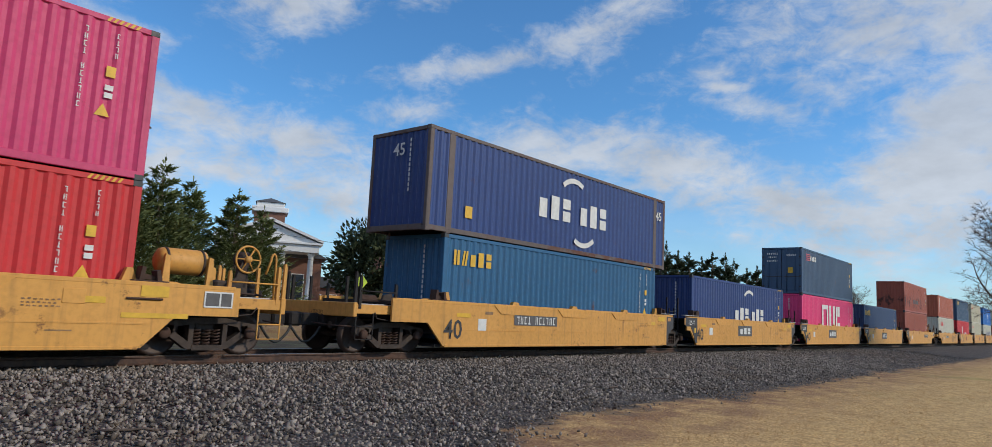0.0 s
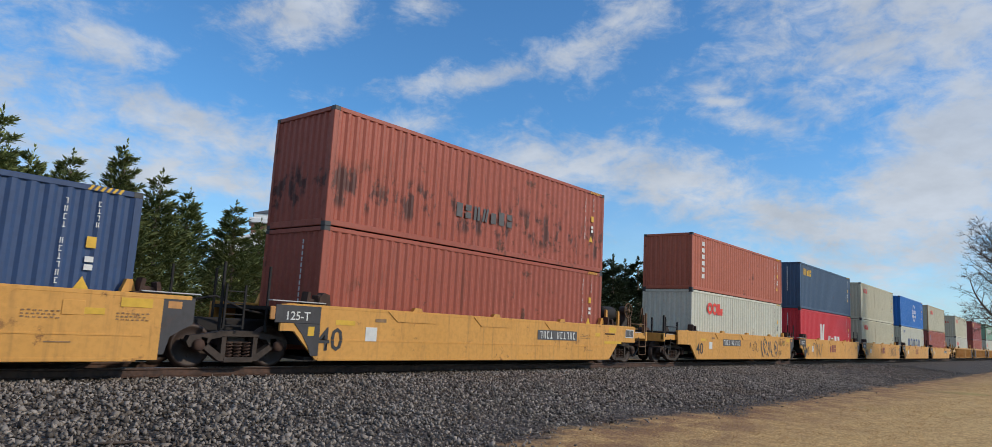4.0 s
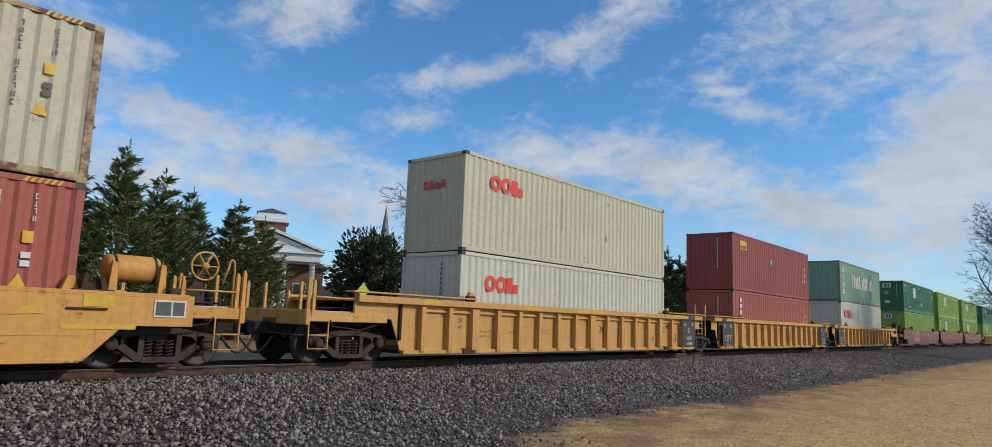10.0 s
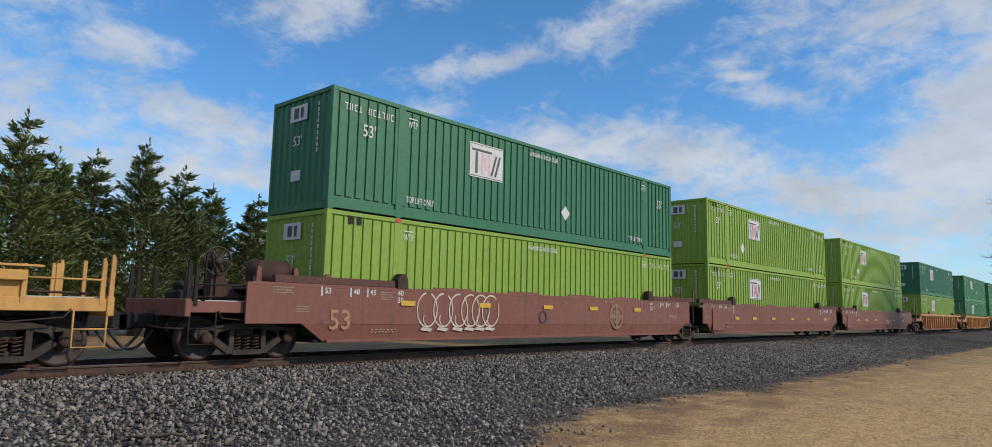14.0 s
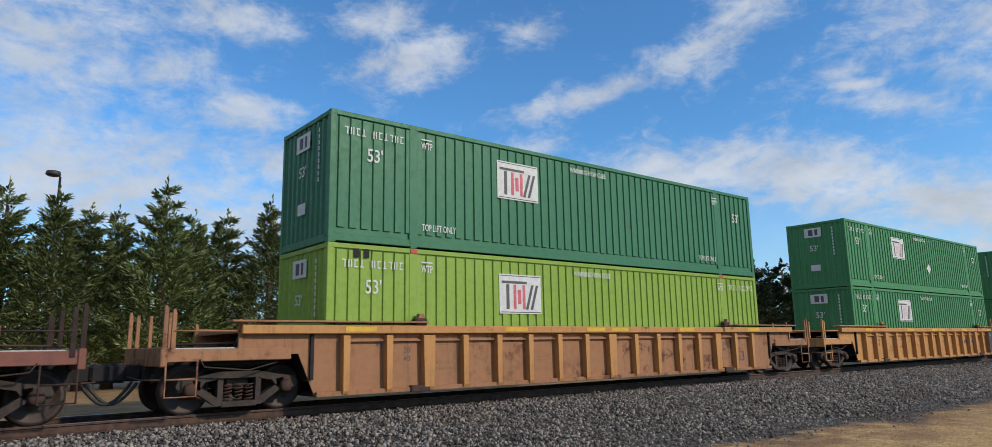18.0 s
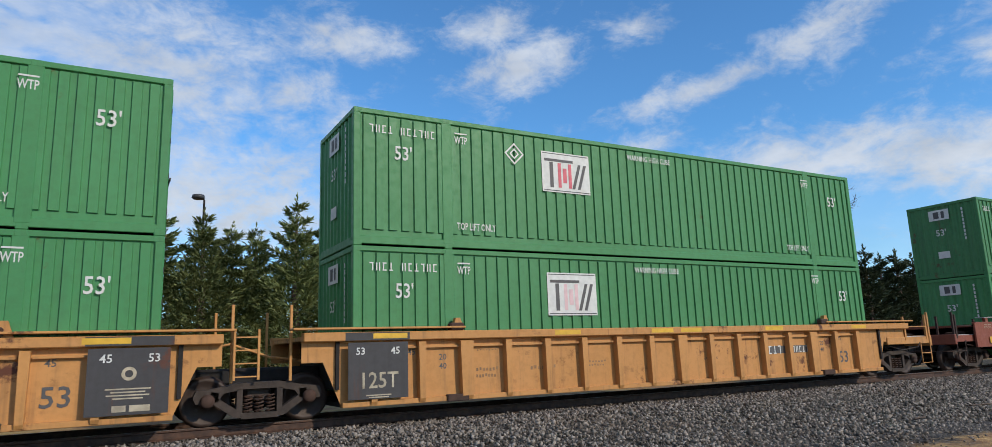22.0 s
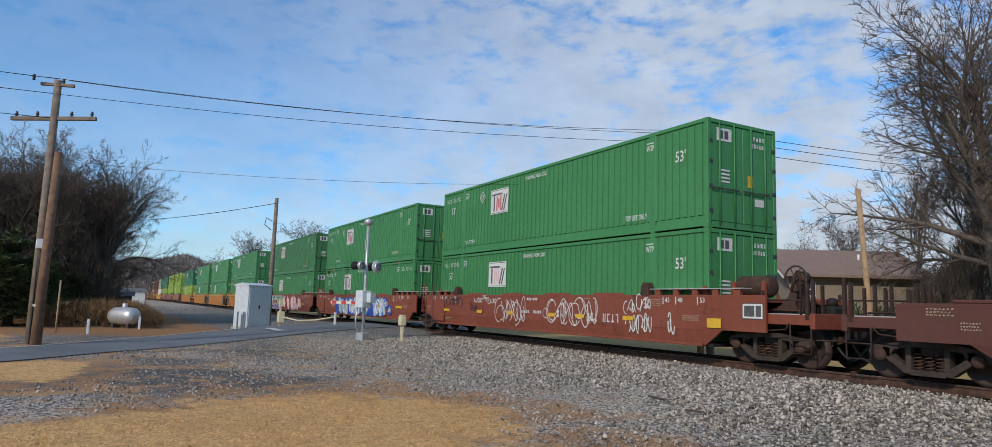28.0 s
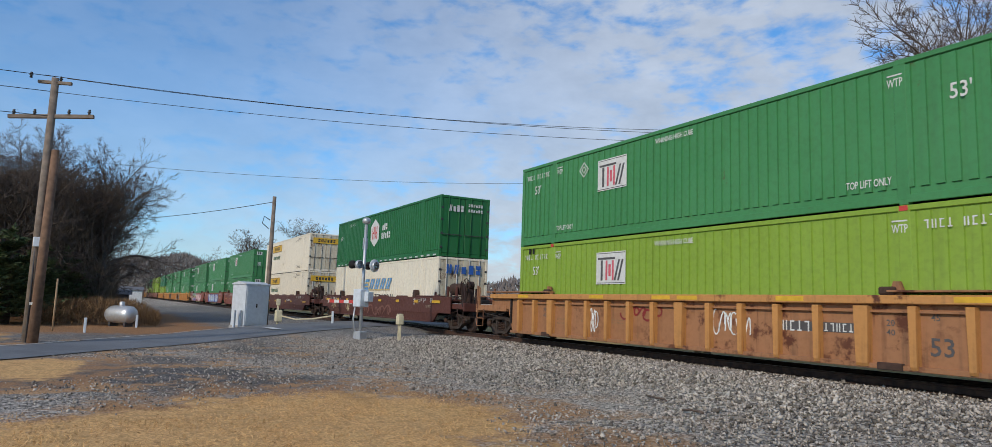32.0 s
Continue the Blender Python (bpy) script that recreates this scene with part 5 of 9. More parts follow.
def well_car(kind, left, right, brake=(), paint_as=None, post=None, tank=None, numbered=True):
    """One well unit. kind: y40, y53, brown. left, right: 'a' where it shares a bogie with its neighbour, 'e' at a coupled end."""
    f53 = kind != "y40"
    hc = 8.077 if f53 else 6.096
    pitch = 9.74 if f53 else 7.835
    mat = {"y40": YEL40, "y53": YEL53, "ba": BRN_A, "bb": BRN_B, "bc": BRN_C}[kind]
    mat = paint_as or mat
    rib_mat = YEL53 if mat is TAN53 else mat
    name = {"y40": "yellow smooth-sided well car, scuffed and dirty", "y53": "weathered yellow well car with ribbed sides", "ba": "mauve-brown smooth-sided well car with faded paint",
            "bb": "red-brown well car covered in painted scrawls", "bc": "dark brown smooth-sided well car"}[kind]
    car = thing("well_car", name, "well car", group="well cars of the train")
    hb = hc + (0.25 if f53 else 0.35)
    ends = [hb + 0.75 if s == "a" else hc + (1.98 if kind == "y40" else 1.75 if kind == "y53" else 1.92) for s in (left, right)]
    z0, zs, z1 = {"y40": (0.20, 0.80, 1.37), "y53": (0.25, 1.06, 1.61), "bc": (0.36, 0.76, 1.44)}.get(kind, (0.37, 0.76, 1.59))
    slant = 0.35 if kind == "y53" else 0.6
    W = 1.50
    poly = well_ends(0, left, right, hb if kind == "y53" else hb - 0.2, ends, z0, zs, z1, slant)
    if kind == "y40" and right == "a":
        poly = poly[:3] + [(hb + 0.12, z0), (hb + 0.12, z1), poly[7]]
    if kind == "y53":
        for s in (-1, 1):
            part("side_sheet", B().prism(poly, s * (W - 0.11), s * (W - 0.14)), mat, car)
            part("top_sill", B().box(-ends[0], ends[1], min(s * (W + 0.05), s * (W - 0.14)), max(s * (W + 0.05), s * (W - 0.14)), z1 - 0.17, z1, 0.015), rib_mat, car)
            part("bottom_sill", B().box(-hb, hb, min(s * (W + 0.0), s * (W - 0.2)), max(s * (W + 0.0), s * (W - 0.2)), z0 - 0.04, z0 + 0.06, 0.01), mat, car)
        n = 15
        for i in range(n + 1):
            x = -7.72 + 0.995 * i
            wide = 0.15 if i in (2, 8, 13) else 0.075
            part("side_post", lambda: B().add([(a * wide * (1.0 if z > 1 else 0.8), y, z) for a in (-1, 1) for y, z in ((-0.03, 1.405), (-0.055, 1.39), (-0.05, 0.3), (-0.02, 0.24), (0.12, 0.24), (0.12, 1.405))],
                 [(0, 6, 7, 1), (1, 7, 8, 2), (2, 8, 9, 3), (3, 9, 10, 4), (0, 1, 2, 3, 4, 5), (6, 11, 10, 9, 8, 7)]), rib_mat, car, at=(x, -W, 0), key=wide)
            if i < n:
                part("hat_rail", lambda: B().box(-0.40, 0.40, 0.03, 0.11, 1.28, 1.32), mat, car, at=(x + 0.4975, -W, 0), key="hr")
    else:
        for s in (-1, 1):
            if kind == "y40":
                part("side_sheet", B().prism(poly, s * W - 0.03, s * W + 0.03), mat, car)
            else:
                part("side_sheet", B().prism([poly[0], poly[5], poly[6], poly[7]], s * W - 0.03, s * W + 0.03), mat, car)
                low = B().prism(poly[1:5], s * W - 0.03, s * W + 0.03)
                low.v = [(x, y - s * 0.16 * (zs - z), z) for x, y, z in low.v]
                part("lower_sheet", low, mat, car)
            part("top_flange", B().box(-ends[0] + 0.1, ends[1] - 0.1, min(s * (W + 0.035), s * (W - 0.12)), max(s * (W + 0.035), s * (W - 0.12)), z1 - 0.06, z1 + 0.02, 0.01), mat, car)
            part("bottom_flange", B().box(-hb + 0.25, hb - 0.25, min(s * (W + 0.04), s * (W - 0.2)), max(s * (W + 0.04), s * (W - 0.2)), z0 - 0.03, z0 + 0.04, 0.01), mat, car)
        if kind == "y40":
            part("side_bead", B().box(-hb + 0.2, hb - 0.2, -W - 0.04, -W - 0.028, 0.62, 0.65), mat, car)
            for x in (-3.24, -0.1, 3.24):
                part("stiffener_plate", lambda: B().prism([(-1.0, 0), (1.0, 0), (0.68, -0.24), (-0.68, -0.24)], 0, 0.025), mat, car, at=(x, -W - 0.052, z1 - 0.02), key="g")
                part("guide_lug", lambda: B().prism([(-0.17, 0), (0.17, 0), (0.13, 0.09), (-0.1, 0.1)], -0.03, 0.09), mat, car, at=(x, -W, z1 + 0.015), key="ggl")
            part("placard_plate", B().box(4.9, 5.25, -W - 0.042, -W - 0.03, 0.95, 1.2, 0.006), mat, car)
            part("tank_plate", B().box(-4.9, -4.55, -W - 0.042, -W - 0.03, 0.62, 0.95, 0.006), WHITE, car)
            for x in (-hb + 0.1, hb - 0.1):
                part("corner_lug", lambda: B().prism([(-0.24, 0), (-0.16, 0), (-0.13, 0.27), (-0.2, 0.29)], -0.12, 0.12).prism([(0.1, 0), (0.19, 0), (0.13, 0.24), (0.06, 0.22)], -0.12, 0.12).prism([(-0.15, 0.05), (0.12, 0.05), (0.1, 0.12), (-0.13, 0.16)], -0.02, 0.1).box(-0.34, 0.3, -0.14, 0.12, 0, 0.035, 0.01), RUSTSTEEL, car, at=(x, -W + 0.12, z1 + 0.01), key="lug")
            if right == "e" and left == "a" and brake:
                part("tank_plate", B().box(7.36, 7.9, -W - 0.042, -W - 0.03, 0.98, 1.26, 0.006), GREYM, car)
                plate_on(car, "plate_frame", [(7.63, 1.26, 0.58, 0.03), (7.63, 0.98, 0.58, 0.03), (7.35, 1.12, 0.03, 0.3), (7.91, 1.12, 0.03, 0.3), (7.66, 1.12, 0.03, 0.3)], WHITE, y=-W - 0.046)
                plate_on(car, "yellow_patch", [(6.4, 1.22, 0.5, 0.2), (6.45, 0.78, 1.2, 0.09)], YELL, y=-W - 0.042)
                part("chain_hook", B().box(5.9, 6.55, -W - 0.07, -W - 0.03, 1.06, 1.1, 0.012), RUSTSTEEL, car)
        else:
            for s, q in ((-1, left), (1, right)):
                if kind == "bc":
                    part("guide_plate", B().box(min(s * 5.9, s * 9.0), max(s * 5.9, s * 9.0), -W - 0.02, -W + 0.2, z1 + 0.02, z1 + 0.09, 0.02), mat, car)
                else:
                    part("walkway", B().box(min(s * 6.2, s * 9.4), max(s * 6.2, s * 9.4), -W - 0.06, -W + 0.24, z1 + 0.16, z1 + 0.185, 0.006), WALK, car, "pale galvanised walkway board") if kind == "bb" else part("guide_plate", B().box(min(s * 6.2, s * 9.4), max(s * 6.2, s * 9.4), -W - 0.03, -W + 0.12, z1 + 0.02, z1 + 0.18, 0.01), BRN_C, car)
                    for i in range(5):
                        part("walkway_bracket", lambda: B().box(-0.09, 0.09, 0, 0.1, 0, 0.16, 0.01), mat, car, at=(s * (6.45 + 0.68 * i), -W - 0.02, z1 + 0.01), key="wb")
                part("guide_lug", lambda: B().prism([(-0.17, 0), (0.17, 0), (0.15, 0.24), (0.07, 0.36), (-0.07, 0.36), (-0.15, 0.24)], -0.05, 0.16), RUSTSTEEL, car, at=(s * 5.97, -W, z1), key="gl")
            part("side_bead", B().box(-hb + 0.1, hb - 0.1, -W - 0.038, -W - 0.028, 0.745, 0.775), mat, car)
            for x in (-4.2, -1.3, 1.6, 4.3):
                part("side_guide", lambda: B().prism([(-0.75, 0), (-0.68, 0.07), (0.68, 0.07), (0.75, 0)], 0, 0.03), mat, car, at=(x, -W - 0.005, z1 + 0.01), key="bg")
    part("well_floor", B().box(-hb, hb, -W + 0.1, W - 0.1, z0 - 0.03, z0 + 0.05), DARKST, car)
    # end bulkheads and guides
    for s, q, en in ((-1, left, ends[0]), (1, right, ends[1])):
        part("bulkhead", B().box(min(s * (hb + 0.05), s * (hb + 0.12)), max(s * (hb + 0.05), s * (hb + 0.12)), -W + 0.05, W - 0.05, z0 + 0.3, z1 - 0.1), DARKST, car)
        part("top_plate", B().box(min(s * (hc - 0.05), s * (en - 0.05)), max(s * (hc - 0.05), s * (en - 0.05)), -W + 0.1, W - 0.1, z1 - 0.14, z1 - 0.06), mat if kind != "y40" else DARKST, car)
        for y in (-1.28, 1.28):
            part("corner_guide", lambda: B().prism([(-0.14, 0), (0.14, 0), (0.05, 0.26), (-0.05, 0.26)], -0.06, 0.06), mat, car, at=(s * (hc - 0.1 if kind != "y53" else 5.9), y if kind != "y53" else y * 1.12, z1), key="cg")
        if kind == "y53":
            part("walkway", B().box(min(s * (hc - 2.3), s * (en + 0.2)), max(s * (hc - 2.3), s * (en + 0.2)), -W - 0.1, -W + 0.22, z1 + 0.05, z1 + 0.09, 0.008), mat, car)
    if left == "a":
        truck(car, -pitch)
        joint_gear(car, -pitch, DARKST if kind == "y40" else mat)
        if kind == "y40":
            part("end_panel", B().box(-hb - 0.9, -hb + 0.25, -W - 0.045, -W - 0.01, z1 - 0.4, z1 - 0.02, 0.01), ENDGREY, car, "dark grey end panel with stencilled load limit")
        else:
            part("end_panel", B().box(-hb + 0.08, -hb + 1.28, -W - 0.07, -W - 0.055, z0 + 0.1, z1 - 0.2), ENDGREY if kind == "y53" else mat, car, "dark grey end panel")
        if kind == "y40":
            text_on(car, "125-T", -hb - 0.35, z1 - 0.25, 0.26, WHITE, y=-W - 0.05)
            part("slope_plate", B().prism([(-hb - 0.42, z1 - 0.4), (-hb + 0.25, z1 - 0.4), (-hb + 0.25, 0.28), (-hb + 0.06, 0.28), (-hb - 0.04, 0.5), (-hb - 0.2, 0.74)], -W - 0.045, -W - 0.02), ENDGREY, car)
            part("grab_plate", B().box(-hb - 1.02, -hb - 0.9, -W - 0.05, -W - 0.01, z1 - 0.34, z1 - 0.06, 0.02), YEL53, car, "worn yellow grab plate")
            plate_on(car, "notice", [(-hb + 0.02, z1 - 0.56, 0.16, 0.2)], YELL, y=-W - 0.05)
            part("edge_board", B().box(-hb - 1.0, -hb + 0.35, -W - 0.06, -W + 0.12, z1 + 0.05, z1 + 0.075, 0.006), WALK, car, "pale worn walkway edge")
            part("corner_block", B().prism([(-hb + 0.18, z1), (-hb + 0.5, z1), (-hb + 0.46, z1 + 0.26), (-hb + 0.3, z1 + 0.3), (-hb + 0.2, z1 + 0.2)], -W - 0.02, -W + 0.2), RUSTSTEEL, car)
        elif kind == "y53":
            text_on(car, "125T", -hb + 0.68, 0.68, 0.42, STENCIL, y=-W - 0.075, sx=0.9)
            text_on(car, "53", -hb + 0.32, 1.24, 0.19, WHITE, y=-W - 0.075)
            text_on(car, "45", -hb + 1.02, 1.24, 0.19, WHITE, y=-W - 0.075)
            plate_on(car, "panel_note", [(-hb + 0.68, 0.42, 0.5, 0.022), (-hb + 0.68, 0.38, 0.4, 0.022)], STENCIL, y=-W - 0.075)
    else:
        truck(car, -(hc + 1.61))
        end_deck(car, -1, hb + 0.5, hc + 3.1, mat, z1, brake=-1 in brake, post=post, tank=tank)
    if right == "e":
        truck(car, hc + 1.61)
        end_deck(car, 1, hb + 0.5, hc + 3.1, mat, z1, brake=1 in brake, post=post, tank=tank)
    elif kind == "y40":
        part("end_panel", B().prism([(hb + 0.12, z1 - 0.02), (hb + 0.72, z1 - 0.02), (hb + 0.72, z1 - 0.5), (hb + 0.5, z1 - 0.62), (hb + 0.3, 0.62), (hb + 0.22, 0.3), (hb + 0.12, 0.3)], -W - 0.03, -W + 0.03), ENDGREY, car, "dark grey end panel")
        plate_on(car, "orange_patch", [(hb + 0.34, z1 - 0.16, 0.26, 0.13)], YEL53, y=-W - 0.034)
        part("edge_board", B().box(hb - 0.3, hb + 0.8, -W - 0.06, -W + 0.12, z1 + 0.05, z1 + 0.075, 0.006), WALK, car, "pale worn walkway edge")
        plate_on(car, "yellow_patch", [(hb - 0.35, z1 - 0.16, 0.55, 0.16)], YELL, y=-W - 0.042)
        plate_on(car, "data_line", print_rows(hb - 0.4, z1 - 0.36, 0.6, 3), FAINT, y=-W - 0.042)
    elif kind == "y53":
        part("end_panel", B().box(hb - 1.28, hb - 0.08, -W - 0.07, -W - 0.055, z0 + 0.1, z1 - 0.2), ENDGREY, car, "dark grey end panel")
        text_on(car, "45", hb - 1.02, 1.24, 0.19, WHITE, y=-W - 0.075)
        text_on(car, "53", hb - 0.32, 1.24, 0.19, WHITE, y=-W - 0.075)
        plate_on(car, "panel_note", [(hb - 0.68, 0.76 - 0.05 * i, (0.66, 0.5, 0.62, 0.44)[i], 0.022) for i in range(4)] + [(hb - 0.8, 0.45, 0.2, 0.1), (hb - 0.5, 0.45, 0.3, 0.1)], STENCIL, y=-W - 0.075)
        flat_on(car, "round_mark", ring(hb - 0.68, 1.0, 0.06, 0.11), STENCIL, y=-W - 0.075)
    # painted marks
    y = -W - (0.04 if kind != "y53" else -0.106)
    if kind == "y40":
        text_on(car, "40", -hb + 0.55, 0.62, 0.72, BLACK, y=y)
        plate_on(car, "reflector", [(-5.5, 1.03, 0.55, 0.11), (5.3, 1.03, 0.55, 0.11)], YELL, y=y, label="yellow reflective strip")
        plate_on(car, "data_line", print_rows(4.6, 1.0, 0.6, 3) + [(-4.45, 1.12, 0.34, 0.08), (4.9, 0.5, 0.4, 0.02)], FAINT, y=y)
    elif kind == "y53":
        text_on(car, "53", 6.65, 0.66, 0.46, GREYM, y=y - 0.004)
        plate_on(car, "sill_cap", [(-hb + 0.68, z1 - 0.085, 1.3, 0.15)], ENDGREY, y=-W - 0.052) if left == "a" else None
        plate_on(car, "sill_cap", [(hb - 0.68, z1 - 0.085, 1.3, 0.15)], ENDGREY, y=-W - 0.052) if right == "a" else None
        for x in (-5.95, 5.75):
            part("guide_pocket", lambda: B().box(-0.16, 0.16, -0.07, 0.1, z1, z1 + 0.16, 0.03), RUSTSTEEL, car, at=(x, -W, 0), key="gp")
            part("jack_pad", lambda: B().box(-0.24, 0.24, -0.03, 0.1, 0.2, 0.34, 0.015), RUSTSTEEL, car, at=(x, -W - 0.02, 0), key="jk")
        for x in (-6.22, 5.72):
            text_on(car, "20", x, 1.08, 0.17, GREYM, y=y)
            text_on(car, "40", x, 0.9, 0.17, GREYM, y=y)
        text_on(car, "45", -6.9, 1.2, 0.17, GREYM, y=y)
        text_on(car, "45", 6.55, 1.2, 0.17, GREYM, y=y)
        plate_on(car, "reflector", [(x, z1 - 0.08, 0.7, 0.1) for x in (-7.4, -3.2, -0.4, 0.55, 3.6, 7.3)], YELL, y=-W - 0.054, label="yellow reflective strip")
        if numbered:
            plate_on(car, "plate_field", [(3.7, 0.95, 1.0, 0.2), (4.7, 0.95, 1.0, 0.2)], GREYM, y=y)
            plate_on(car, "plate_bar", glyphs(3.36, 0.95, 4, 0.2, skip=9) + glyphs(4.36, 0.95, 6, 0.15, skip=9), WHITE, y=y - 0.004)
        plate_on(car, "data_line", print_rows(-5.2, 0.8, 0.55, 2, 0.13, 0.06) + print_rows(-3.8, 0.78, 0.7, 1, 0.1, 0.07) + print_rows(-2.35, 0.86, 0.6, 2, 0.08, 0.035) + print_rows(-5.2, 1.2, 0.5, 1) + print_rows(1.3, 0.8, 0.5, 1, 0.1, 0.05), FAINT, y=y)
    else:
        plate_on(car, "data_line", print_rows(6.44, z1 - 0.1, 0.4, 4) + print_rows(-6.44, z1 - 0.1, 0.4, 4) + print_rows(-9.2, z1 - 0.08, 0.5, 3) + print_rows(7.7, 1.08, 0.6, 3) + print_rows(-6.5, 0.62, 0.8, 2) + print_rows(3.2, z1 - 0.1, 0.6, 1) + print_rows(-8.7, 1.12, 0.34, 3), STENCIL, y=y)
        for s in (-1, 1):
            for n_, x in (("45", 6.86), ("48", 7.33), ("53", 8.1)):
                text_on(car, n_, s * x, z1 - 0.12, 0.18, WHITE, y=y)
            plate_on(car, "stencil_bar", [(s * x - 0.16 * 1, z1 - 0.13, 0.035, 0.2) for x in (6.86, 7.33, 8.1)], WHITE, y=y)
            text_on(car, "40", s * 6.03, z1 - 0.11, 0.19, WHITE, y=y)
            text_on(car, "20", s * 6.03, z1 - 0.28, 0.19, WHITE, y=y)
    return car


def scrawl(car, x0, x1, z0, z1, mats, seed, y=-1.55, n=14, lw=0.03):
    """Spray-painted loops that cannot be read."""
    rnd = random.Random(seed)
    for j, mat in enumerate(mats):
        b = B()
        for i in range(n):
            cx = x0 + (x1 - x0) * (i + 0.5) / n
            cz = (z0 + z1) / 2 + rnd.uniform(-0.1, 0.1)
            rx, rz = (x1 - x0) / n * rnd.uniform(0.5, 0.85), (z1 - z0) / 2 * rnd.uniform(0.6, 0.95)
            a0, sweep = rnd.uniform(0, 6.28), rnd.uniform(3.5, 6.0)
            pts = [(cx + rx * math.cos(a0 + sweep * k / 16) , cz + rz * math.sin((a0 + sweep * k / 16) * (1 + (i % 3) * 0.5))) for k in range(17)]
            for p, q in zip(pts, pts[1:]):
                d = Vector((q[0] - p[0], q[1] - p[1]))
                if d.length < 1e-4:
                    continue
                nrm = Vector((-d.y, d.x)).normalized() * lw * (1.0 + 0.5 * (j == 0))
                b.add([(p[0] - nrm.x, y - j * 0.002, p[1] - nrm.y), (q[0] - nrm.x, y - j * 0.002, q[1] - nrm.y), (q[0] + nrm.x, y - j * 0.002, q[1] + nrm.y), (p[0] + nrm.x, y - j * 0.002, p[1] + nrm.y)], [(0, 1, 2, 3)])
        part("scrawl", b, mat, car, "spray-painted scrawl")["kind"] = "stuff"


def mural(car, x0, x1, z0, z1, fills, seed, y=-1.55, glyph=1.1, widths=(0.13, 0.05, 0.0, -0.05)):
    """A spray-painted panel: fat leaning strokes with outline, second colour and fill."""
    rnd = random.Random(seed)
    n = max(2, int((x1 - x0) / glyph))
    strokes = []
    for i in range(n):
        cx = x0 + (x1 - x0) * (i + 0.5) / n
        w = (x1 - x0) / n
        for k in range(rnd.randint(2, 3)):
            a = cx + w * rnd.uniform(-0.42, 0.3)
            b_ = a + w * rnd.uniform(0.05, 0.5)
            top, low = z1 - rnd.uniform(0.05, 0.25), z0 + rnd.uniform(0.02, 0.3)
            if k == 2:
                top = low + (z1 - z0) * rnd.uniform(0.3, 0.6)
            bend = rnd.uniform(-0.25, 0.25)
            pts = []
            for m in range(13):
                f = m / 12
                pts.append((a + (b_ - a) * f + bend * math.sin(f * 3.14 * rnd.choice((1, 1, 2)) if m == 0 else f * 3.14), top + (low - top) * f))
            strokes.append((pts, rnd.uniform(0.12, 0.2)))
    for j, mat in enumerate(fills):
        b = B()
        for s, (pts, w) in enumerate(strokes):
            hw = max(0.016, w + widths[j])
            o = (s % 3) * 0.0006
            left, right = [], []
            for k in range(len(pts)):
                p, q = pts[max(0, k - 1)], pts[min(len(pts) - 1, k + 1)]
                dx, dz = q[0] - p[0], q[1] - p[1]
                ln = math.hypot(dx, dz) or 1
                left.append((pts[k][0] - dz / ln * hw, min(z1, max(z0, pts[k][1] + dx / ln * hw))))
                right.append((pts[k][0] + dz / ln * hw, min(z1, max(z0, pts[k][1] - dx / ln * hw))))
            for k in range(len(pts) - 1):
                b.add([(q[0], y - 0.003 * j - o, q[1]) for q in (left[k], left[k + 1], right[k + 1], right[k])], [(0, 1, 2, 3)])
        part("mural", b, mat, car, "spray-painted mural shapes")["kind"] = "stuff"


TANM = plain("tan_marking_faded", lin(206, 178, 120), 0.6, 0, 0.3)
FADEBLUE = plain("faded_blue_marking", lin(104, 158, 200), 0.6, 0, 0.45)


def ring_name(c, x, z, w, h, mat, name="emblem"):
    """A company mark reduced to a ring between plain blocks."""
    w, h = w * 0.76, h * 0.8
    r = h / 2
    flat_on(c, name, ring(x - w * 0.02, z, r * 0.5, r), mat, label="red ring of a company mark")
    flat_on(c, name, ring(x - w * 0.36, z, r * 0.45, r, sx=1.05), mat, label="red ring of a company mark")
    plate_on(c, "name_block", [(x + w * 0.25, z, w * 0.2, h * 0.96)], mat)
    plate_on(c, "name_block", [(x + w * 0.45, z - h * 0.2, w * 0.16, h * 0.55)], mat)


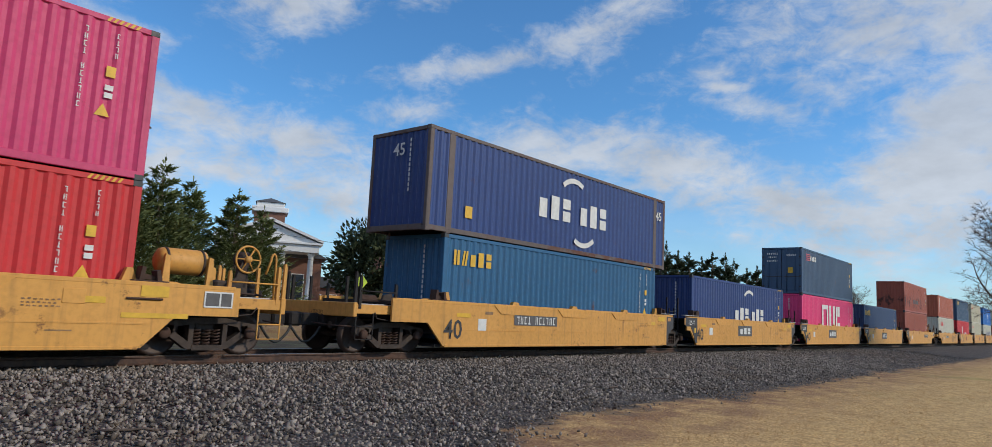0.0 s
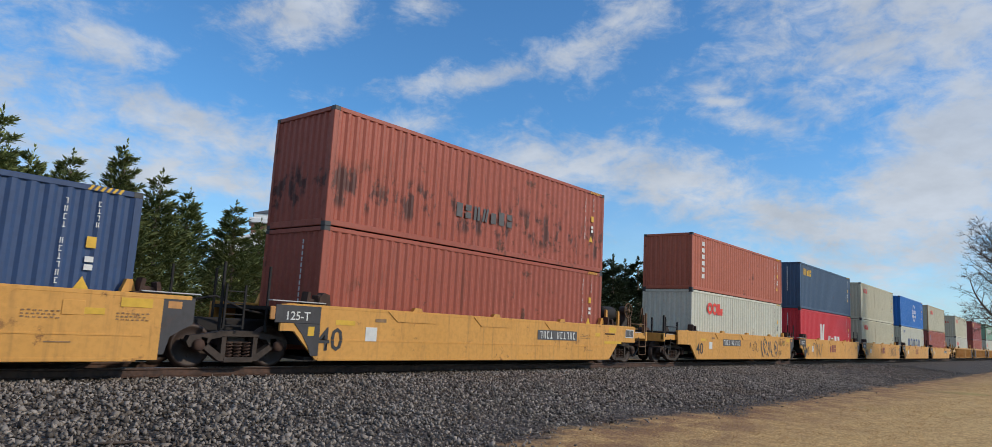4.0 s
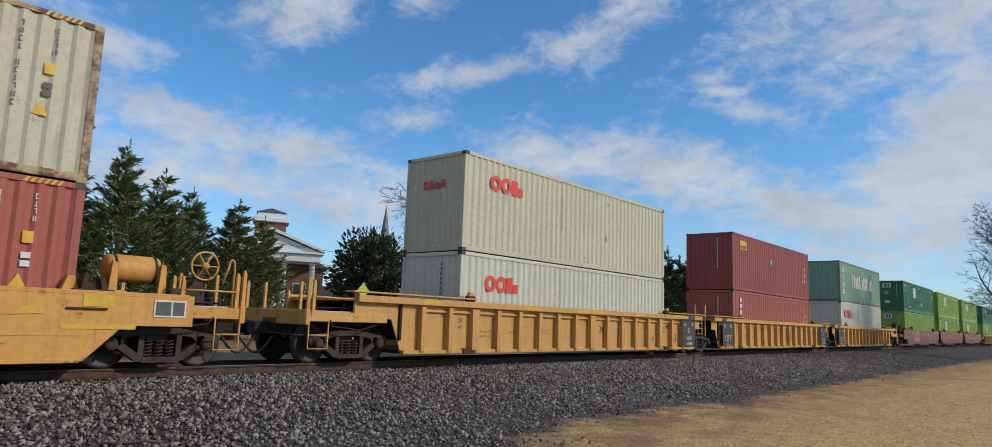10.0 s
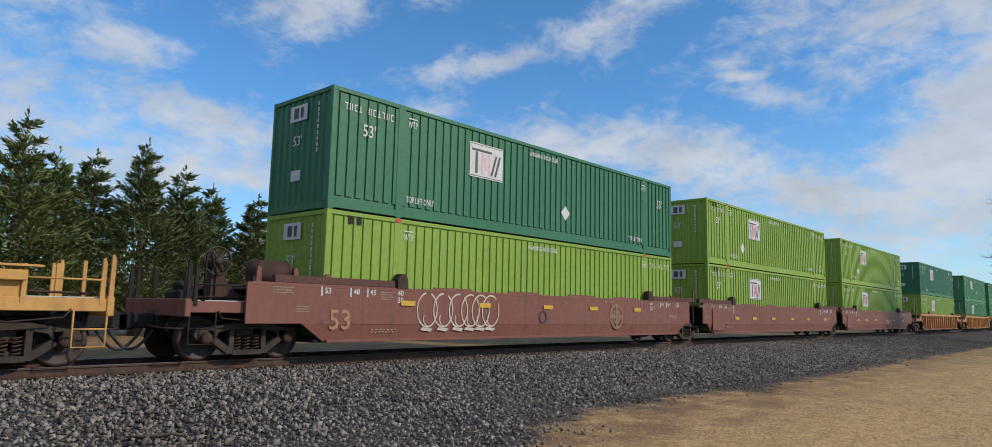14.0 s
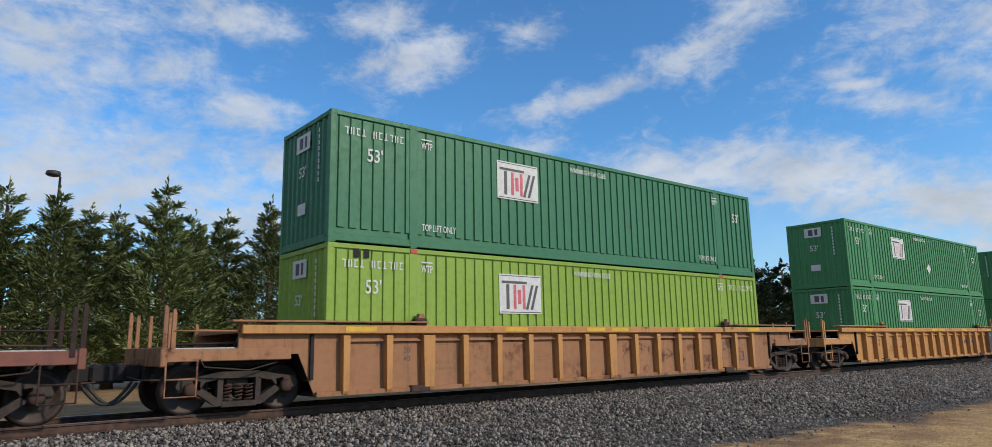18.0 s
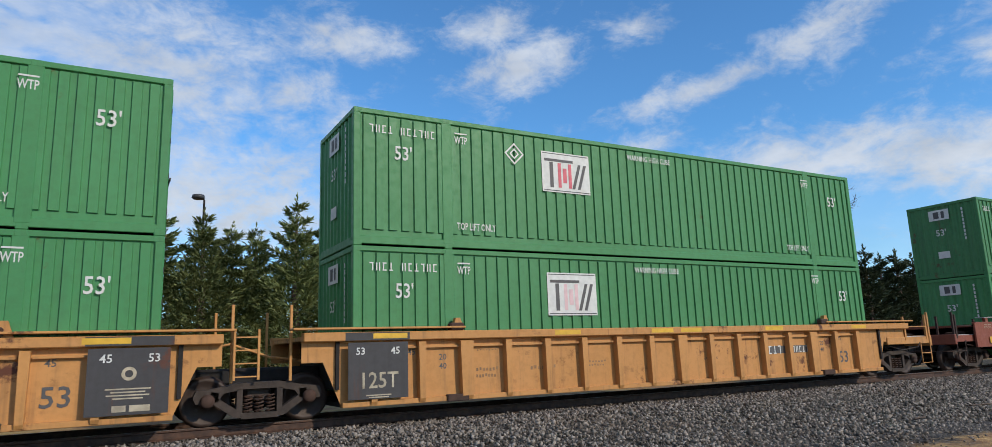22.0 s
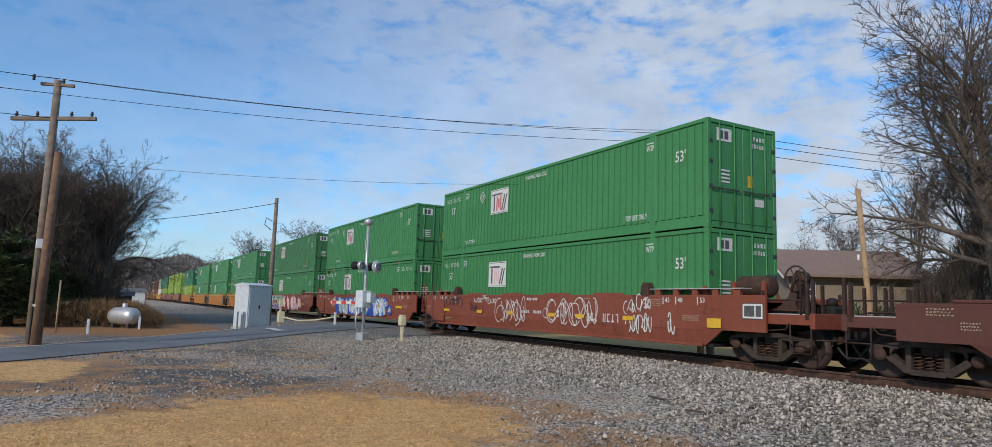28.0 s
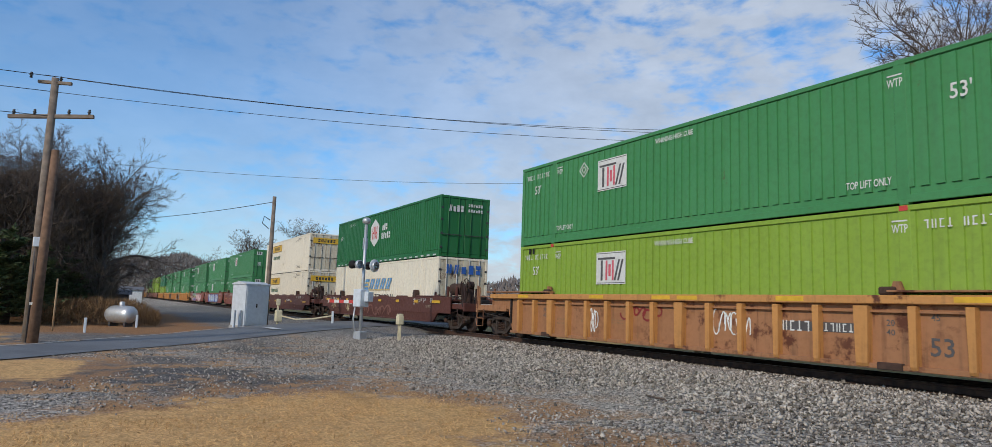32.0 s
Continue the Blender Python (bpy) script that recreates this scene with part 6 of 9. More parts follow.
def build_train():
    U = dict(A=-0.77, B=19.43, C=35.09, D=50.77, E=66.44, F=82.69, G=102.5, H=118.2, I=133.75, J=149.35, K=164.97, L=186.78, M=206.25, N=225.72, O=249.3, P=268.7, Q=288.13,
             R=311.59, S=335.04, T=354.45, U=373.98, V=397.7, W=417.15, X=436.55, Y=459.5, Z=483.15, AA=506.55)
    cars = {}
    spec = (("A", "y40", "a", "e", (1,)), ("B", "y40", "e", "a", ()), ("C", "y40", "a", "a", ()), ("D", "y40", "a", "a", ()), ("E", "y40", "a", "a", ()), ("F", "y40", "a", "e", (1,)),
            ("G", "y40", "e", "a", ()), ("H", "y40", "a", "a", ()), ("I", "y40", "a", "a", ()), ("J", "y40", "a", "a", ()), ("K", "y40", "a", "e", (1,)),
            ("L", "y53", "e", "a", ()), ("M", "y53", "a", "a", ()), ("N", "y53", "a", "e", ()), ("O", "ba", "e", "a", (-1,)), ("P", "ba", "a", "a", ()), ("Q", "ba", "a", "e", ()),
            ("R", "y53", "e", "e", ()), ("S", "y53", "e", "a", ()), ("T", "y53", "a", "a", ()), ("U", "y53", "a", "e", ()), ("V", "bb", "e", "a", ()), ("W", "bb", "a", "a", ()), ("X", "bb", "a", "e", (1,)),
            ("Y", "bc", "e", "e", (1,)), ("Z", "bc", "e", "e", (1,)), ("AA", "y53", "e", "e", ()))
    for k, kind, l, r, br in spec:
        cars[k] = well_car(kind, l, r, br, {"R": TAN53, "AA": TAN53, "L": PALE53, "M": PALE53, "N": PALE53}.get(k), {"B": DARKST, "G": DARKST, "F": DIRTY, "O": DARKST}.get(k), {"F": DARKST}.get(k), k not in "LMNRT")
        put(cars[k], U[k], RAIL)

    def box(k, level, label, length, height, mat, z=None, **kw):
        floor = FLOOR40 if k in "ABCDEFGHIJK" else FLOOR53
        c = container(label, length, height, mat, **kw)
        put(c, U[k], floor if z is None else z)
        return c

    f4, f5 = FLOOR40, FLOOR53
    # lower and upper boxes, unit by unit
    c = box("A", 0, "red corrugated container on a yellow well car", 12.192, H95, RED); iso_marks(c, 12.192, H95)
    c = box("A", 1, "pink corrugated container stacked on a red one", 12.192, H95, PINK, f4 + H95); iso_marks(c, 12.192, H95)
    c = box("B", 0, "teal-blue container with a yellow name", 12.192, H95, TEAL, rail_mat=None); plate_on(c, "name_block", blocks(-4.9, H95 - 0.62, 1.7, 0.42, 5), YELL); iso_marks(c, 12.192, H95); end_code(c, 12.192, H95)
    c = box("B", 1, "long navy container with a white swoosh mark", 13.716, H95, NAVY, f4 + H95, rail_mat=paint("worn_navy_rail", lin(96, 84, 80), 0.7, 0.7, 0.6, 0.5))
    plate_on(c, "name_block", blocks(-1.0, 1.45, 2.0, 0.78, 3) + blocks(1.35, 1.45, 1.9, 0.78, 3), WHITE)
    flat_on(c, "swoosh", ring(0.1, 1.5, 0.95, 1.12, 60, 130) + ring(0.7, 1.4, 0.95, 1.12, 240, 310), WHITE)
    text_on(c, "45", 6.3, H95 - 0.75, 0.5, WHITE); text_on(c, "45", -6.87, H95 - 0.6, 0.5, WHITE, y=0.0, end=-1); end_code(c, 13.716, H95)
    plate_on(c, "sticker", [(-5.2, 0.7, 0.3, 0.34)], YELL)
    c = box("C", 0, "navy container with a white swoosh mark", 12.192, H95, NAVY); plate_on(c, "name_block", blocks(-0.2, 1.3, 2.0, 0.72, 3) + blocks(2.0, 1.3, 1.9, 0.72, 3), WHITE); flat_on(c, "swoosh", ring(0.8, 1.5, 0.95, 1.1, 60, 130) + ring(1.2, 1.2, 0.85, 1.0, 240, 310), WHITE); iso_marks(c, 12.192, H95); end_code(c, 12.192, H95)
    c = box("D", 0, "magenta container with large white blocks", 12.192, H95, MAGENTA)
    plate_on(c, "name_block", [(x - 1.15, *r) for x, *r in ((-0.55, 1.5, 0.32, 1.8), (0.55, 1.5, 0.32, 1.8), (0.0, 2.26, 0.8, 0.28), (0.0, 0.74, 0.8, 0.28), (1.2, 1.5, 0.42, 1.8), (2.1, 1.5, 0.42, 1.8), (2.75, 1.5, 0.32, 1.8), (3.3, 2.06, 0.6, 0.68), (3.3, 0.94, 0.6, 0.68))], WHITE, label="large white letter blocks")
    iso_marks(c, 12.192, H95); end_code(c, 12.192, H95)
    c = box("D", 1, "slate-blue container with a white mark, doors forward", 12.192, H95, SLATE, f4 + H95, doors=-1); plate_on(c, "name_block", blocks(-3.75, H95 - 0.55, 1.3, 0.32, 4), WHITE); plate_on(c, "flag_bar", [(-4.75, H95 - 0.35 - i * 0.12, 0.8, 0.06) for i in range(4)], PINKM); iso_marks(c, 12.192, H95); plate_on(c, "sticker", [(-0.55, 1.45, 0.3, 0.36)], YELL, y=-6.125, end=-1); plate_on(c, "door_code", blocks(0.55, H95 - 0.4, 0.7, 0.12, 6) + blocks(0.55, H95 - 0.62, 0.6, 0.1, 5) + blocks(0.55, H95 - 0.85, 0.66, 0.1, 7) + blocks(-0.6, H95 - 0.5, 0.6, 0.14, 5), WHITE, y=-6.125, end=-1)
    c = box("E", 0, "dark blue container with a yellow name", 12.192, H95, DENIM); plate_on(c, "name_block", blocks(-4.9, H95 - 0.62, 1.7, 0.42, 5), YELL); iso_marks(c, 12.192, H95); end_code(c, 12.192, H95)
    c = box("F", 0, "rust-brown corrugated container with worn paint", 12.192, H95, BROWN); iso_marks(c, 12.192, H95); end_code(c, 12.192, H95)
    c = box("F", 1, "rust-brown container with scraped paint", 12.192, H95, paint("container_scraped_brown", lin(160, 80, 60), 0.3, 0.45, 0.5, 0.6, (0.35, 1.75)), f4 + H95); iso_marks(c, 12.192, H95); plate_on(c, "name_block", blocks(-0.5, 1.1, 2.6, 0.4, 7), GREYM)
    c = box("G", 0, "pale container with a row of red rings", 12.192, H95, PALE); ring_name(c, -3.5, H95 - 0.75, 2.2, 0.7, ORANGE); iso_marks(c, 12.192, H95, GREYM)
    c = box("G", 1, "terracotta container with an upright white name", 12.192, H85, TERRA, f4 + H95); plate_on(c, "name_block", [(-4.9, H85 - 0.4 - i * 0.3, 0.3, 0.2) for i in range(6)], WHITE); iso_marks(c, 12.192, H85)
    c = box("H", 0, "bright red container with a large white name", 12.192, H95, KRED); plate_on(c, "name_block", [(-1.75, 1.45, 0.3, 1.3), (-1.25, 1.45, 0.4, 1.3, 0.12)] + blocks(1.35, 1.05, 3.1, 0.62, 4), WHITE); iso_marks(c, 12.192, H95); end_code(c, 12.192, H95)
    c = box("H", 1, "slate-blue container with a yellow name", 12.192, H95, SLATE, f4 + H95); plate_on(c, "name_block", blocks(-4.6, H95 - 0.55, 1.7, 0.42, 5), YELL); iso_marks(c, 12.192, H95); end_code(c, 12.192, H95)
    for lv in (0, 1):
        c = box("I", lv, "beige container with a row of red rings", 12.192, H95, BEIGE, f4 + lv * H95); ring_name(c, -4.6, H95 - 0.6, 1.5, 0.48, ORANGE); iso_marks(c, 12.192, H95, GREYM); plate_on(c, "end_mark", blocks(0, H95 - 0.9, 1.0, 0.22, 4), ORANGE, y=-6.1, end=-1)
    c = box("J", 0, "pale container with a wide dark-blue name", 12.192, H95, PALE); [flat_on(c, "name_ring", ring(-2.35 + i * 1.38, 1.35, 0.27, 0.48, sx=0.92), NAVYM) for i in range(5)]; plate_on(c, "small_name", blocks(-4.6, H95 - 0.45, 1.1, 0.25, 4), NAVYM); iso_marks(c, 12.192, H95, GREYM)
    c = box("J", 1, "bright blue container with a white globe mark", 12.192, H95, BLUE, f4 + H95); flat_on(c, "globe", ring(0.8, 1.5, 0.78, 0.84) + ring(0.8, 1.5, 0.78, 0.84, sx=0.5), WHITE, label="white globe outline"); plate_on(c, "name_block", [(0.8, 1.62, 2.1, 0.42)], BLUE, y=FACE - 0.003); [flat_on(c, "name_ring", ring(0.02 + i * 0.39, 1.62, 0.09, 0.17, sx=1.0), WHITE, y=FACE - 0.005) for i in range(5)]; plate_on(c, "name_block", blocks(0.8, 1.2, 1.9, 0.24, 8), WHITE, y=FACE - 0.005); iso_marks(c, 12.192, H95); end_code(c, 12.192, H95)
    c = box("K", 0, "oxide-red container with a small square sign", 12.192, H95, BRICK); plate_on(c, "square_sign", [(-4.85, H95 - 0.75, 0.5, 0.6)], NAVYM); flat_on(c, "sign_leaf", [[(-5.0, H95 - 0.95), (-4.7, H95 - 0.8), (-4.68, H95 - 0.55), (-4.95, H95 - 0.7)]], YELL, y=FACE - 0.004); iso_marks(c, 12.192, H95); end_code(c, 12.192, H95)
    c = box("K", 1, "beige container with rusty edges and red rings", 12.192, H95, BEIGE, f4 + H95, rail_mat=TANRAIL); ring_name(c, -3.6, H95 - 0.75, 2.0, 0.62, ORANGE); iso_marks(c, 12.192, H95, GREYM); plate_on(c, "end_mark", blocks(0, H95 - 0.9, 1.0, 0.25, 4), ORANGE, y=-6.1, end=-1)
    c = box("L", 0, "pale corrugated container with red rings", 12.192, H85, PALE); ring_name(c, -4.3, H85 - 0.85, 1.9, 0.6, ORANGE); end_code(c, 12.192, H85, GREYM)
    c = box("L", 1, "beige corrugated container with red rings", 12.192, H95, BEIGE, f5 + H85); ring_name(c, -4.2, H95 - 0.75, 1.9, 0.6, ORANGE); plate_on(c, "end_mark", blocks(0, H95 - 0.9, 1.0, 0.25, 4), ORANGE, y=-6.1, end=-1)
    c = box("M", 0, "burgundy corrugated container, faded paint", 12.192, H85, BRICK); plate_on(c, "name_block", [(-5.1, H85 - 0.45 - i * 0.3, 0.25, 0.2) for i in range(5)], WHITE); iso_marks(c, 12.192, H85); end_code(c, 12.192, H85)
    c = box("M", 1, "burgundy container with a small yellow sign", 12.192, H95, BURG, f5 + H85); plate_on(c, "square_sign", [(-4.7, H95 - 0.55, 0.9, 0.45)], YELL); plate_on(c, "sign_bar", blocks(-4.7, H95 - 0.65, 0.8, 0.18, 5), BLACK, y=FACE - 0.004); flat_on(c, "teal_diamond", [[(-0.82, 1.8), (-0.64, 1.58), (-0.46, 1.8), (-0.64, 2.02)]], plain("teal_marking", (0.05, 0.42, 0.44, 1), 0.5)); iso_marks(c, 12.192, H95); end_code(c, 12.192, H95)
    c = box("N", 0, "pale corrugated container with red rings", 12.192, H95, PALE); ring_name(c, -4.2, H95 - 0.85, 2.6, 0.72, ORANGE); iso_marks(c, 12.192, H95, GREYM)
    c = box("N", 1, "sage-green container with large white blocks and rust", 12.192, H95, SAGE, f5 + H95, rail_mat=paint("worn_sage_rail", lin(128, 122, 98), 0.5, 0.5)); plate_on(c, "name_block", blocks(-1.7, 1.6, 2.7, 0.95, 5) + blocks(1.75, 1.6, 3.4, 0.95, 8), WHITE); plate_on(c, "sign_column", sum((blocks(-5.2, H95 - 0.6 - i * 0.52, 0.42, 0.36, 2, 0.1) for i in range(4)), []), WHITE); code_bars(c, 4.7, H95 - 0.4, 7, 0.12)
    # long boxes
    def long(k, lv, mat, label, style, faded=False, board=True):
        c = box(k, lv, label, 16.154, H95, mat, f5 + lv * H95, rail_mat=mat)
        tmx(c, H95, faded or k in "OST", style, board)
        return c
    c = long("O", 0, LIME, "lime-green long container with a pale diamond", 1, board=False)
    c = long("O", 1, GREEN2, "deep green long container with blue scrawl", 3); flat_on(c, "placard", [[(0.95 + dx, 0.95 + dz) for dx, dz in ((0, -0.24), (0.24, 0), (0, 0.24), (-0.24, 0))]], WHITE, label="pale diamond placard"); cy = plain("cyan_spray", (0.05, 0.33, 0.46, 1)); scrawl(c, 0.9, 4.3, 0.75, 1.15, [cy], 3, FACE - 0.003, 11, 0.022); scrawl(c, 2.6, 4.0, 0.4, 0.75, [cy], 4, FACE - 0.003, 5, 0.018); scrawl(c, 1.0, 3.4, 0.8, 1.05, [cy], 14, FACE - 0.004, 9, 0.018)
    for lv in (0, 1):
        long("P", lv, LIME, "lime-green long container with a name board", 1)
        long("Q", lv, LIME, "lime-green long container, clean paint", 1)
    long("R", 0, LIME, "lime-green long container on a yellow car", 1); long("R", 1, GREEN2, "deep green long container with rust marks", 3)
    for k, m in (("S", GREEN), ("T", GREEN), ("U", GREEN), ("V", GREEN), ("W", GREEN), ("X", GREEN)):
        long(k, 0, m, "green long container with a faded name board", 2 if k != "W" else 1, True)
        long(k, 1, RUSTGREEN if k == "V" else m, "green long container with rust runs and scuffs" if k == "V" else "green long container stacked on another", 3 if k == "S" else 0)
        if k == "T":
            for z, hh in ((H95 - 0.42, 0.2), (H95 - 0.75, 0.3), (H95 - 1.15, 0.16), (0.5, 0.12)):
                flat_on(TRAIN[-1][0], "rust_patch", [[(-6.06, z - hh * 0.5), (-5.98, z - hh * 0.6), (-5.92, z + 0.02), (-5.97, z + hh * 0.5), (-6.07, z + hh * 0.3)]], RUSTSTEEL, y=FACE - 0.012, label="patch of bare rust")
        if k == "S":
            flat_on(TRAIN[-1][0], "placard", [[(0.6 + dx, 1.2 + dz) for dx, dz in ((0, -0.25), (0.25, 0), (0, 0.25), (-0.25, 0))]], WHITE, label="pale diamond placard")
    for lv in (0, 1):
        c = box("Y", lv, "off-white long container with yellow name panels", 16.154, H95, OFFW, f5 + lv * H95, rail_mat=OFFW)
        plate_on(c, "name_panel", [(-3.33, H95 - 0.65, 3.7, 0.62)], YELL, label="yellow name panel"); plate_on(c, "panel_bar", blocks(-3.33, H95 - 0.65, 2.1, 0.32, 6, 0.3) + [(-3.33, H95 - 0.37, 3.6, 0.03), (-3.33, H95 - 0.93, 3.6, 0.03)], BLACK, y=FACE - 0.004)
        text_on(c, "Intermodal", -3.35, H95 - 1.42, 0.62, DKGREEN); code_bars(c, 3.5, H95 - 0.4, 10, 0.12, GREYM)
        text_on(c, "STACK LIMIT 3 HIGH", 5.0, H95 - 0.27, 0.17, GREYM, sx=0.7); text_on(c, "WTP", 6.5, H95 - 0.38, 0.24, GREYM, sx=0.6); text_on(c, "TOP LIFT ONLY", 5.0, 0.4, 0.22, GREYM, sx=0.62); text_on(c, "WTP", -6.5, H95 - 0.38, 0.24, GREYM, sx=0.6)
        flat_on(c, "placard", [[(-0.6 + dx, 1.9 + dz) for dx, dz in ((0, -0.17), (0.17, 0), (0, 0.17), (-0.17, 0))], [(-0.6 + dx, 0.8 + dz) for dx, dz in ((0, -0.17), (0.17, 0), (0, 0.17), (-0.17, 0))]], OFFW, label="diamond placard holder")
        plate_on(c, "door_panel", [(0, H95 - 0.55, 2.1, 0.42)], YELL, y=8.13, end=1, label="yellow name panel"); plate_on(c, "panel_bar", blocks(0, H95 - 0.55, 1.4, 0.24, 6), BLACK, y=8.134, end=1)
    c = box("Z", 0, "white long container with blue letter shapes", 16.154, H95, OFFW, f5, rail_mat=OFFW)
    plate_on(c, "name_shadow", [(-0.1, 1.38, 4.2, 0.05)] + [(-1.78 + i * 0.88, 1.7, 0.66, 0.66, 0.22) for i in range(5)], TANM); plate_on(c, "name_block", [(-1.66, 1.92, 0.72, 0.16, 0.05), (-1.86, 1.68, 0.62, 0.14, 0.05), (-1.84, 1.47, 0.72, 0.14, 0.05)] + [(-0.88 + i * 0.88 + dx, 1.72, 0.26, 0.58, 0.2) for i in range(4) for dx in (-0.14, 0.2)], FADEBLUE, y=FACE - 0.004); text_on(c, "INTERMODAL", 0.85, 0.98, 0.46, GREYM, sx=1.25); plate_on(c, "door_name", blocks(0, H95 - 0.55, 1.9, 0.42, 5), BLUEM, y=8.13, end=1)
    c = box("Z", 1, "leaf-green long container with a white hexagon", 16.154, H95, GREEN3, f5 + H95, rail_mat=GREEN3)
    flat_on(c, "hexagon", [[(-0.85 + 0.8 * math.sin(1.0472 * i), 1.75 + 0.8 * math.cos(1.0472 * i)) for i in range(6)]], WHITE, label="white hexagon"); plate_on(c, "hexagon_bar", [(-1.2, 1.75, 0.11, 0.72), (-0.95, 1.75, 0.11, 0.72), (-0.73, 1.75, 0.11, 0.72), (-0.5, 1.75, 0.11, 0.72), (-1.08, 1.75, 0.26, 0.1), (-0.62, 1.75, 0.26, 0.1)], REDM, y=FACE - 0.004)
    plate_on(c, "name_block", blocks(0.75, 1.98, 0.85, 0.36, 3) + blocks(0.95, 1.5, 1.4, 0.36, 5), WHITE); plate_on(c, "reflector", [(-7.5 + i * 0.72, 0.1, 0.32, 0.07) for i in range(22)], WHITE, y=-(HALF + 0.009)); text_on(c, "53'", -7.2, H95 - 1.1, 0.36, WHITE); code_bars(c, -5.6, H95 - 0.35, 10, 0.13)
    plate_on(c, "door_mark", blocks(-0.5, H95 - 0.6, 0.8, 0.3, 4) + blocks(0.5, H95 - 0.4, 0.8, 0.14, 6) + blocks(0.5, H95 - 0.65, 0.8, 0.14, 6), WHITE, y=8.13, end=1)
    long("AA", 0, LIME, "lime-green long container on a weathered yellow car", 1); long("AA", 1, GREEN, "green long container stacked on a lime one", 0)

    # marks on the cars
    spray = lambda n, r, g, b_: plain(n, lin(r, g, b_), 0.55, 0, 0.2)
    for k in "CDE":
        plate_on(cars[k], "company_mark", [(-0.6, 0.85, 1.8, 0.5)], GREYM, y=-1.542); plate_on(cars[k], "company_bar", blocks(-0.6, 0.85, 1.5, 0.3, 3), WHITE, y=-1.546)
    for k, ch, x in (("G", "A", 0.2), ("I", "D", -2.2), ("J", "C", -2.2)):
        text_on(cars[k], ch, x, 0.86, 0.42, BLACK, y=-1.542, sx=0.7)
    for k in "HIJ":
        plate_on(cars[k], "company_bar", blocks(-0.2, 0.85, 1.6, 0.5, 3), OXIDE, y=-1.542)
    for k, x in (("B", -2.2), ("G", -2.2), ("K", 3.1), ("F", 3.0)):
        plate_on(cars[k], "number_field", [(x, 0.95, 2.2, 0.3)], GREYM, y=-1.542); plate_on(cars[k], "number_bar", glyphs(x - 0.92, 0.95, 11, 0.2), WHITE, y=-1.546)
    mural(cars["G"], 1.5, 4.2, 0.3, 1.34, [spray("soot_spray", 92, 86, 80), BLACK, YEL40], 11, -1.543, 0.68, (0.03, -0.045, -0.065))
    scrawl(cars["G"], 4.5, 5.5, 0.85, 1.3, [BLACK], 42, -1.546, 6, 0.008); scrawl(cars["G"], 0.5, 1.3, 0.6, 1.1, [BLACK], 43, -1.546, 4, 0.007); scrawl(cars["G"], 3.9, 4.9, 0.28, 0.6, [BLACK], 44, -1.546, 6, 0.007)
    scrawl(cars["H"], -4.6, -2.6, 0.3, 1.2, [GREYM], 12, -1.546, 5, 0.014)
    scrawl(cars["I"], 2.2, 5.0, 0.3, 1.2, [GREYM], 13, -1.546, 6, 0.014)
    chalk = spray("chalk_spray", 206, 190, 170)
    for i, x in enumerate((-5.15, -4.6, -4.05, -3.6, -3.2, -2.8)):
        flat_on(cars["O"], "bubble_letter", ring(x, 1.1, 0.40, 0.445, 100 - 10 * i, 430 - 8 * i, 22, 0.8), chalk, y=-1.546 - 0.0005 * i, label="round chalky spray-painted letter")
        flat_on(cars["O"], "bubble_letter", ring(x + 0.06, 0.88, 0.17, 0.20, 150, 350, 12, 1.0), chalk, y=-1.549)
        flat_on(cars["O"], "bubble_shade", [[(x - 0.22, 0.6), (x + 0.12, 0.56), (x + 0.2, 0.63), (x - 0.16, 0.67)]], chalk, y=-1.546)
    plate_on(cars["Q"], "number_bar", glyphs(1.67, 0.85, 6, 0.272, skip=3), WHITE, y=-1.546)
    flat_on(cars["O"], "round_mark", ring(3.64, 1.0, 0.36, 0.43) + ring(3.64, 1.0, 0.17, 0.23) + [[(3.3, 0.94), (3.98, 0.94), (3.98, 1.06), (3.3, 1.06)], [(3.58, 0.64), (3.7, 0.64), (3.7, 1.36), (3.58, 1.36)]], plain("tan_marking", (0.30, 0.17, 0.10, 1)), y=-1.546, label="round faded tan emblem"); flat_on(cars["O"], "round_mark", ring(-0.46, 0.95, 0.14, 0.19), BLACK, y=-1.546)
    plate_on(cars["L"], "patch", [(2.25, 0.95, 0.6, 0.5)], TANM, y=-1.394); plate_on(cars["L"], "cross_mark", [(1.05, 0.95, 0.1, 0.26, 0.17), (1.05, 0.95, 0.1, 0.26, -0.17)], OXIDE, y=-1.396)
    plate_on(cars["M"], "company_bar", blocks(1.6, 0.86, 2.8, 0.66, 3), plain("faded_oxide_marking", (0.33, 0.08, 0.04, 1), 0.7, 0, 0.3), y=-1.394); plate_on(cars["M"], "patch", [(3.75, 0.92, 0.62, 0.5)], TANM, y=-1.394)

    lime_s, white_s = spray("lime_spray", 150, 200, 110), spray("white_spray", 224, 228, 226)
    def brown_marks(k, refl, zr, big=()):
        plate_on(cars[k], "reflector", [(x, zr + dz, w, 0.12) for x, w, dz in refl], YELL, y=-1.568, label="yellow reflective strip")
        for x, z, s in big:
            text_on(cars[k], "53", x, z, s, WHITE, y=-1.542)

    short = lambda *xs: [(x, 0.45, 0.0) for x in xs]
    brown_marks("O", short(-5.8, -3.05, -0.23, 2.22, 5.0), 1.25)
    text_on(cars["O"], "53", -7.75, 0.82, 0.62, plain("tan_number_marking", lin(176, 128, 96), 0.7), y=-1.542)
    brown_marks("P", short(-5.7, -3.7, -1.3, 1.4, 3.9, 6.8), 1.0)
    text_on(cars["P"], "53", -7.75, 0.84, 0.6, TANM, y=-1.542)
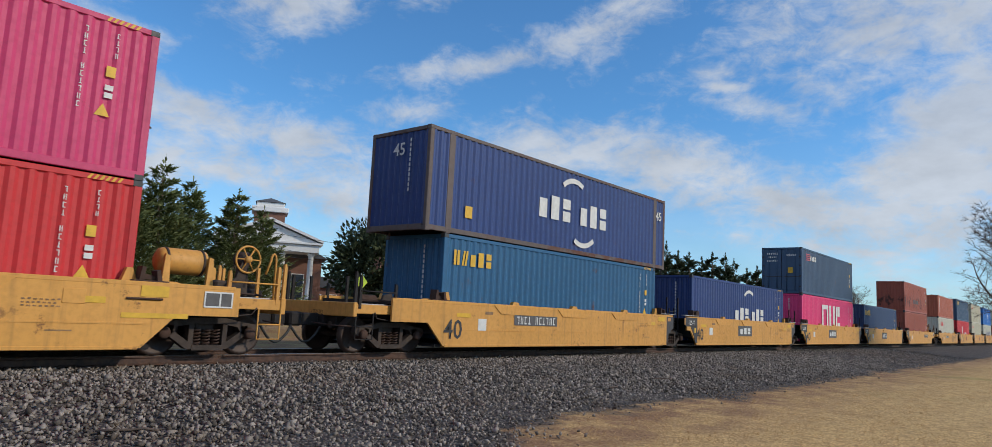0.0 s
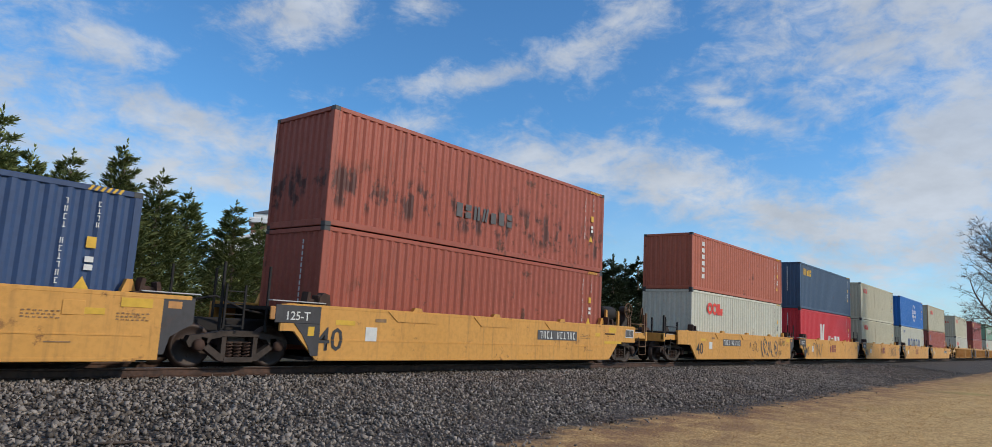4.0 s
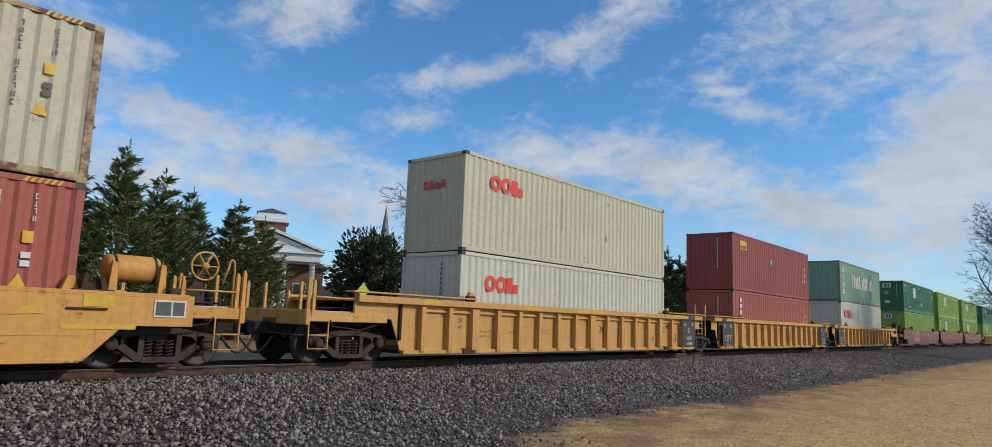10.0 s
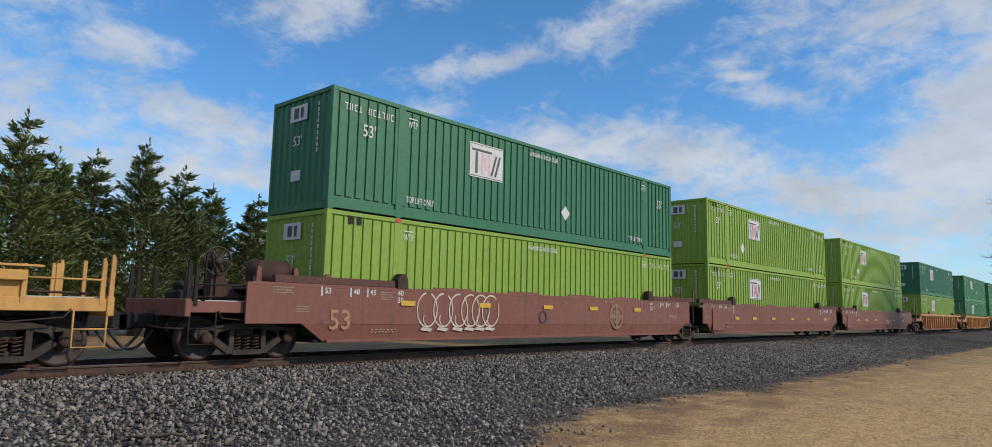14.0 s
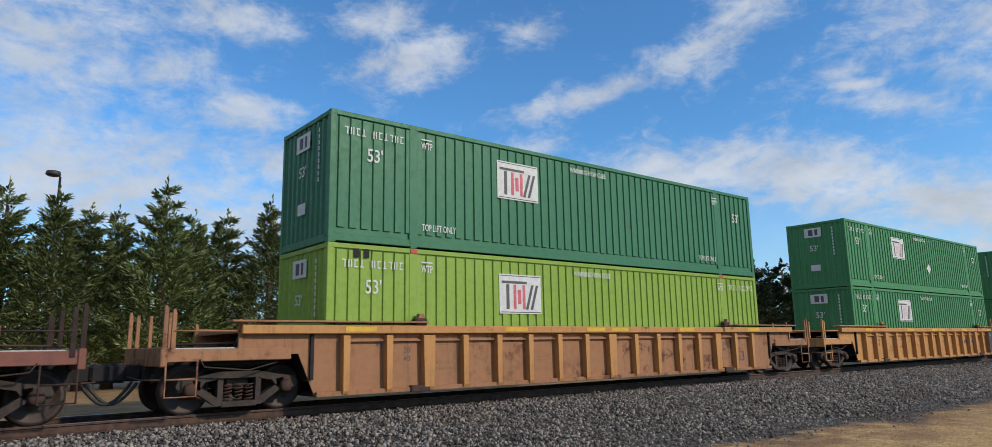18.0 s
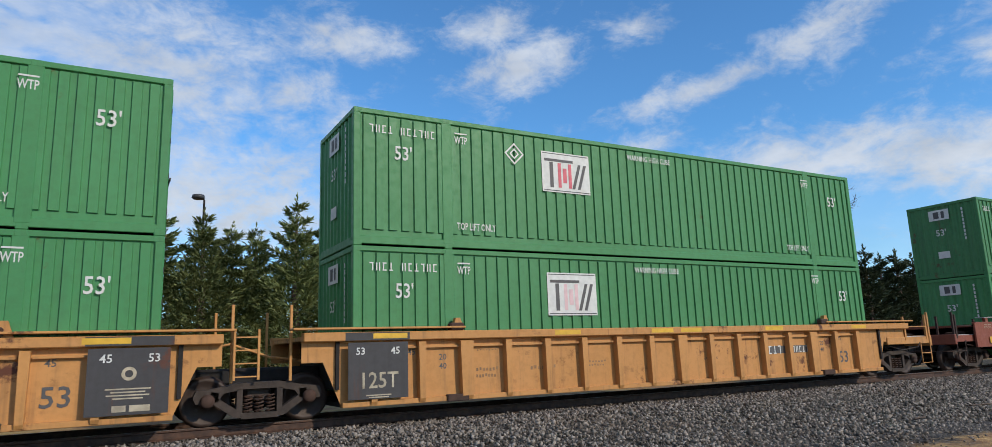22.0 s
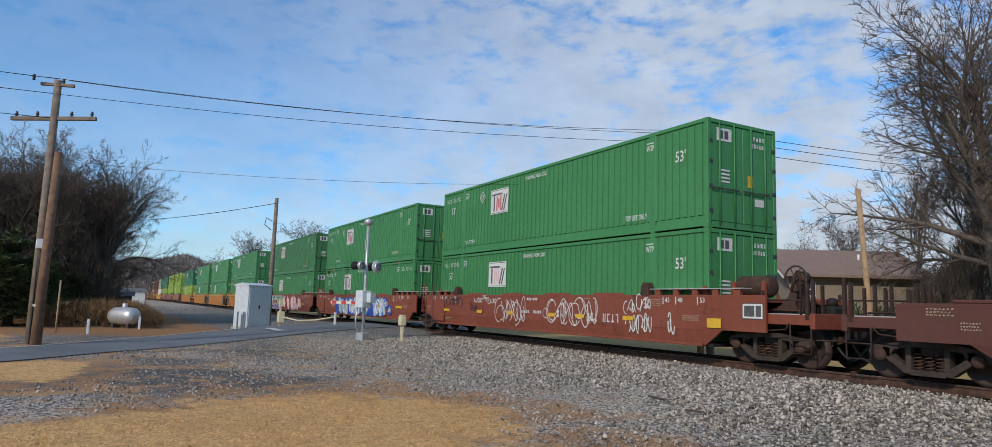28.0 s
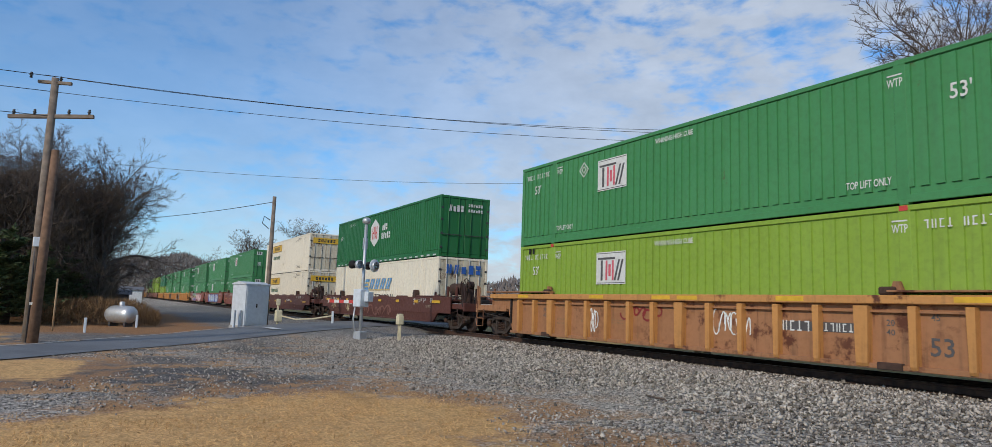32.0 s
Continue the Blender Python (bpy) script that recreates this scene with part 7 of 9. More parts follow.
    brown_marks("Q", short(-5.7, -3.7, -1.3, 1.4, 3.9, 6.8), 1.0, ((-7.8, 0.8, 0.6),))
    brown_marks("V", short(-5.73, -3.1, 0.6, 3.4, 6.4) + [(-8.98, 0.48, 0.04), (-8.98, 0.48, 0.14)], 0.9, ((-7.86, 0.80, 0.68),))
    brown_marks("W", short(-2.1, -0.1, 1.9, 3.9) + [(6.9, 0.92, -0.02)], 1.0)
    brown_marks("X", short(-3.72, -1.32, 1.42, 3.0, 5.3) + [(-6.93, 0.9, 0.0), (8.5, 0.45, -0.08), (8.5, 0.45, 0.03)], 0.95, ((-7.7, 0.80, 0.62),))
    brown_marks("Y", short(-6.3, -3.9, -1.4, 2.5, 4.38) + [(8.6, 0.9, 0.0)], 0.98, ())
    brown_marks("Z", short(-6.37, -4.5, -1.48, 1.3, 3.9, 6.3) + [(-8.6, 0.9, 0.0), (8.6, 0.9, 0.0)], 1.25)
    ash = spray("grey_spray", 150, 152, 148)
    plate_on(cars["V"], "base_coat", [(-3.3, 0.96, 4.6, 1.16, 0.1)], ash, y=-1.546, label="grey base coat of a mural")
    violet, jade = spray("violet_spray", 112, 84, 160), spray("jade_spray", 66, 140, 126)
    rnd = random.Random(77)
    for mt, z0_, z1_, n_, dep, lab in ((violet, 0.38, 0.86, 9, 1.548, "purple spray-painted lower band"), (jade, 1.06, 1.5, 8, 1.5485, "jade spray-painted upper band"), (lime_s, 0.82, 1.36, 9, 1.550, "pale green spray-painted letters")):
        for i in range(n_):
            cx, w = -5.2 + 4.5 * (i + 0.5) / n_, 4.5 / n_ * rnd.uniform(0.55, 0.75)
            lean = rnd.uniform(-0.25, 0.25)
            a, b_ = z0_ + rnd.uniform(0, 0.1), z1_ - rnd.uniform(0, 0.12)
            flat_on(cars["V"], "mural", [[(cx - w, a), (cx + w * 0.2, a - 0.01), (cx + w * 0.9, a + 0.14), (cx + w + lean, b_ - 0.1), (cx + lean, b_), (cx - w + lean, b_ - 0.08)]], mt, y=-dep - 0.0004 * i, label=lab)
    mural(cars["V"], -5.3, -0.9, 0.4, 1.52, [BLACK, white_s], 21, -1.558, 0.85, (-0.09, -0.135))
    mural(cars["V"], -0.6, 6.0, 0.38, 1.54, [spray("rose_spray", 178, 96, 104), spray("pink_spray", 224, 168, 172), spray("blush_spray", 230, 200, 198)], 22)
    scrawl(cars["V"], -6.35, -5.2, 1.02, 1.5, [white_s], 23, -1.56, 5, 0.009); scrawl(cars["V"], -6.35, -5.2, 0.42, 0.9, [white_s], 24, -1.56, 6, 0.009)
    plate_on(cars["V"], "number_field", [(-3.9, 1.0, 2.35, 0.32), (-1.1, 0.98, 1.0, 0.40), (0.1, 1.43, 1.1, 0.14)], BRN_B, y=-1.572)
    plate_on(cars["V"], "number_bar", glyphs(-4.80, 1.03, 8, 0.217, skip=3) + blocks(-1.42, 1.0, 0.2, 0.24, 1) + blocks(0.1, 1.43, 0.8, 0.09, 9), WHITE, y=-1.576)
    flat_on(cars["V"], "round_mark", ring(-0.88, 0.96, 0.13, 0.155), WHITE, y=-1.576)
    deep, cyan = spray("deep_blue_spray", 44, 70, 160), spray("sky_blue_spray", 110, 186, 220)
    for i in range(11):
        cx = -4.0 + 0.82 * i
        a, b_ = 0.36 + 0.09 * (i * 3 % 4) / 3, 1.5 - 0.1 * (i * 5 % 3) / 2
        flat_on(cars["W"], "mural", [[(cx - 0.35, a + 0.2), (cx, a), (cx + 0.5, a + 0.05), (cx + 0.62, b_ - 0.25), (cx + 0.3, b_), (cx - 0.2, b_ - 0.06)]], deep, y=-1.5485 - 0.0003 * i, label="dark blue ground of a mural")
    mural(cars["W"], -4.1, 4.7, 0.42, 1.48, [cyan, ash, white_s, deep], 25, -1.553, 0.8, (0.07, 0.0, -0.05, -0.15))
    flat_on(cars["W"], "spray_blot", [disc(4.8, 1.14, 0.34, 14, 1.35), disc(5.55, 0.8, 0.28, 14, 1.1)], deep, y=-1.549, label="blue spray-paint blots")
    scrawl(cars["W"], 4.5, 5.2, 1.0, 1.3, [WHITE], 35, -1.565, 4, 0.016); scrawl(cars["W"], 5.35, 5.8, 0.7, 0.95, [WHITE], 39, -1.565, 4, 0.014); scrawl(cars["W"], -5.1, -4.4, 0.9, 1.4, [WHITE], 36, -1.546, 4, 0.018); scrawl(cars["W"], 2.2, 3.2, 1.3, 1.5, [BLACK], 46, -1.566, 4, 0.012)
    scrawl(cars["X"], -6.9, -5.4, 1.1, 1.5, [BLACK], 37, -1.546, 4, 0.016); scrawl(cars["X"], -4.2, -2.5, 1.33, 1.53, [WHITE], 47, -1.546, 9, 0.01); scrawl(cars["X"], -4.6, -4.0, 0.98, 1.3, [BLACK], 48, -1.546, 3, 0.014)
    scrawl(cars["X"], -2.4, -0.3, 0.54, 1.48, [WHITE], 27, -1.546, 5, 0.01); scrawl(cars["X"], -2.3, -0.4, 0.6, 1.45, [WHITE], 49, -1.547, 4, 0.01); scrawl(cars["X"], 1.15, 3.8, 0.6, 1.5, [WHITE], 38, -1.546, 6, 0.01); scrawl(cars["X"], 1.2, 3.7, 0.7, 1.5, [WHITE], 50, -1.547, 5, 0.01)
    plate_on(cars["X"], "number_bar", glyphs(3.40, 0.93, 8, 0.217, skip=3) + blocks(-0.3, 1.02, 0.6, 0.1, 5) + blocks(0.5, 1.02, 0.5, 0.1, 5) + blocks(1.76, 1.0, 0.18, 0.24, 1) + blocks(0.15, 1.46, 0.7, 0.09, 7), WHITE, y=-1.548); flat_on(cars["X"], "round_mark", ring(1.02, 1.0, 0.15, 0.17), WHITE, y=-1.546)
    scrawl(cars["X"], 5.1, 6.2, 1.1, 1.55, [WHITE], 28, -1.548, 6, 0.01); scrawl(cars["X"], 5.2, 6.2, 0.5, 1.1, [WHITE], 51, -1.548, 6, 0.01); scrawl(cars["X"], 6.9, 7.1, 0.5, 1.1, [WHITE], 52, -1.548, 2, 0.012)
    part("tank_plate", B().box(9.35, 9.95, -1.545, -1.532, 1.05, 1.42), GREYM, cars["X"]); plate_on(cars["X"], "plate_frame", [(9.65, 1.38, 0.56, 0.04), (9.65, 1.09, 0.56, 0.04), (9.39, 1.235, 0.04, 0.3), (9.91, 1.235, 0.04, 0.3), (9.72, 1.235, 0.04, 0.3)], WHITE, y=-1.549)
    flat_on(cars["Y"], "round_mark", ring(2.9, 1.1, 0.11, 0.14), WHITE, y=-1.546); plate_on(cars["Y"], "small_name", blocks(3.6, 1.08, 1.1, 0.13, 15, 0.3) + [(3.6, 0.99, 1.1, 0.012)], WHITE, y=-1.546); plate_on(cars["Y"], "number_bar", glyphs(-5.34, 1.0, 8, 0.231, skip=3), WHITE, y=-1.546)
    text_on(cars["Y"], "53", 5.67, 0.66, 0.42, plain("faded_tan_marking", lin(158, 112, 92), 0.7), y=-1.542)
    tan = spray("tan_spray", 200, 180, 140)
    plate_on(cars["Z"], "number_bar", glyphs(-4.04, 1.11, 8, 0.231, skip=3), WHITE, y=-1.546); flat_on(cars["Z"], "round_mark", ring(-1.96, 1.05, 0.17, 0.19), WHITE, y=-1.546)
    scrawl(cars["Z"], -7.85, -6.65, 0.68, 1.28, [tan], 30, -1.546, 4, 0.014); scrawl(cars["Z"], -4.7, -3.95, 0.6, 1.12, [tan], 53, -1.546, 4, 0.012); scrawl(cars["Z"], -2.4, 3.2, 0.45, 1.0, [spray("dull_spray", 128, 86, 74)], 31, -1.546, 9, 0.03)
    scrawl(cars["AA"], -3.9, -3.3, 0.5, 1.25, [white_s], 61, -1.398, 4, 0.012); scrawl(cars["AA"], 1.3, 2.4, 0.55, 1.2, [white_s], 62, -1.398, 6, 0.012); scrawl(cars["AA"], -2.2, -0.6, 0.9, 1.25, [OXIDE], 63, -1.398, 5, 0.02)
    # units further ahead, seen only as they draw away
    rnd = random.Random(8)
    kit = [PINK, BROWN, NAVY, PALE, OXIDE, TERRA, SLATE, BURG, OFFW, BLUE]
    x = U["A"]
    first = None
    for i in range(6):
        x -= 15.67 if i % 5 < 4 else 20.2
        car = well_car("y40", "e" if i % 5 == 3 else "a", "e" if i % 5 == 4 else "a", ())
        put(car, x, RAIL)
        for lv in range(2):
            m = kit[(i * 3 + lv * 7) % len(kit)]
            c = container("far " + m.name.split("_", 1)[1].replace("_", " ") + " corrugated container of the train", 12.192, H95, m, lite=True)
            put(c, x, f4 + lv * H95)


def run(t):
    """Metres that the train has gone by."""
    return 16.8624 * t - 0.019 * t * t


def motions():
    times = [0, 4, 8, 12, 16, 20, 24, 28, 32]
    for ob, u, z in TRAIN:
        walk(ob, [(t, pose(u - run(t), TY, z)) for t in times])
    # the wheels roll: one turn keyed on the first pair and shared by the rest
    first = WHEELS[0]
    walk(first, [(i / FPS, pose(0, 0, 0, 0, -math.degrees(run(i / FPS) / 0.432), 0)) for i in range(32 * FPS + 1)])
    act = first.animation_data.action
    for w in WHEELS[1:]:
        w.rotation_mode = "QUATERNION"
        w.animation_data_create()
        w.animation_data.action = act
        w.animation_data.action_slot = act.slots[0]


build_ground()
build_road()
build_track()
build_train()

# ---- trees ----
BARK = plain("bark_grey", (0.135, 0.108, 0.088, 1), 0.9, 0, 0.4, 9)
BARK2 = plain("bark_brown", (0.12, 0.085, 0.066, 1), 0.9, 0, 0.4, 9)
TWIG = plain("twig_brown", (0.10, 0.074, 0.058, 1), 0.9, 0, 0.3, 3)


def needle_material(name, a, b_):
    k = Mat(name)
    info = k.n("ShaderNodeObjectInfo")
    geo = k.n("ShaderNodeNewGeometry")
    c = k.mix(geo.outputs["Random Per Island"], a, b_)
    c = k.mix(k.ramp(k.noise(0.9, 3), 0.45, 0.7, 0, 0.5), c, tuple(v * 0.5 for v in a[:3]) + (1,))
    c = k.mix(k.ramp(info.outputs["Random"], 0, 1, 0, 0.3), c, (0.05, 0.055, 0.02, 1))
    return k.done(c, 0.75, 0, 0.25)


NEEDLE = needle_material("cypress_needles", (0.075, 0.105, 0.036, 1), (0.30, 0.34, 0.125, 1))
NEEDLE2 = needle_material("pine_needles", (0.026, 0.043, 0.022, 1), (0.085, 0.108, 0.05, 1))
SAPLING = needle_material("sapling_needles", (0.05, 0.08, 0.035, 1), (0.15, 0.19, 0.08, 1))
DRYLEAF = needle_material("dead_brush", (0.16, 0.085, 0.04, 1), (0.34, 0.20, 0.10, 1))


def spray_mesh(name, pos, along, length, width, rng):
    """Many small pointed leaves: pos and along are n x 3."""
    n = len(pos)
    along = along / np.linalg.norm(along, axis=1)[:, None]
    side = np.cross(along, rng.normal(0, 1, (n, 3)))
    side /= np.linalg.norm(side, axis=1)[:, None] + 1e-9
    L_ = (length * rng.uniform(0.6, 1.3, n))[:, None]
    W_ = (width * rng.uniform(0.6, 1.3, n))[:, None]
    v = np.stack([pos, pos + along * L_ * 0.45 + side * W_, pos + along * L_, pos + along * L_ * 0.45 - side * W_], 1).reshape(-1, 3)
    me = bpy.data.meshes.new(name)
    me.vertices.add(4 * n)
    me.vertices.foreach_set("co", v.reshape(-1))
    me.loops.add(4 * n)
    me.loops.foreach_set("vertex_index", np.arange(4 * n))
    me.polygons.add(n)
    me.polygons.foreach_set("loop_start", np.arange(n) * 4)
    me.update(calc_edges=True)
    return me


def conifer_mesh(seed, h=8.0, r=1.9, branches=170, start=0.02):
    """Open cone of upswept plumes: each bough carries side shoots and ends in a spike; gaps stay between the boughs."""
    rng = np.random.default_rng(seed)
    P, A = [], []
    leaders = [(0.0, 0.0, 1.0)] + [(rng.uniform(-0.35, 0.35), rng.uniform(-0.35, 0.35), rng.uniform(0.8, 0.95)) for _ in range(2)]

    def plume(base, way, ln, n, thick):
        """Needle sprays round one shoot, long at its foot and short at its tip."""
        t = rng.random(n) ** 0.8
        bend = np.array([0, 0, 0.30]) * ln
        p = base[None] + way[None] * (t * ln)[:, None] + bend[None] * (t ** 2)[:, None]
        out = rng.normal(0, 1, (n, 3))
        p = p + out * (thick * (1.05 - t))[:, None]
        a = way[None] + bend[None] / max(ln, 0.1) * t[:, None] + out * (0.75 * (1.1 - t))[:, None]
        P.append(p)
        A.append(a)

    for i in range(branches):
        f = start + (0.965 - start) * (i / branches) ** 0.92
        z = f * h
        prof = (1 - f) ** 0.95 * min(1, 0.78 + f * 1.6)
        ln = r * prof * rng.choice((0.62, 0.8, 0.9, 1.0, 1.15)) + 0.09
        az = i * 2.39996 + rng.uniform(-0.5, 0.5)
        d = np.array([math.cos(az), math.sin(az), rng.uniform(0.25, 0.6) + 0.35 * f])
        d /= np.linalg.norm(d)
        s_ = np.array([-math.sin(az), math.cos(az), 0.1])
        lead = leaders[i % 3] if f > 0.6 else (0, 0, 1.0)
        root = np.array([lead[0] * (f - 0.6), lead[1] * (f - 0.6), z * lead[2] if f > 0.6 else z])
        plume(root + d * ln * 0.2, d, ln * 0.85, int(14 + 18 * ln), 0.035 + 0.02 * ln)
        for j in range(int(3 + ln * 2.2)):
            t = 0.25 + 0.6 * (j + rng.random()) / (3 + ln * 2.2)
            q = -1 if j % 2 else 1
            way = d * 0.85 + s_ * q * rng.uniform(0.45, 0.9) + np.array([0, 0, rng.uniform(0.0, 0.35)])
            plume(root + d * ln * t + np.array([0, 0, 0.25 * ln * t * t]), way / np.linalg.norm(way), (0.36 * ln * (1.25 - t) + 0.10) * rng.uniform(0.7, 1.2), 12, 0.028)
    for a, b_, c in leaders:
        plume(np.array([a * 0.4, b_ * 0.4, h * 0.9 * c]), np.array([a * 0.2, b_ * 0.2, 1.0]), h * 0.10, 34, 0.05)
    return spray_mesh("crown", np.concatenate(P), np.concatenate(A), 0.18 if branches > 100 else 0.26, 0.021 if branches > 100 else 0.032, rng)


def evergreen(x, y, h, width, variant, label, mat=None, name="cypress_tree"):
    key = ("conifer", variant)
    if key not in CACHE:
        CACHE[key] = conifer_mesh(variant, branches=215 if variant < 20 else 90)
        CACHE[key].materials.append(NEEDLE if variant < 20 else SAPLING if variant == 23 else NEEDLE2)
    t = thing(name, label, "tree", (x, y, gz(x, y)), group="evergreens behind the track")
    part("trunk", lambda: B().tube((0, 0, -0.1), (0, 0, 7.2), 0.17, 8, 0.03), BARK2, t, key="ct")
    c = part("crown", CACHE[key], NEEDLE, t)
    t.scale = (width / 1.9, width / 1.9, h / 8.0)
    t.rotation_euler = (0, 0, (x * 1.7 + y) % 6.28)
    return t


CROWNS = {  # half-width of the crown, lowest limb, trunk's end, limbs, lean of the lowest and of the topmost limb, side shoots, twig
    101: (2.4, 2.6, 6.2, 12, 0.8, 0.08, 5, 0.009), 105: (2.9, 2.2, 5.4, 13, 1.0, 0.08, 5, 0.0078),
    102: (3.45, 2.0, 5.2, 19, 1.3, 0.06, 7, 0.0066), 104: (3.9, 2.0, 5.2, 15, 1.25, 0.08, 5, 0.007)}


def bare_tree_meshes(seed, trunk_r):
    """Trunk, straight tapering limbs that rise towards their tips, side branches and twigs, ten metres high."""
    rng = np.random.default_rng(seed)
    half, fork, stem, limbs, low_lean, top_lean, shoots, fine = CROWNS[seed]
    tr, br, tw = B(), B(), B()

    def side(d, lean, turn):
        u = np.cross(d, (0.31, 0.22, 0.92) if abs(d[2]) < 0.9 else (1.0, 0.1, 0))
        u /= np.linalg.norm(u)
        w = np.cross(d, u)
        return d * math.cos(lean) + (u * math.cos(turn) + w * math.sin(turn)) * math.sin(lean)

    def branch(p, d, length, r, level):
        n = max(3, int(length / (0.34, 0.34, 0.3, 0.24)[level]))
        seg, turn = length / n, rng.uniform(0, 6.28)
        bend = rng.normal(0, 0.05, 3) + (0, 0, (0, 0.022, 0.03, 0.02)[level])
        for i in range(n):
            f0, f1 = i / n, (i + 1) / n
            r0, r1 = r * (1 - 0.82 * f0), r * (1 - 0.82 * f1)
            d = d + bend + rng.normal(0, (0, 0.055, 0.075, 0.1)[level], 3)
            d = d / np.linalg.norm(d)
            q = p + d * seg
            (br if r0 > 0.02 else tw).tube(p, q, max(r0, fine), 7 if r0 > 0.06 else 5 if r0 > 0.02 else 3, max(r1, fine * 0.9), caps=False)
            p = q
            if level == 3 or (level == 2 and f1 > 0.3):
                for _ in range(2):
                    e = side(d, rng.uniform(0.45, 0.95), rng.uniform(0, 6.28))
                    ln = rng.uniform(0.16, 0.42)
                    tw.spike(p, p + (e + (0, 0, 0.1)) * ln, fine)
            if level < 3 and f1 > (0, 0.2, 0.15)[level]:
                for _ in range(2 if rng.random() < (0, shoots * 0.09, shoots * 0.075)[level] else 1):
                    turn += 2.4 + rng.normal(0, 0.35)
                    e = side(d, rng.uniform(0.55, 0.95), turn)
                    ln = length * rng.uniform(0.3, 0.5) * (1.12 - 0.62 * f1)
                    if ln > 0.18:
                        branch(p, e, min(ln, 2.2), r1 * rng.uniform(0.45, 0.62), level + 1)
        tw.spike(p, p + d * seg * 1.3, fine)

    p, d = np.array([0, 0, -0.2]), np.array([0, 0, 1.0])
    steps = 22
    grown = 0
    for i in range(steps):
        f0, f1 = i / steps, (i + 1) / steps
        flare = 1.35 if i == 0 else 1.0
        d = d + rng.normal(0, 0.03, 3) + (-p[0] * 0.02, -p[1] * 0.02, 0.06)
        d /= np.linalg.norm(d)
        q = p + d * ((stem + 0.2) / steps)
        (tr if p[2] < fork + 1.6 else br).tube(p, q, trunk_r * (1 - 0.62 * f0) * flare, 10, trunk_r * (1 - 0.62 * f1), caps=False)
        p = q
        while grown < limbs and p[2] > fork + (stem - 0.35 - fork) * (grown / limbs):
            g = grown / (limbs - 1)
            lean = low_lean + (top_lean - low_lean) * g + rng.normal(0, 0.09)
            az = grown * 2.39996 + seed + rng.normal(0, 0.2)
            e = np.array([math.cos(az) * math.sin(lean), math.sin(az) * math.sin(lean), math.cos(lean)])
            k = np.array([half, half, 4.5])  # each limb ends near the round outline of the crown
            o_, e_ = (p - (0, 0, 5.5)) / k, e / k
            aa, bb, cc = e_.dot(e_), o_.dot(e_), o_.dot(o_) - 1
            far = (-bb + math.sqrt(max(bb * bb - aa * cc, 0.0))) / aa
            branch(p, e, far * rng.uniform(0.86, 1.06), trunk_r * rng.uniform(0.26, 0.38), 1)
            grown += 1
    s = 10.0 / max(v[2] for b in (tr, br, tw) for v in b.v)
    out = []
    for b, nm in ((tr, "trunk"), (br, "limb_crown"), (tw, "twig_crown")):
        me = bpy.data.meshes.new(nm)
        me.from_pydata([(x * s, y * s, z * s) for x, y, z in b.v], [], b.f)
        me.polygons.foreach_set("use_smooth", [True] * len(b.f))
        out.append(me)
    return out


def bare_tree(x, y, seed, h, label, trunk_r=0.26, mat=None, group="", turn=0.0, width=1.0):
    key = ("bare", seed)
    if key not in CACHE:
        CACHE[key] = bare_tree_meshes(seed, trunk_r * 10 / h)
        for me, m in zip(CACHE[key], (mat or BARK, mat or BARK, TWIG)):
            me.materials.append(m)
    t = thing("bare_tree", label, "tree", (x, y, gz(x, y)), group=group)
    for me, nm in zip(CACHE[key], ("trunk", "limb_crown", "twig_crown")):
        o = part(nm, me, BARK, t)
        if nm == "twig_crown":
            o["kind"] = "stuff"
    t.scale = (h / 10 * width, h / 10 * width, h / 10)
    t.rotation_euler = (0, 0, turn)
    return t


def polar(az, dist):
    return dist * math.sin(radians(az)), dist * math.cos(radians(az))


def tall(dist, el):
    return 1.6 + dist * math.tan(radians(el))


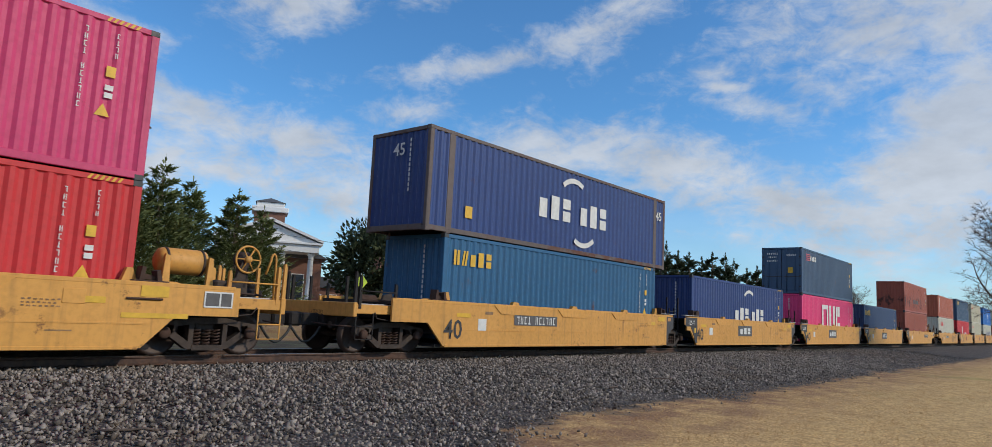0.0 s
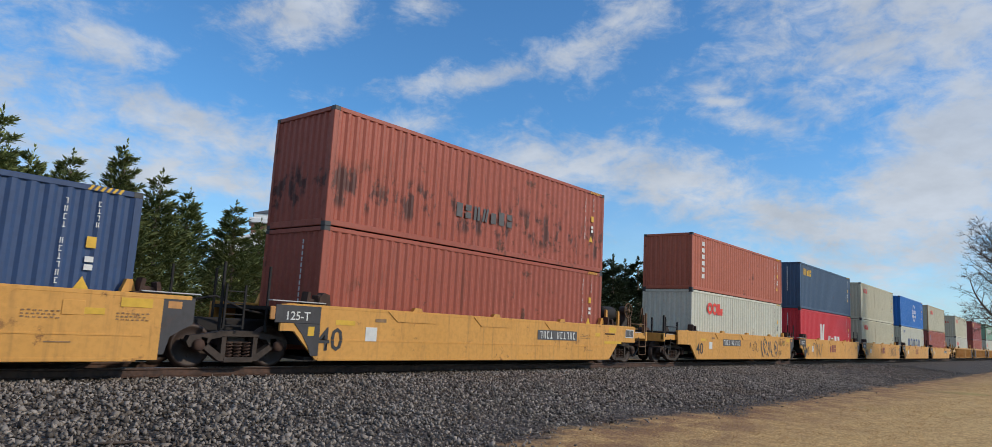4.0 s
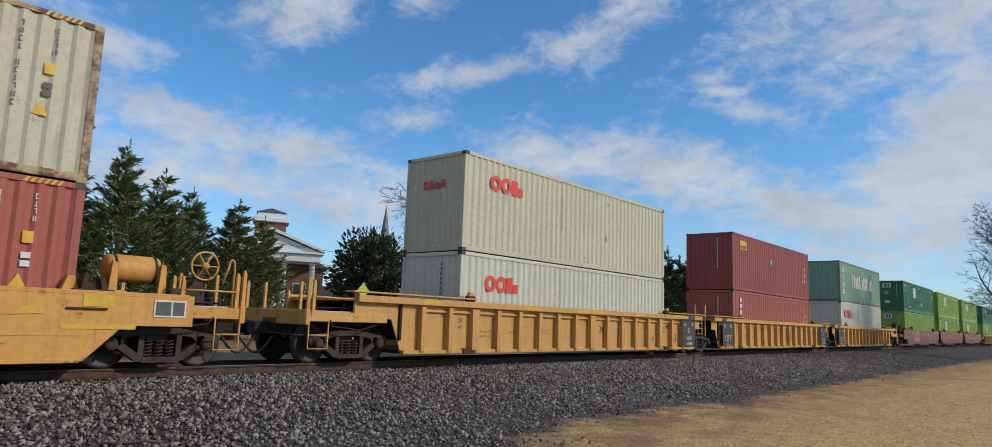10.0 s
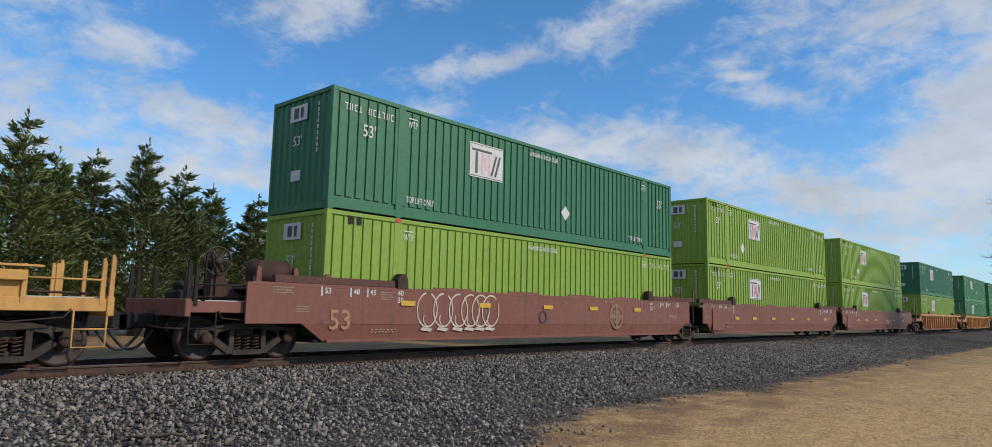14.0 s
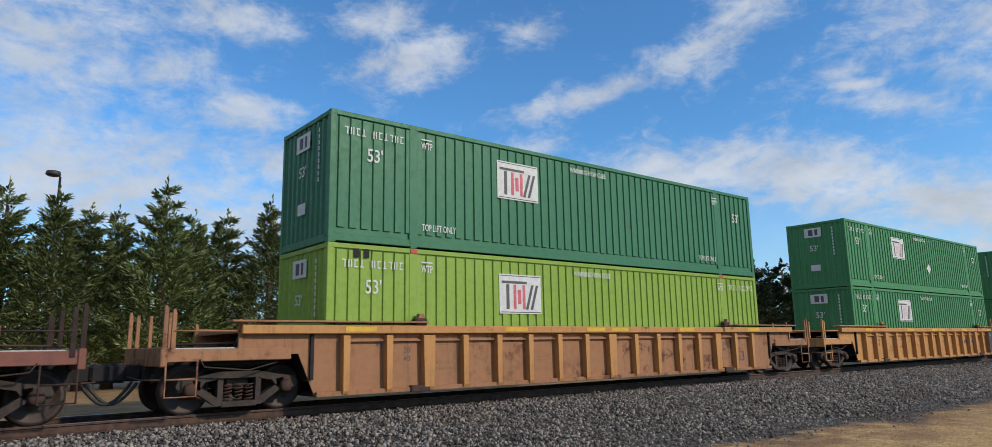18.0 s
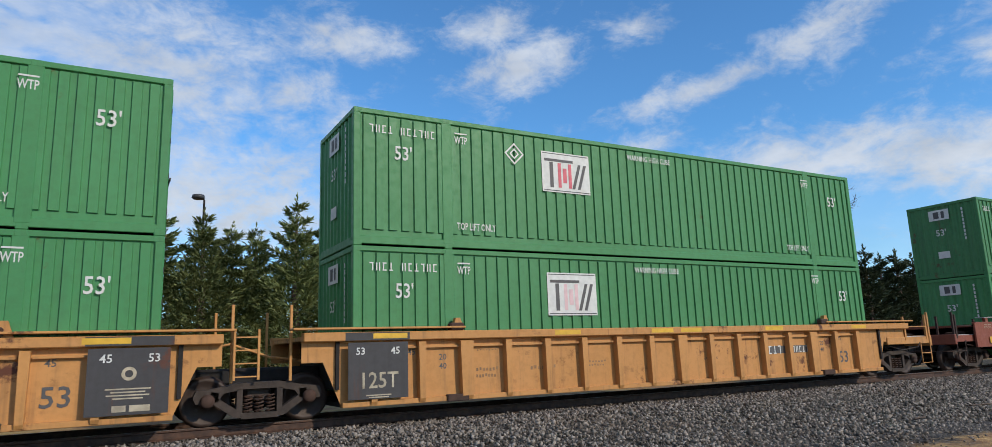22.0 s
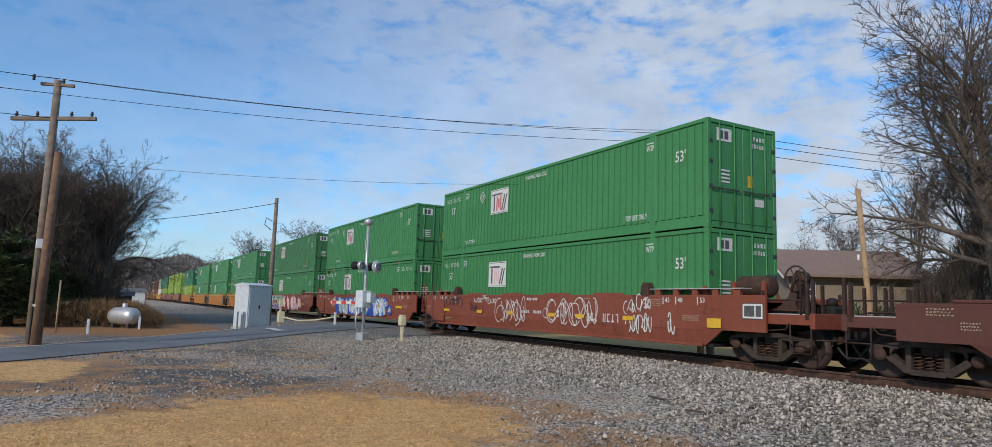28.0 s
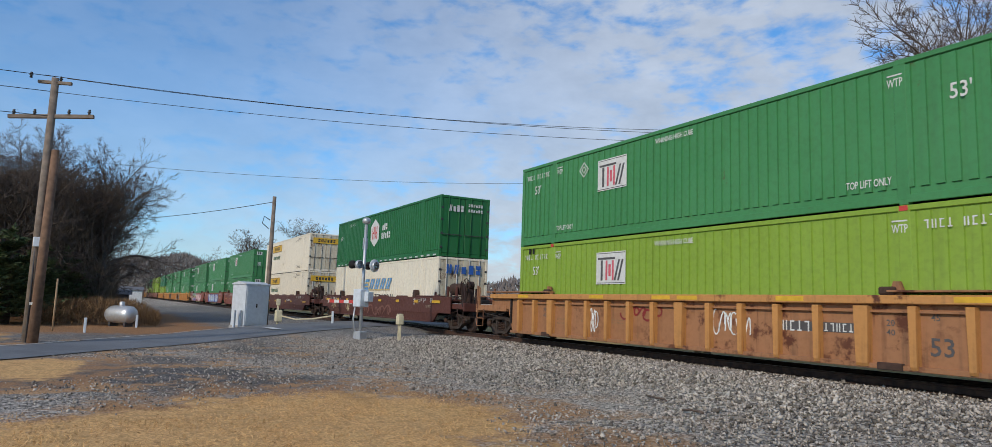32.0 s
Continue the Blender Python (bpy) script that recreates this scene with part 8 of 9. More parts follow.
def build_trees():
    # clipped row of cypress behind the track
    row = ((-12.3, 5.6), (-9.6, 6.9), (-6.7, 6.1), (-2.1, 8.1), (0.6, 10.4), (3.1, 10.9), (6.0, 10.4), (8.2, 9.7), (10.1, 9.7), (12.9, 11.7), (15.2, 9.6), (17.8, 10.0), (20.6, 10.8), (23.5, 9.4), (25.9, 8.3), (28.7, 7.7), (31.0, 6.6))
    for i, (az, el) in enumerate(row):
        d = 35 / math.cos(radians(az))
        x, y = polar(az, d)
        h = tall(d, el) * 1.03
        evergreen(x, y + (i % 3) * 0.5, h * 1.03, 2.95 + 0.15 * (h - 6) + 0.3 * (i % 2), i % 4, "dense dark-green cypress in a row behind the track" if h > 5.5 else "short cypress at the end of the row")
    # darker pines further along
    for i, (az, el, d) in enumerate(((51.5, 6.6, 70), (53.5, 7.0, 72), (55.4, 6.3, 74), (57.4, 6.6, 76), (59.4, 6.0, 80), (61.4, 5.9, 84), (63.4, 6.1, 90), (65.2, 5.3, 96), (67.0, 5.3, 104), (68.6, 4.9, 112), (70.3, 4.4, 122), (72.0, 4.0, 132))):
        x, y = polar(az, d)
        evergreen(x, y, tall(d, el), 4.0 + 0.5 * (i % 3), 20 + i % 3, "dark pine in the belt beyond the field", name="pine_tree")
        x, y = polar(az + 0.95, d + 3)
        evergreen(x, y, tall(d + 3, el - 0.7 + 0.35 * (i % 3)), 4.2, 20 + (i + 1) % 3, "dark pine in the belt beyond the field", name="pine_tree")
    # pines between the church lawn and the belt
    for i, (az, el, d) in enumerate(((44.6, 8.6, 64), (46.0, 7.9, 66), (47.4, 8.5, 65), (48.8, 7.7, 67), (50.2, 7.9, 68))):
        x, y = polar(az, d)
        evergreen(x, y, tall(d, el), 3.2 + 0.3 * (i % 2), 20 + i % 3, "dark green pine beside the church lawn", name="pine_tree")
    # round evergreen by the church
    x, y = polar(39.3, 62)
    rng = np.random.default_rng(50)
    n = 7000
    a, u = rng.uniform(0, 6.283, n), rng.uniform(-1, 1, n)
    lump = 1 + 0.25 * np.sin(3 * a + 2 * u) + 0.2 * np.sin(5 * a - 4 * u)
    rr = (0.62 + 0.38 * rng.random(n)) * lump
    p = np.stack([np.cos(a) * np.sqrt(1 - u * u) * 2.9 * rr, np.sin(a) * np.sqrt(1 - u * u) * 2.9 * rr, 5.0 + u * 3.4 * rr], -1)
    me = spray_mesh("crown", p, p - np.array([0, 0, 4.5]) + rng.normal(0, 1.5, (n, 3)), 0.5, 0.13, rng)
    t = thing("magnolia_tree", "dark round evergreen tree beside the church", "tree", (x, y, 0))
    part("trunk", B().tube((0, 0, -0.2), (0, 0, 5), 0.3, 9, 0.14), BARK2, t)
    part("crown", me, NEEDLE2, t)
    # bare trees, right-hand half
    x, y = polar(52.0, 88)
    bare_tree(x, y, 101, tall(88, 11.8), "tall bare tree behind the pines", 0.3, width=1.25)
    x, y = polar(46.4, 74)
    bare_tree(x, y, 101, tall(74, 12.4), "bare tree beyond the church lawn", turn=2.0, width=1.75)
    bare_tree(66.0, 3.6, 104, 13.6, "large bare tree on the dry lawn beside the track", 0.36, turn=1.2, width=1.25)
    for az, d, el, sd in ((77.0, 170, 3.4, 101), (79.5, 190, 3.2, 105), (81.5, 210, 2.9, 101), (84.5, 240, 2.8, 105), (87.2, 230, 2.6, 101)):
        x, y = polar(az, d)
        bare_tree(x, y, sd, tall(d, el), "distant bare tree in a winter hedgerow", turn=az, width=1.3, mat=BARK2)
    # the great spreading tree across the track
    x, y = polar(-24.2, 33)
    bare_tree(x, y, 102, tall(33, 24.6), "great spreading bare tree with many limbs", 0.42, turn=3.1, width=1.1)
    x, y = polar(-26.0, 40)
    bare_tree(x, y, 104, tall(40, 16.5), "broad bare tree beside the great one", turn=0.5, width=0.72)
    x, y = polar(-29.5, 52)
    bare_tree(x, y, 101, tall(52, 12.0), "bare tree among its neighbours across the track", turn=0.7)
    x, y = polar(-19.5, 41)
    bare_tree(x, y, 105, tall(41, 11.5), "bare tree behind the great one", turn=1.9, mat=BARK2)
    for az, el, d, sd in ((-46.3, 9.6, 74, 105), (-48.3, 10.1, 72, 101), (-50.2, 10.5, 73, 105), (-52.0, 10.0, 75, 101), (-54.0, 8.6, 78, 105), (-41.5, 8.0, 85, 101), (-37.0, 7.5, 88, 105), (-34.0, 8.0, 80, 101)):
        x, y = polar(az, d)
        bare_tree(x, y, sd, tall(d, el), "slender bare tree behind the white house", turn=az * 1.3, width=0.85, mat=BARK2, group="bare trees behind the houses")
    for az, el, d, sd in ((-75.7, 6.7, 130, 101), (-78.0, 4.6, 140, 105), (-80.6, 5.4, 140, 101), (-82.5, 4.0, 170, 105)):
        x, y = polar(az, d)
        bare_tree(x, y, sd, tall(d, el), "bare tree beyond the far side of the line", turn=az, width=1.15, mat=BARK2)
    # wood on the near side of the line, past the road
    for az, el, d, sd, w in ((-90.3, 11.8, 46, 104, 0.85), (-93.0, 10.9, 47, 105, 1.1), (-94.0, 11.4, 46, 104, 0.9), (-96.5, 11.5, 44, 105, 1.2), (-92.4, 8.4, 60, 101, 1.1), (-94.0, 9.0, 62, 105, 1.2), (-91.4, 7.0, 66, 105, 1.0), (-90.4, 5.4, 80, 101, 1.0), (-99.0, 11.0, 45, 104, 1.0), (-95.0, 7.5, 55, 105, 1.3), (-92.2, 10.4, 46, 105, 1.0), (-94.6, 10.2, 52, 101, 1.1), (-97.8, 11.0, 50, 105, 1.1), (-92.2, 8.2, 56, 104, 0.9), (-91.6, 11.3, 48, 105, 1.15), (-93.6, 12.0, 48, 105, 1.2), (-95.4, 12.6, 50, 104, 0.9), (-90.6, 9.2, 52, 104, 0.8)):
        x, y = polar(az, d)
        bare_tree(x, y, sd, tall(d, el), "bare winter tree in the wood by the road", turn=az * 2.1, width=w, mat=BARK2, group="bare trees by the road")
    for az, el, d, w in ((-95.8, 4.2, 40, 2.6), (-94.2, 3.4, 42, 2.4), (-92.6, 3.0, 44, 2.2), (-97.5, 4.6, 39, 2.8), (-91.2, 2.2, 48, 2.0), (-99.5, 5.0, 40, 2.8)):
        x, y = polar(az, d)
        evergreen(x, y, tall(d, el), w, 23, "dark green pine sapling at the edge of the wood", name="pine_tree")
    # thicket and distant woods as clouds of twigs
    rng = np.random.default_rng(9)

    def thicket(name, label, az0, az1, d0, d1, el, n, leaf, wide, mat, low=0.0):
        az, d = np.radians(rng.uniform(az0, az1, n)), rng.uniform(d0, d1, n)
        top = 1.6 + d * np.tan(np.radians(el * (0.86 + 0.10 * np.sin(az * 41) + 0.06 * np.sin(az * 97 + 1))))
        end = np.minimum(az - radians(az0), radians(az1) - az) / (0.22 * radians(az1 - az0)) + rng.uniform(-0.25, 0.25, n)
        top = top * (0.35 + 0.65 * np.clip(end, 0, 1))
        p = np.stack([d * np.sin(az), d * np.cos(az), low + np.maximum(top, 0.2) * rng.random(n) ** 0.75 - 0.1], -1)
        a_ = rng.normal(0, 0.5, (n, 3))
        a_[:, 2] += 1.0
        me = spray_mesh(name, p, a_, leaf, wide, rng)
        solo(name, me, mat, label, "undergrowth", kind="stuff")

    # pale greyish twig colour with the haze of distance painted in
    haze = needle_material("far_twigs", (0.15, 0.125, 0.12, 1), (0.30, 0.26, 0.25, 1))
    thicket("far_woods", "grey-brown winter woods along the horizon", -92.5, -79.0, 240, 420, 3.0, 44000, 1.9, 0.11, haze)
    thicket("far_woods", "grey-brown winter woods along the horizon", -80.0, -30.0, 230, 420, 2.0, 32000, 2.6, 0.3, haze)
    thicket("far_woods", "grey-brown winter woods along the horizon", 30.0, 89.5, 280, 460, 1.5, 30000, 2.6, 0.34, haze)
    thicket("far_woods", "grey-brown winter woods along the horizon", -30.0, 30.0, 260, 420, 1.6, 26000, 2.6, 0.25, haze)
    thicket("thicket", "brown brambles under the bare trees", -101.0, -89.4, 43, 66, 6.4, 66000, 0.6, 0.012, needle_material("bramble", (0.085, 0.062, 0.048, 1), (0.21, 0.155, 0.12, 1)))
    thicket("dry_brush", "orange-brown dry brush behind the gas tank", -94.5, -86.4, 38.5, 46, -0.6, 14000, 0.35, 0.01, DRYLEAF)
    thicket("thicket", "brown undergrowth below the great tree", -29.8, -13.0, 37, 54, 7.4, 70000, 0.8, 0.014, needle_material("bramble_grey", (0.075, 0.056, 0.044, 1), (0.19, 0.145, 0.115, 1)))


# ---- crossing equipment, poles ----
WOODPOLE = plain("pole_wood", (0.23, 0.18, 0.14, 1), 0.9, 0, 0.35, 4)
WOODPOLE2 = plain("pole_red_wood", (0.20, 0.115, 0.07, 1), 0.9, 0, 0.35, 4)
FRESHWOOD = plain("pole_tan_wood", (0.42, 0.28, 0.16, 1), 0.85, 0, 0.3, 4)
ALU = plain("brushed_aluminium", (0.56, 0.57, 0.58, 1), 0.45, 0.6, 0.12)
CABWHITE = plain("cabinet_grey_white", (0.62, 0.66, 0.70, 1), 0.5, 0.1, 0.1)
WIRE = plain("black_wire", (0.02, 0.02, 0.022, 1), 0.6)
CREAM = plain("cream_box", (0.62, 0.54, 0.36, 1), 0.6, 0, 0.15)


def pole(x, y, top, lean, mat, label, r=0.15, name="utility_pole"):
    p = thing(name, label, "utility pole", (x, y, gz(x, y)))
    z = top - gz(x, y)
    part("shaft", B().tube((0, 0, -0.3), (lean[0], lean[1], z), r, 12, r * 0.72), mat, p)
    return p, Vector((x + lean[0], y + lean[1], top))


def wire(a, b_, sag, r=0.018, name="overhead_wire"):
    pts = []
    for i in range(25):
        f = i / 24
        q = Vector(a).lerp(Vector(b_), f)
        q.z -= sag * 4 * f * (1 - f)
        pts.append(q)
    o = Vector(a)
    solo(name, B().pipe([q - o for q in pts], r, 5), WIRE, "thin black overhead wire between two poles", "wire", at=a, group="overhead wires")


def insulator(parent, x, y, z):
    part("insulator", lambda: B().lathe([(0.0, 0), (0.05, 0), (0.03, 0.06), (0.06, 0.09), (0.03, 0.13), (0.045, 0.17), (0.0, 0.19)], (0, 0, 0), "z", 10), CAST, parent, at=(x, y, z), key="ins")


def build_crossing():
    # pole by the road, with its crossarm
    x, y = polar(-94.0, 26.0)
    y -= 0.19
    p1, top1 = pole(x, y, tall(26, 14.6), (0.25, 0.0), WOODPOLE, "weathered utility pole with crossarms beside the road")
    z = top1.z - gz(x, y)
    part("crossarm", B().box(-0.06, 0.06, -1.25, 1.25, -0.06, 0.06, 0.01), WOODPOLE, p1, at=(0.2, 0.0, z - 1.25)).rotation_euler = (radians(4), 0, radians(-20))
    part("top_arm", B().box(-0.05, 0.05, -0.5, 0.5, -0.05, 0.05, 0.01), WOODPOLE, p1, at=(0.25, 0.0, z - 0.15)).rotation_euler = (0, 0, radians(-20))
    for dy in (-1.1, -0.5, 0.5, 1.1):
        insulator(p1, 0.2 + dy * 0.34, dy * 0.94, z - 1.2 + dy * 0.07)
    for dy in (-0.4, 0.4):
        insulator(p1, 0.25, -0.25 + dy, z - 0.1)
    part("conduit", B().tube((0.17, 0.0, 0), (0.2, -0.05, 4.2), 0.03, 8), CAST, p1)
    part("meter_box", B().box(-0.1, 0.1, -0.1, 0.1, -0.15, 0.15, 0.02), CABWHITE, p1, at=(0.25, 0.0, 3.1))
    p1b, top1b = pole(x + 0.45, y + 0.18, tall(26, 9.7), (-0.2, 0.04), WOODPOLE2, "shorter red-brown stub pole leaning on the tall one", 0.16)
    part("band", B().lathe([(0.17, -0.04), (0.175, 0.04)], (-0.1, -0.02, 1.2), "z", 12), ALU, p1b)
    # pole across the track, and wires over the road
    x, y = polar(-43.7, 29.5)
    p3, top3 = pole(x, y, tall(29.5, 14.8), (0.1, 0), WOODPOLE, "grey utility pole across the track with a short crossarm")
    z = top3.z - gz(x, y)
    part("crossarm", B().box(-0.05, 0.05, -0.9, 0.9, -0.05, 0.05, 0.01), WOODPOLE, p3, at=(0.1, 0, z - 0.4)).rotation_euler = (0, 0, radians(70))
    for d in (-0.7, 0.0, 0.7):
        insulator(p3, 0.1 - d * 0.94, d * 0.34, z - 0.35)
    for da, db, s in (((0, -0.3, 0.05), (-0.6, 0.2, -0.2), 0.35), ((0, 0.3, 0.05), (0, 0, -0.2), 0.4), ((0, 0.0, -0.45), (0.1, 0.1, -0.75), 0.3)):
        wire(top1 + Vector(da), top3 + Vector(db), s, 0.0095)
    wire(top1 + Vector((0, 0, -2.6)), top3 + Vector((0, 0, -2.2)), 0.5, 0.006)
    for dz in (0.05, -0.45, -1.25):
        wire(top1 + Vector((0, 0, dz)), (top1.x + 3, top1.y - 40, top1.z + dz - 0.5), 0.5, 0.012)
    far = polar(-18, 52)
    for dz in (-0.2, -0.5, -0.9):
        wire(top3 + Vector((0, 0, dz)), (far[0] + 4, far[1], tall(52, 8.6) + dz), 0.5, 0.013)
    x, y = far
    p6, t6 = pole(x + 4, y, tall(52, 8.9), (0, 0), WOODPOLE, "distant utility pole behind the bare trees")
    for dz in (0.0, -1.4, -2.0):
        wire(t6 + Vector((0, 0, dz - 0.2)), (70, 62, 8.0 + dz), 0.8, 0.02)
    # stub poles across the track
    x, y = polar(-44.4, 27.0)
    pole(x, y, tall(27, 9.9), (-0.1, 0.1), FRESHWOOD, "leaning tan stub pole across the track", 0.13)
    x, y = polar(-32.3, 28.0)
    pole(x, y, tall(28, 9.6), (-0.5, 0.1), FRESHWOOD, "leaning tan pole across the track", 0.12)
    # pole by the cabinet
    x, y = -40.4, 7.95
    p2, top2 = pole(x, y, tall(42.4, 7.8), (0.0, 0.0), WOODPOLE, "plain wooden service pole beside the cabinet", 0.14)
    part("service_head", B().pipe([(0.2, -0.2, 6.0), (0.1, -0.5, 6.2), (0.15, -0.6, 5.8), (0.25, -0.25, 5.5)], 0.025, 6), WIRE, p2)
    part("meter_box", B().box(-0.15, 0.15, -0.32, -0.12, 1.0, 1.5, 0.02), CABWHITE, p2)
    wire(top2 + Vector((0, 0, -0.3)), (-75, -9.0, 8.2), 0.8, 0.018)
    # relay cabinet
    c = thing("relay_cabinet", "tall pale grey steel relay cabinet on a plinth", "cabinet", (-38.9, 6.8, gz(-38.9, 6.8)))
    c.rotation_euler = (0, 0, radians(28))
    part("body", B().box(-0.55, 0.55, -0.75, 0.75, 0.1, 2.25, 0.02), CABWHITE, c)
    part("roof", B().prism([(-0.6, 2.25), (0.6, 2.25), (0.6, 2.3), (0, 2.42), (-0.6, 2.3)], -0.8, 0.8), CABWHITE, c)
    part("plinth", B().box(-0.6, 0.6, -0.8, 0.8, -0.2, 0.1, 0.01), plain("concrete", (0.42, 0.40, 0.37, 1), 0.9), c)
    part("door", B().box(0.55, 0.575, -0.68, 0.68, 0.2, 2.15, 0.008), CABWHITE, c)
    part("latch", B().box(0.575, 0.61, -0.08, 0.0, 1.05, 1.25, 0.01), DARKST, c)
    for y0 in (0.9, 1.25):
        part("cable_guard", B().box(0.35, 0.47, -0.06 - y0, 0.06 - y0, 0, 0.9, 0.01), CABWHITE, c)
    # service pedestal and conduit stakes
    q = thing("service_pedestal", "small cream meter pedestal on two legs", "meter box", (-37.9, 8.1, gz(-37.9, 8.1)))
    part("box", B().box(-0.22, 0.22, -0.16, 0.16, 0.15, 0.75, 0.03), CREAM, q)
    part("leg", B().box(-0.26, -0.18, -0.05, 0.05, -0.1, 1.3, 0.01), CREAM, q)
    part("cap", B().box(-0.3, -0.12, -0.1, 0.1, 1.0, 1.35, 0.02), CREAM, q)
    s = thing("splice_post", "cream plastic splice box on two stakes", "post", (-25.33, 10.02, gz(-25.33, 10.02)))
    part("box", B().box(-0.14, 0.14, -0.12, 0.12, 0.62, 0.98, 0.03), CREAM, s)
    part("cap", B().box(-0.11, 0.11, -0.1, 0.1, 0.98, 1.04, 0.02), CREAM, s)
    for dx in (-0.07, 0.07):
        part("stake", B().box(dx - 0.035, dx + 0.035, -0.03, 0.03, -0.1, 0.64), CREAM, s)
    for px, py, hgt, lab in ((-35.4, 10.3, 0.65, "short white marker post near the rails"), (-32.0, -0.6, 0.6, "short white marker post beside the road"), (-37.2, 1.4, 0.6, "short white marker post beside the tank")):
        solo("marker_post", B().box(-0.07, 0.07, -0.05, 0.05, -0.1, hgt, 0.015), CABWHITE, lab, "post", at=(px, py, gz(px, py)))
    x, y = polar(-93.0, 33)
    solo("rod_marker", B().tube((0, 0, -0.1), (0.05, 0, 2.1), 0.035, 8), FRESHWOOD, "thin tan marker rod in the dry grass", "post", at=(x, y, 0))
    solo("cable", B().pipe([(-37.8, 8.12, 0.72), (-37.0, 8.8, 0.56), (-36.3, 9.5, 0.62), (-35.42, 10.28, 0.82)], 0.04, 6), CREAM, "slack cream cable beside the crossing", "cable")
    rnd = random.Random(3)
    for px, py, ln in ((-9.4, 8.6, 0.8), (-13.8, 9.2, 0.6), (-4.6, 8.0, 0.7), (-3.9, 8.6, 0.5), (-8.1, 8.2, 0.4), (-15.6, 6.4, 0.5), (3.5, 8.3, 0.6), (14.0, 8.2, 0.9), (17.0, 8.6, 0.7)):
        a = rnd.uniform(-0.5, 0.5)
        pts = [(ln * (k / 4 - 0.5), 0.05 * math.sin(k * 1.7 + px), 0.012 * (k % 2)) for k in range(5)]
        o = solo("fallen_stick", B().pipe(pts, 0.018, 5), BARK2, "dark fallen stick lying on the ballast", "stick", at=(px, py, gz(px, py) + 0.05), group="sticks on the ballast")
        o.rotation_euler = (0, 0, a)
    # signal mast with lights, bell, box and lowered arm
    m = thing("crossing_signal", "aluminium crossing signal mast with twin lamps", "crossing signal", (-26.86, 8.97, gz(-26.86, 8.97)))
    m.rotation_euler = (0, 0, radians(22))
    part("foot", B().box(-0.2, 0.2, -0.2, 0.2, -0.1, 0.32, 0.03), ALU, m)
    part("mast", B().tube((0, 0, 0.2), (0, 0, 4.6), 0.065, 14), ALU, m)
    part("bell", B().lathe([(0, 4.62), (0.07, 4.62), (0.16, 4.68), (0.17, 4.8), (0.1, 4.88), (0, 4.9)], (0, 0, 0), "z", 16), ALU, m)
    part("sign_back", B().box(-0.02, 0.02, -0.12, 0.12, 3.6, 4.05, 0.01), ALU, m)
    part("lamp_arm", B().box(-0.05, 0.05, -0.55, 0.55, 2.92, 3.0, 0.01), DARKST, m)
    for s_ in (-1, 1):
        for dy in (-0.42, 0.42):
            d = part("lamp", B().lathe([(0, -0.02 * s_), (0.12, 0.0), (0.16, 0.06 * s_), (0.17, 0.2 * s_), (0.15, 0.21 * s_)], (s_ * 0.06, dy, 2.96), "x", 16), DARKST if s_ < 0 else ALU, m)
    part("lamp_disc", B().lathe([(0.17, 0), (0.26, 0.0), (0.26, 0.015), (0.17, 0.015)], (0.14, 0.42, 2.96), "x", 20), CABWHITE, m)
    part("gate_box", B().box(-0.22, 0.22, -0.3, 0.18, 1.28, 1.98, 0.03), CABWHITE, m)
    part("counterweight_bracket", B().box(0.22, 0.45, -0.1, 0.2, 1.5, 1.9, 0.02), CABWHITE, m)
    part("conduit", B().pipe([(-0.1, -0.2, 0.3), (-0.2, -0.24, 0.8), (-0.16, -0.2, 1.3)], 0.03, 6), ALU, m)
    arm = part("gate_arm", B().box(-1.7, -0.2, -0.02, 0.02, 1.42, 1.54), WHITE, m, "lowered red and white striped gate arm")
    arm.rotation_euler = (0, 0, radians(12))
    for i in range(3):
        part("red_band", B().box(-1.65 + i * 0.5, -1.4 + i * 0.5, -0.024, 0.024, 1.416, 1.544), REDM, arm)
    # gas tank
    g = thing("gas_tank", "silver-grey horizontal gas tank on concrete blocks", "gas tank", (-38.4, 0.75, gz(-38.4, 0.75)))
    g.rotation_euler = (0, 0, radians(42))
    part("shell", B().lathe([(0.0, -1.05), (0.2, -1.03), (0.42, -0.92), (0.52, -0.75), (0.55, -0.5), (0.55, 0.5), (0.52, 0.75), (0.42, 0.92), (0.2, 1.03), (0, 1.05)], (0, 0, 0.75), "x", 24), ALU, g)
    part("dome", B().lathe([(0.16, 1.26), (0.16, 1.48), (0.12, 1.54), (0, 1.55)], (0, 0, 0), "z", 16), ALU, g)
    for dx in (-0.6, 0.6):
        part("leg", B().box(dx - 0.08, dx + 0.08, -0.3, 0.3, 0.0, 0.3, 0.01), CAST, g)
    g.scale = (0.78, 0.78, 0.78)
    # low sheds and vans far down the road side
    for az, d, w, h, mt, lab in ((-89.2, 62, 1.5, 1.9, plain("grey_shed", (0.12, 0.125, 0.14, 1), 0.7), "small dark grey shed by the wood"), (-88.5, 120, 3.4, 2.7, plain("white_shed", (0.7, 0.7, 0.68, 1), 0.7), "distant white trailer near the line")):
        x, y = polar(az, d)
        t = thing("shed", lab, "shed", (x, y, 0))
        part("wall", B().box(-w / 2, w / 2, -w / 2, w / 2, 0, h * 0.8), mt, t)
        part("roof", B().prism([(-w / 2 - 0.2, h * 0.8), (w / 2 + 0.2, h * 0.8), (0, h)], -w / 2 - 0.2, w / 2 + 0.2), plain("shed_roof", (0.16, 0.16, 0.17, 1), 0.8), t)


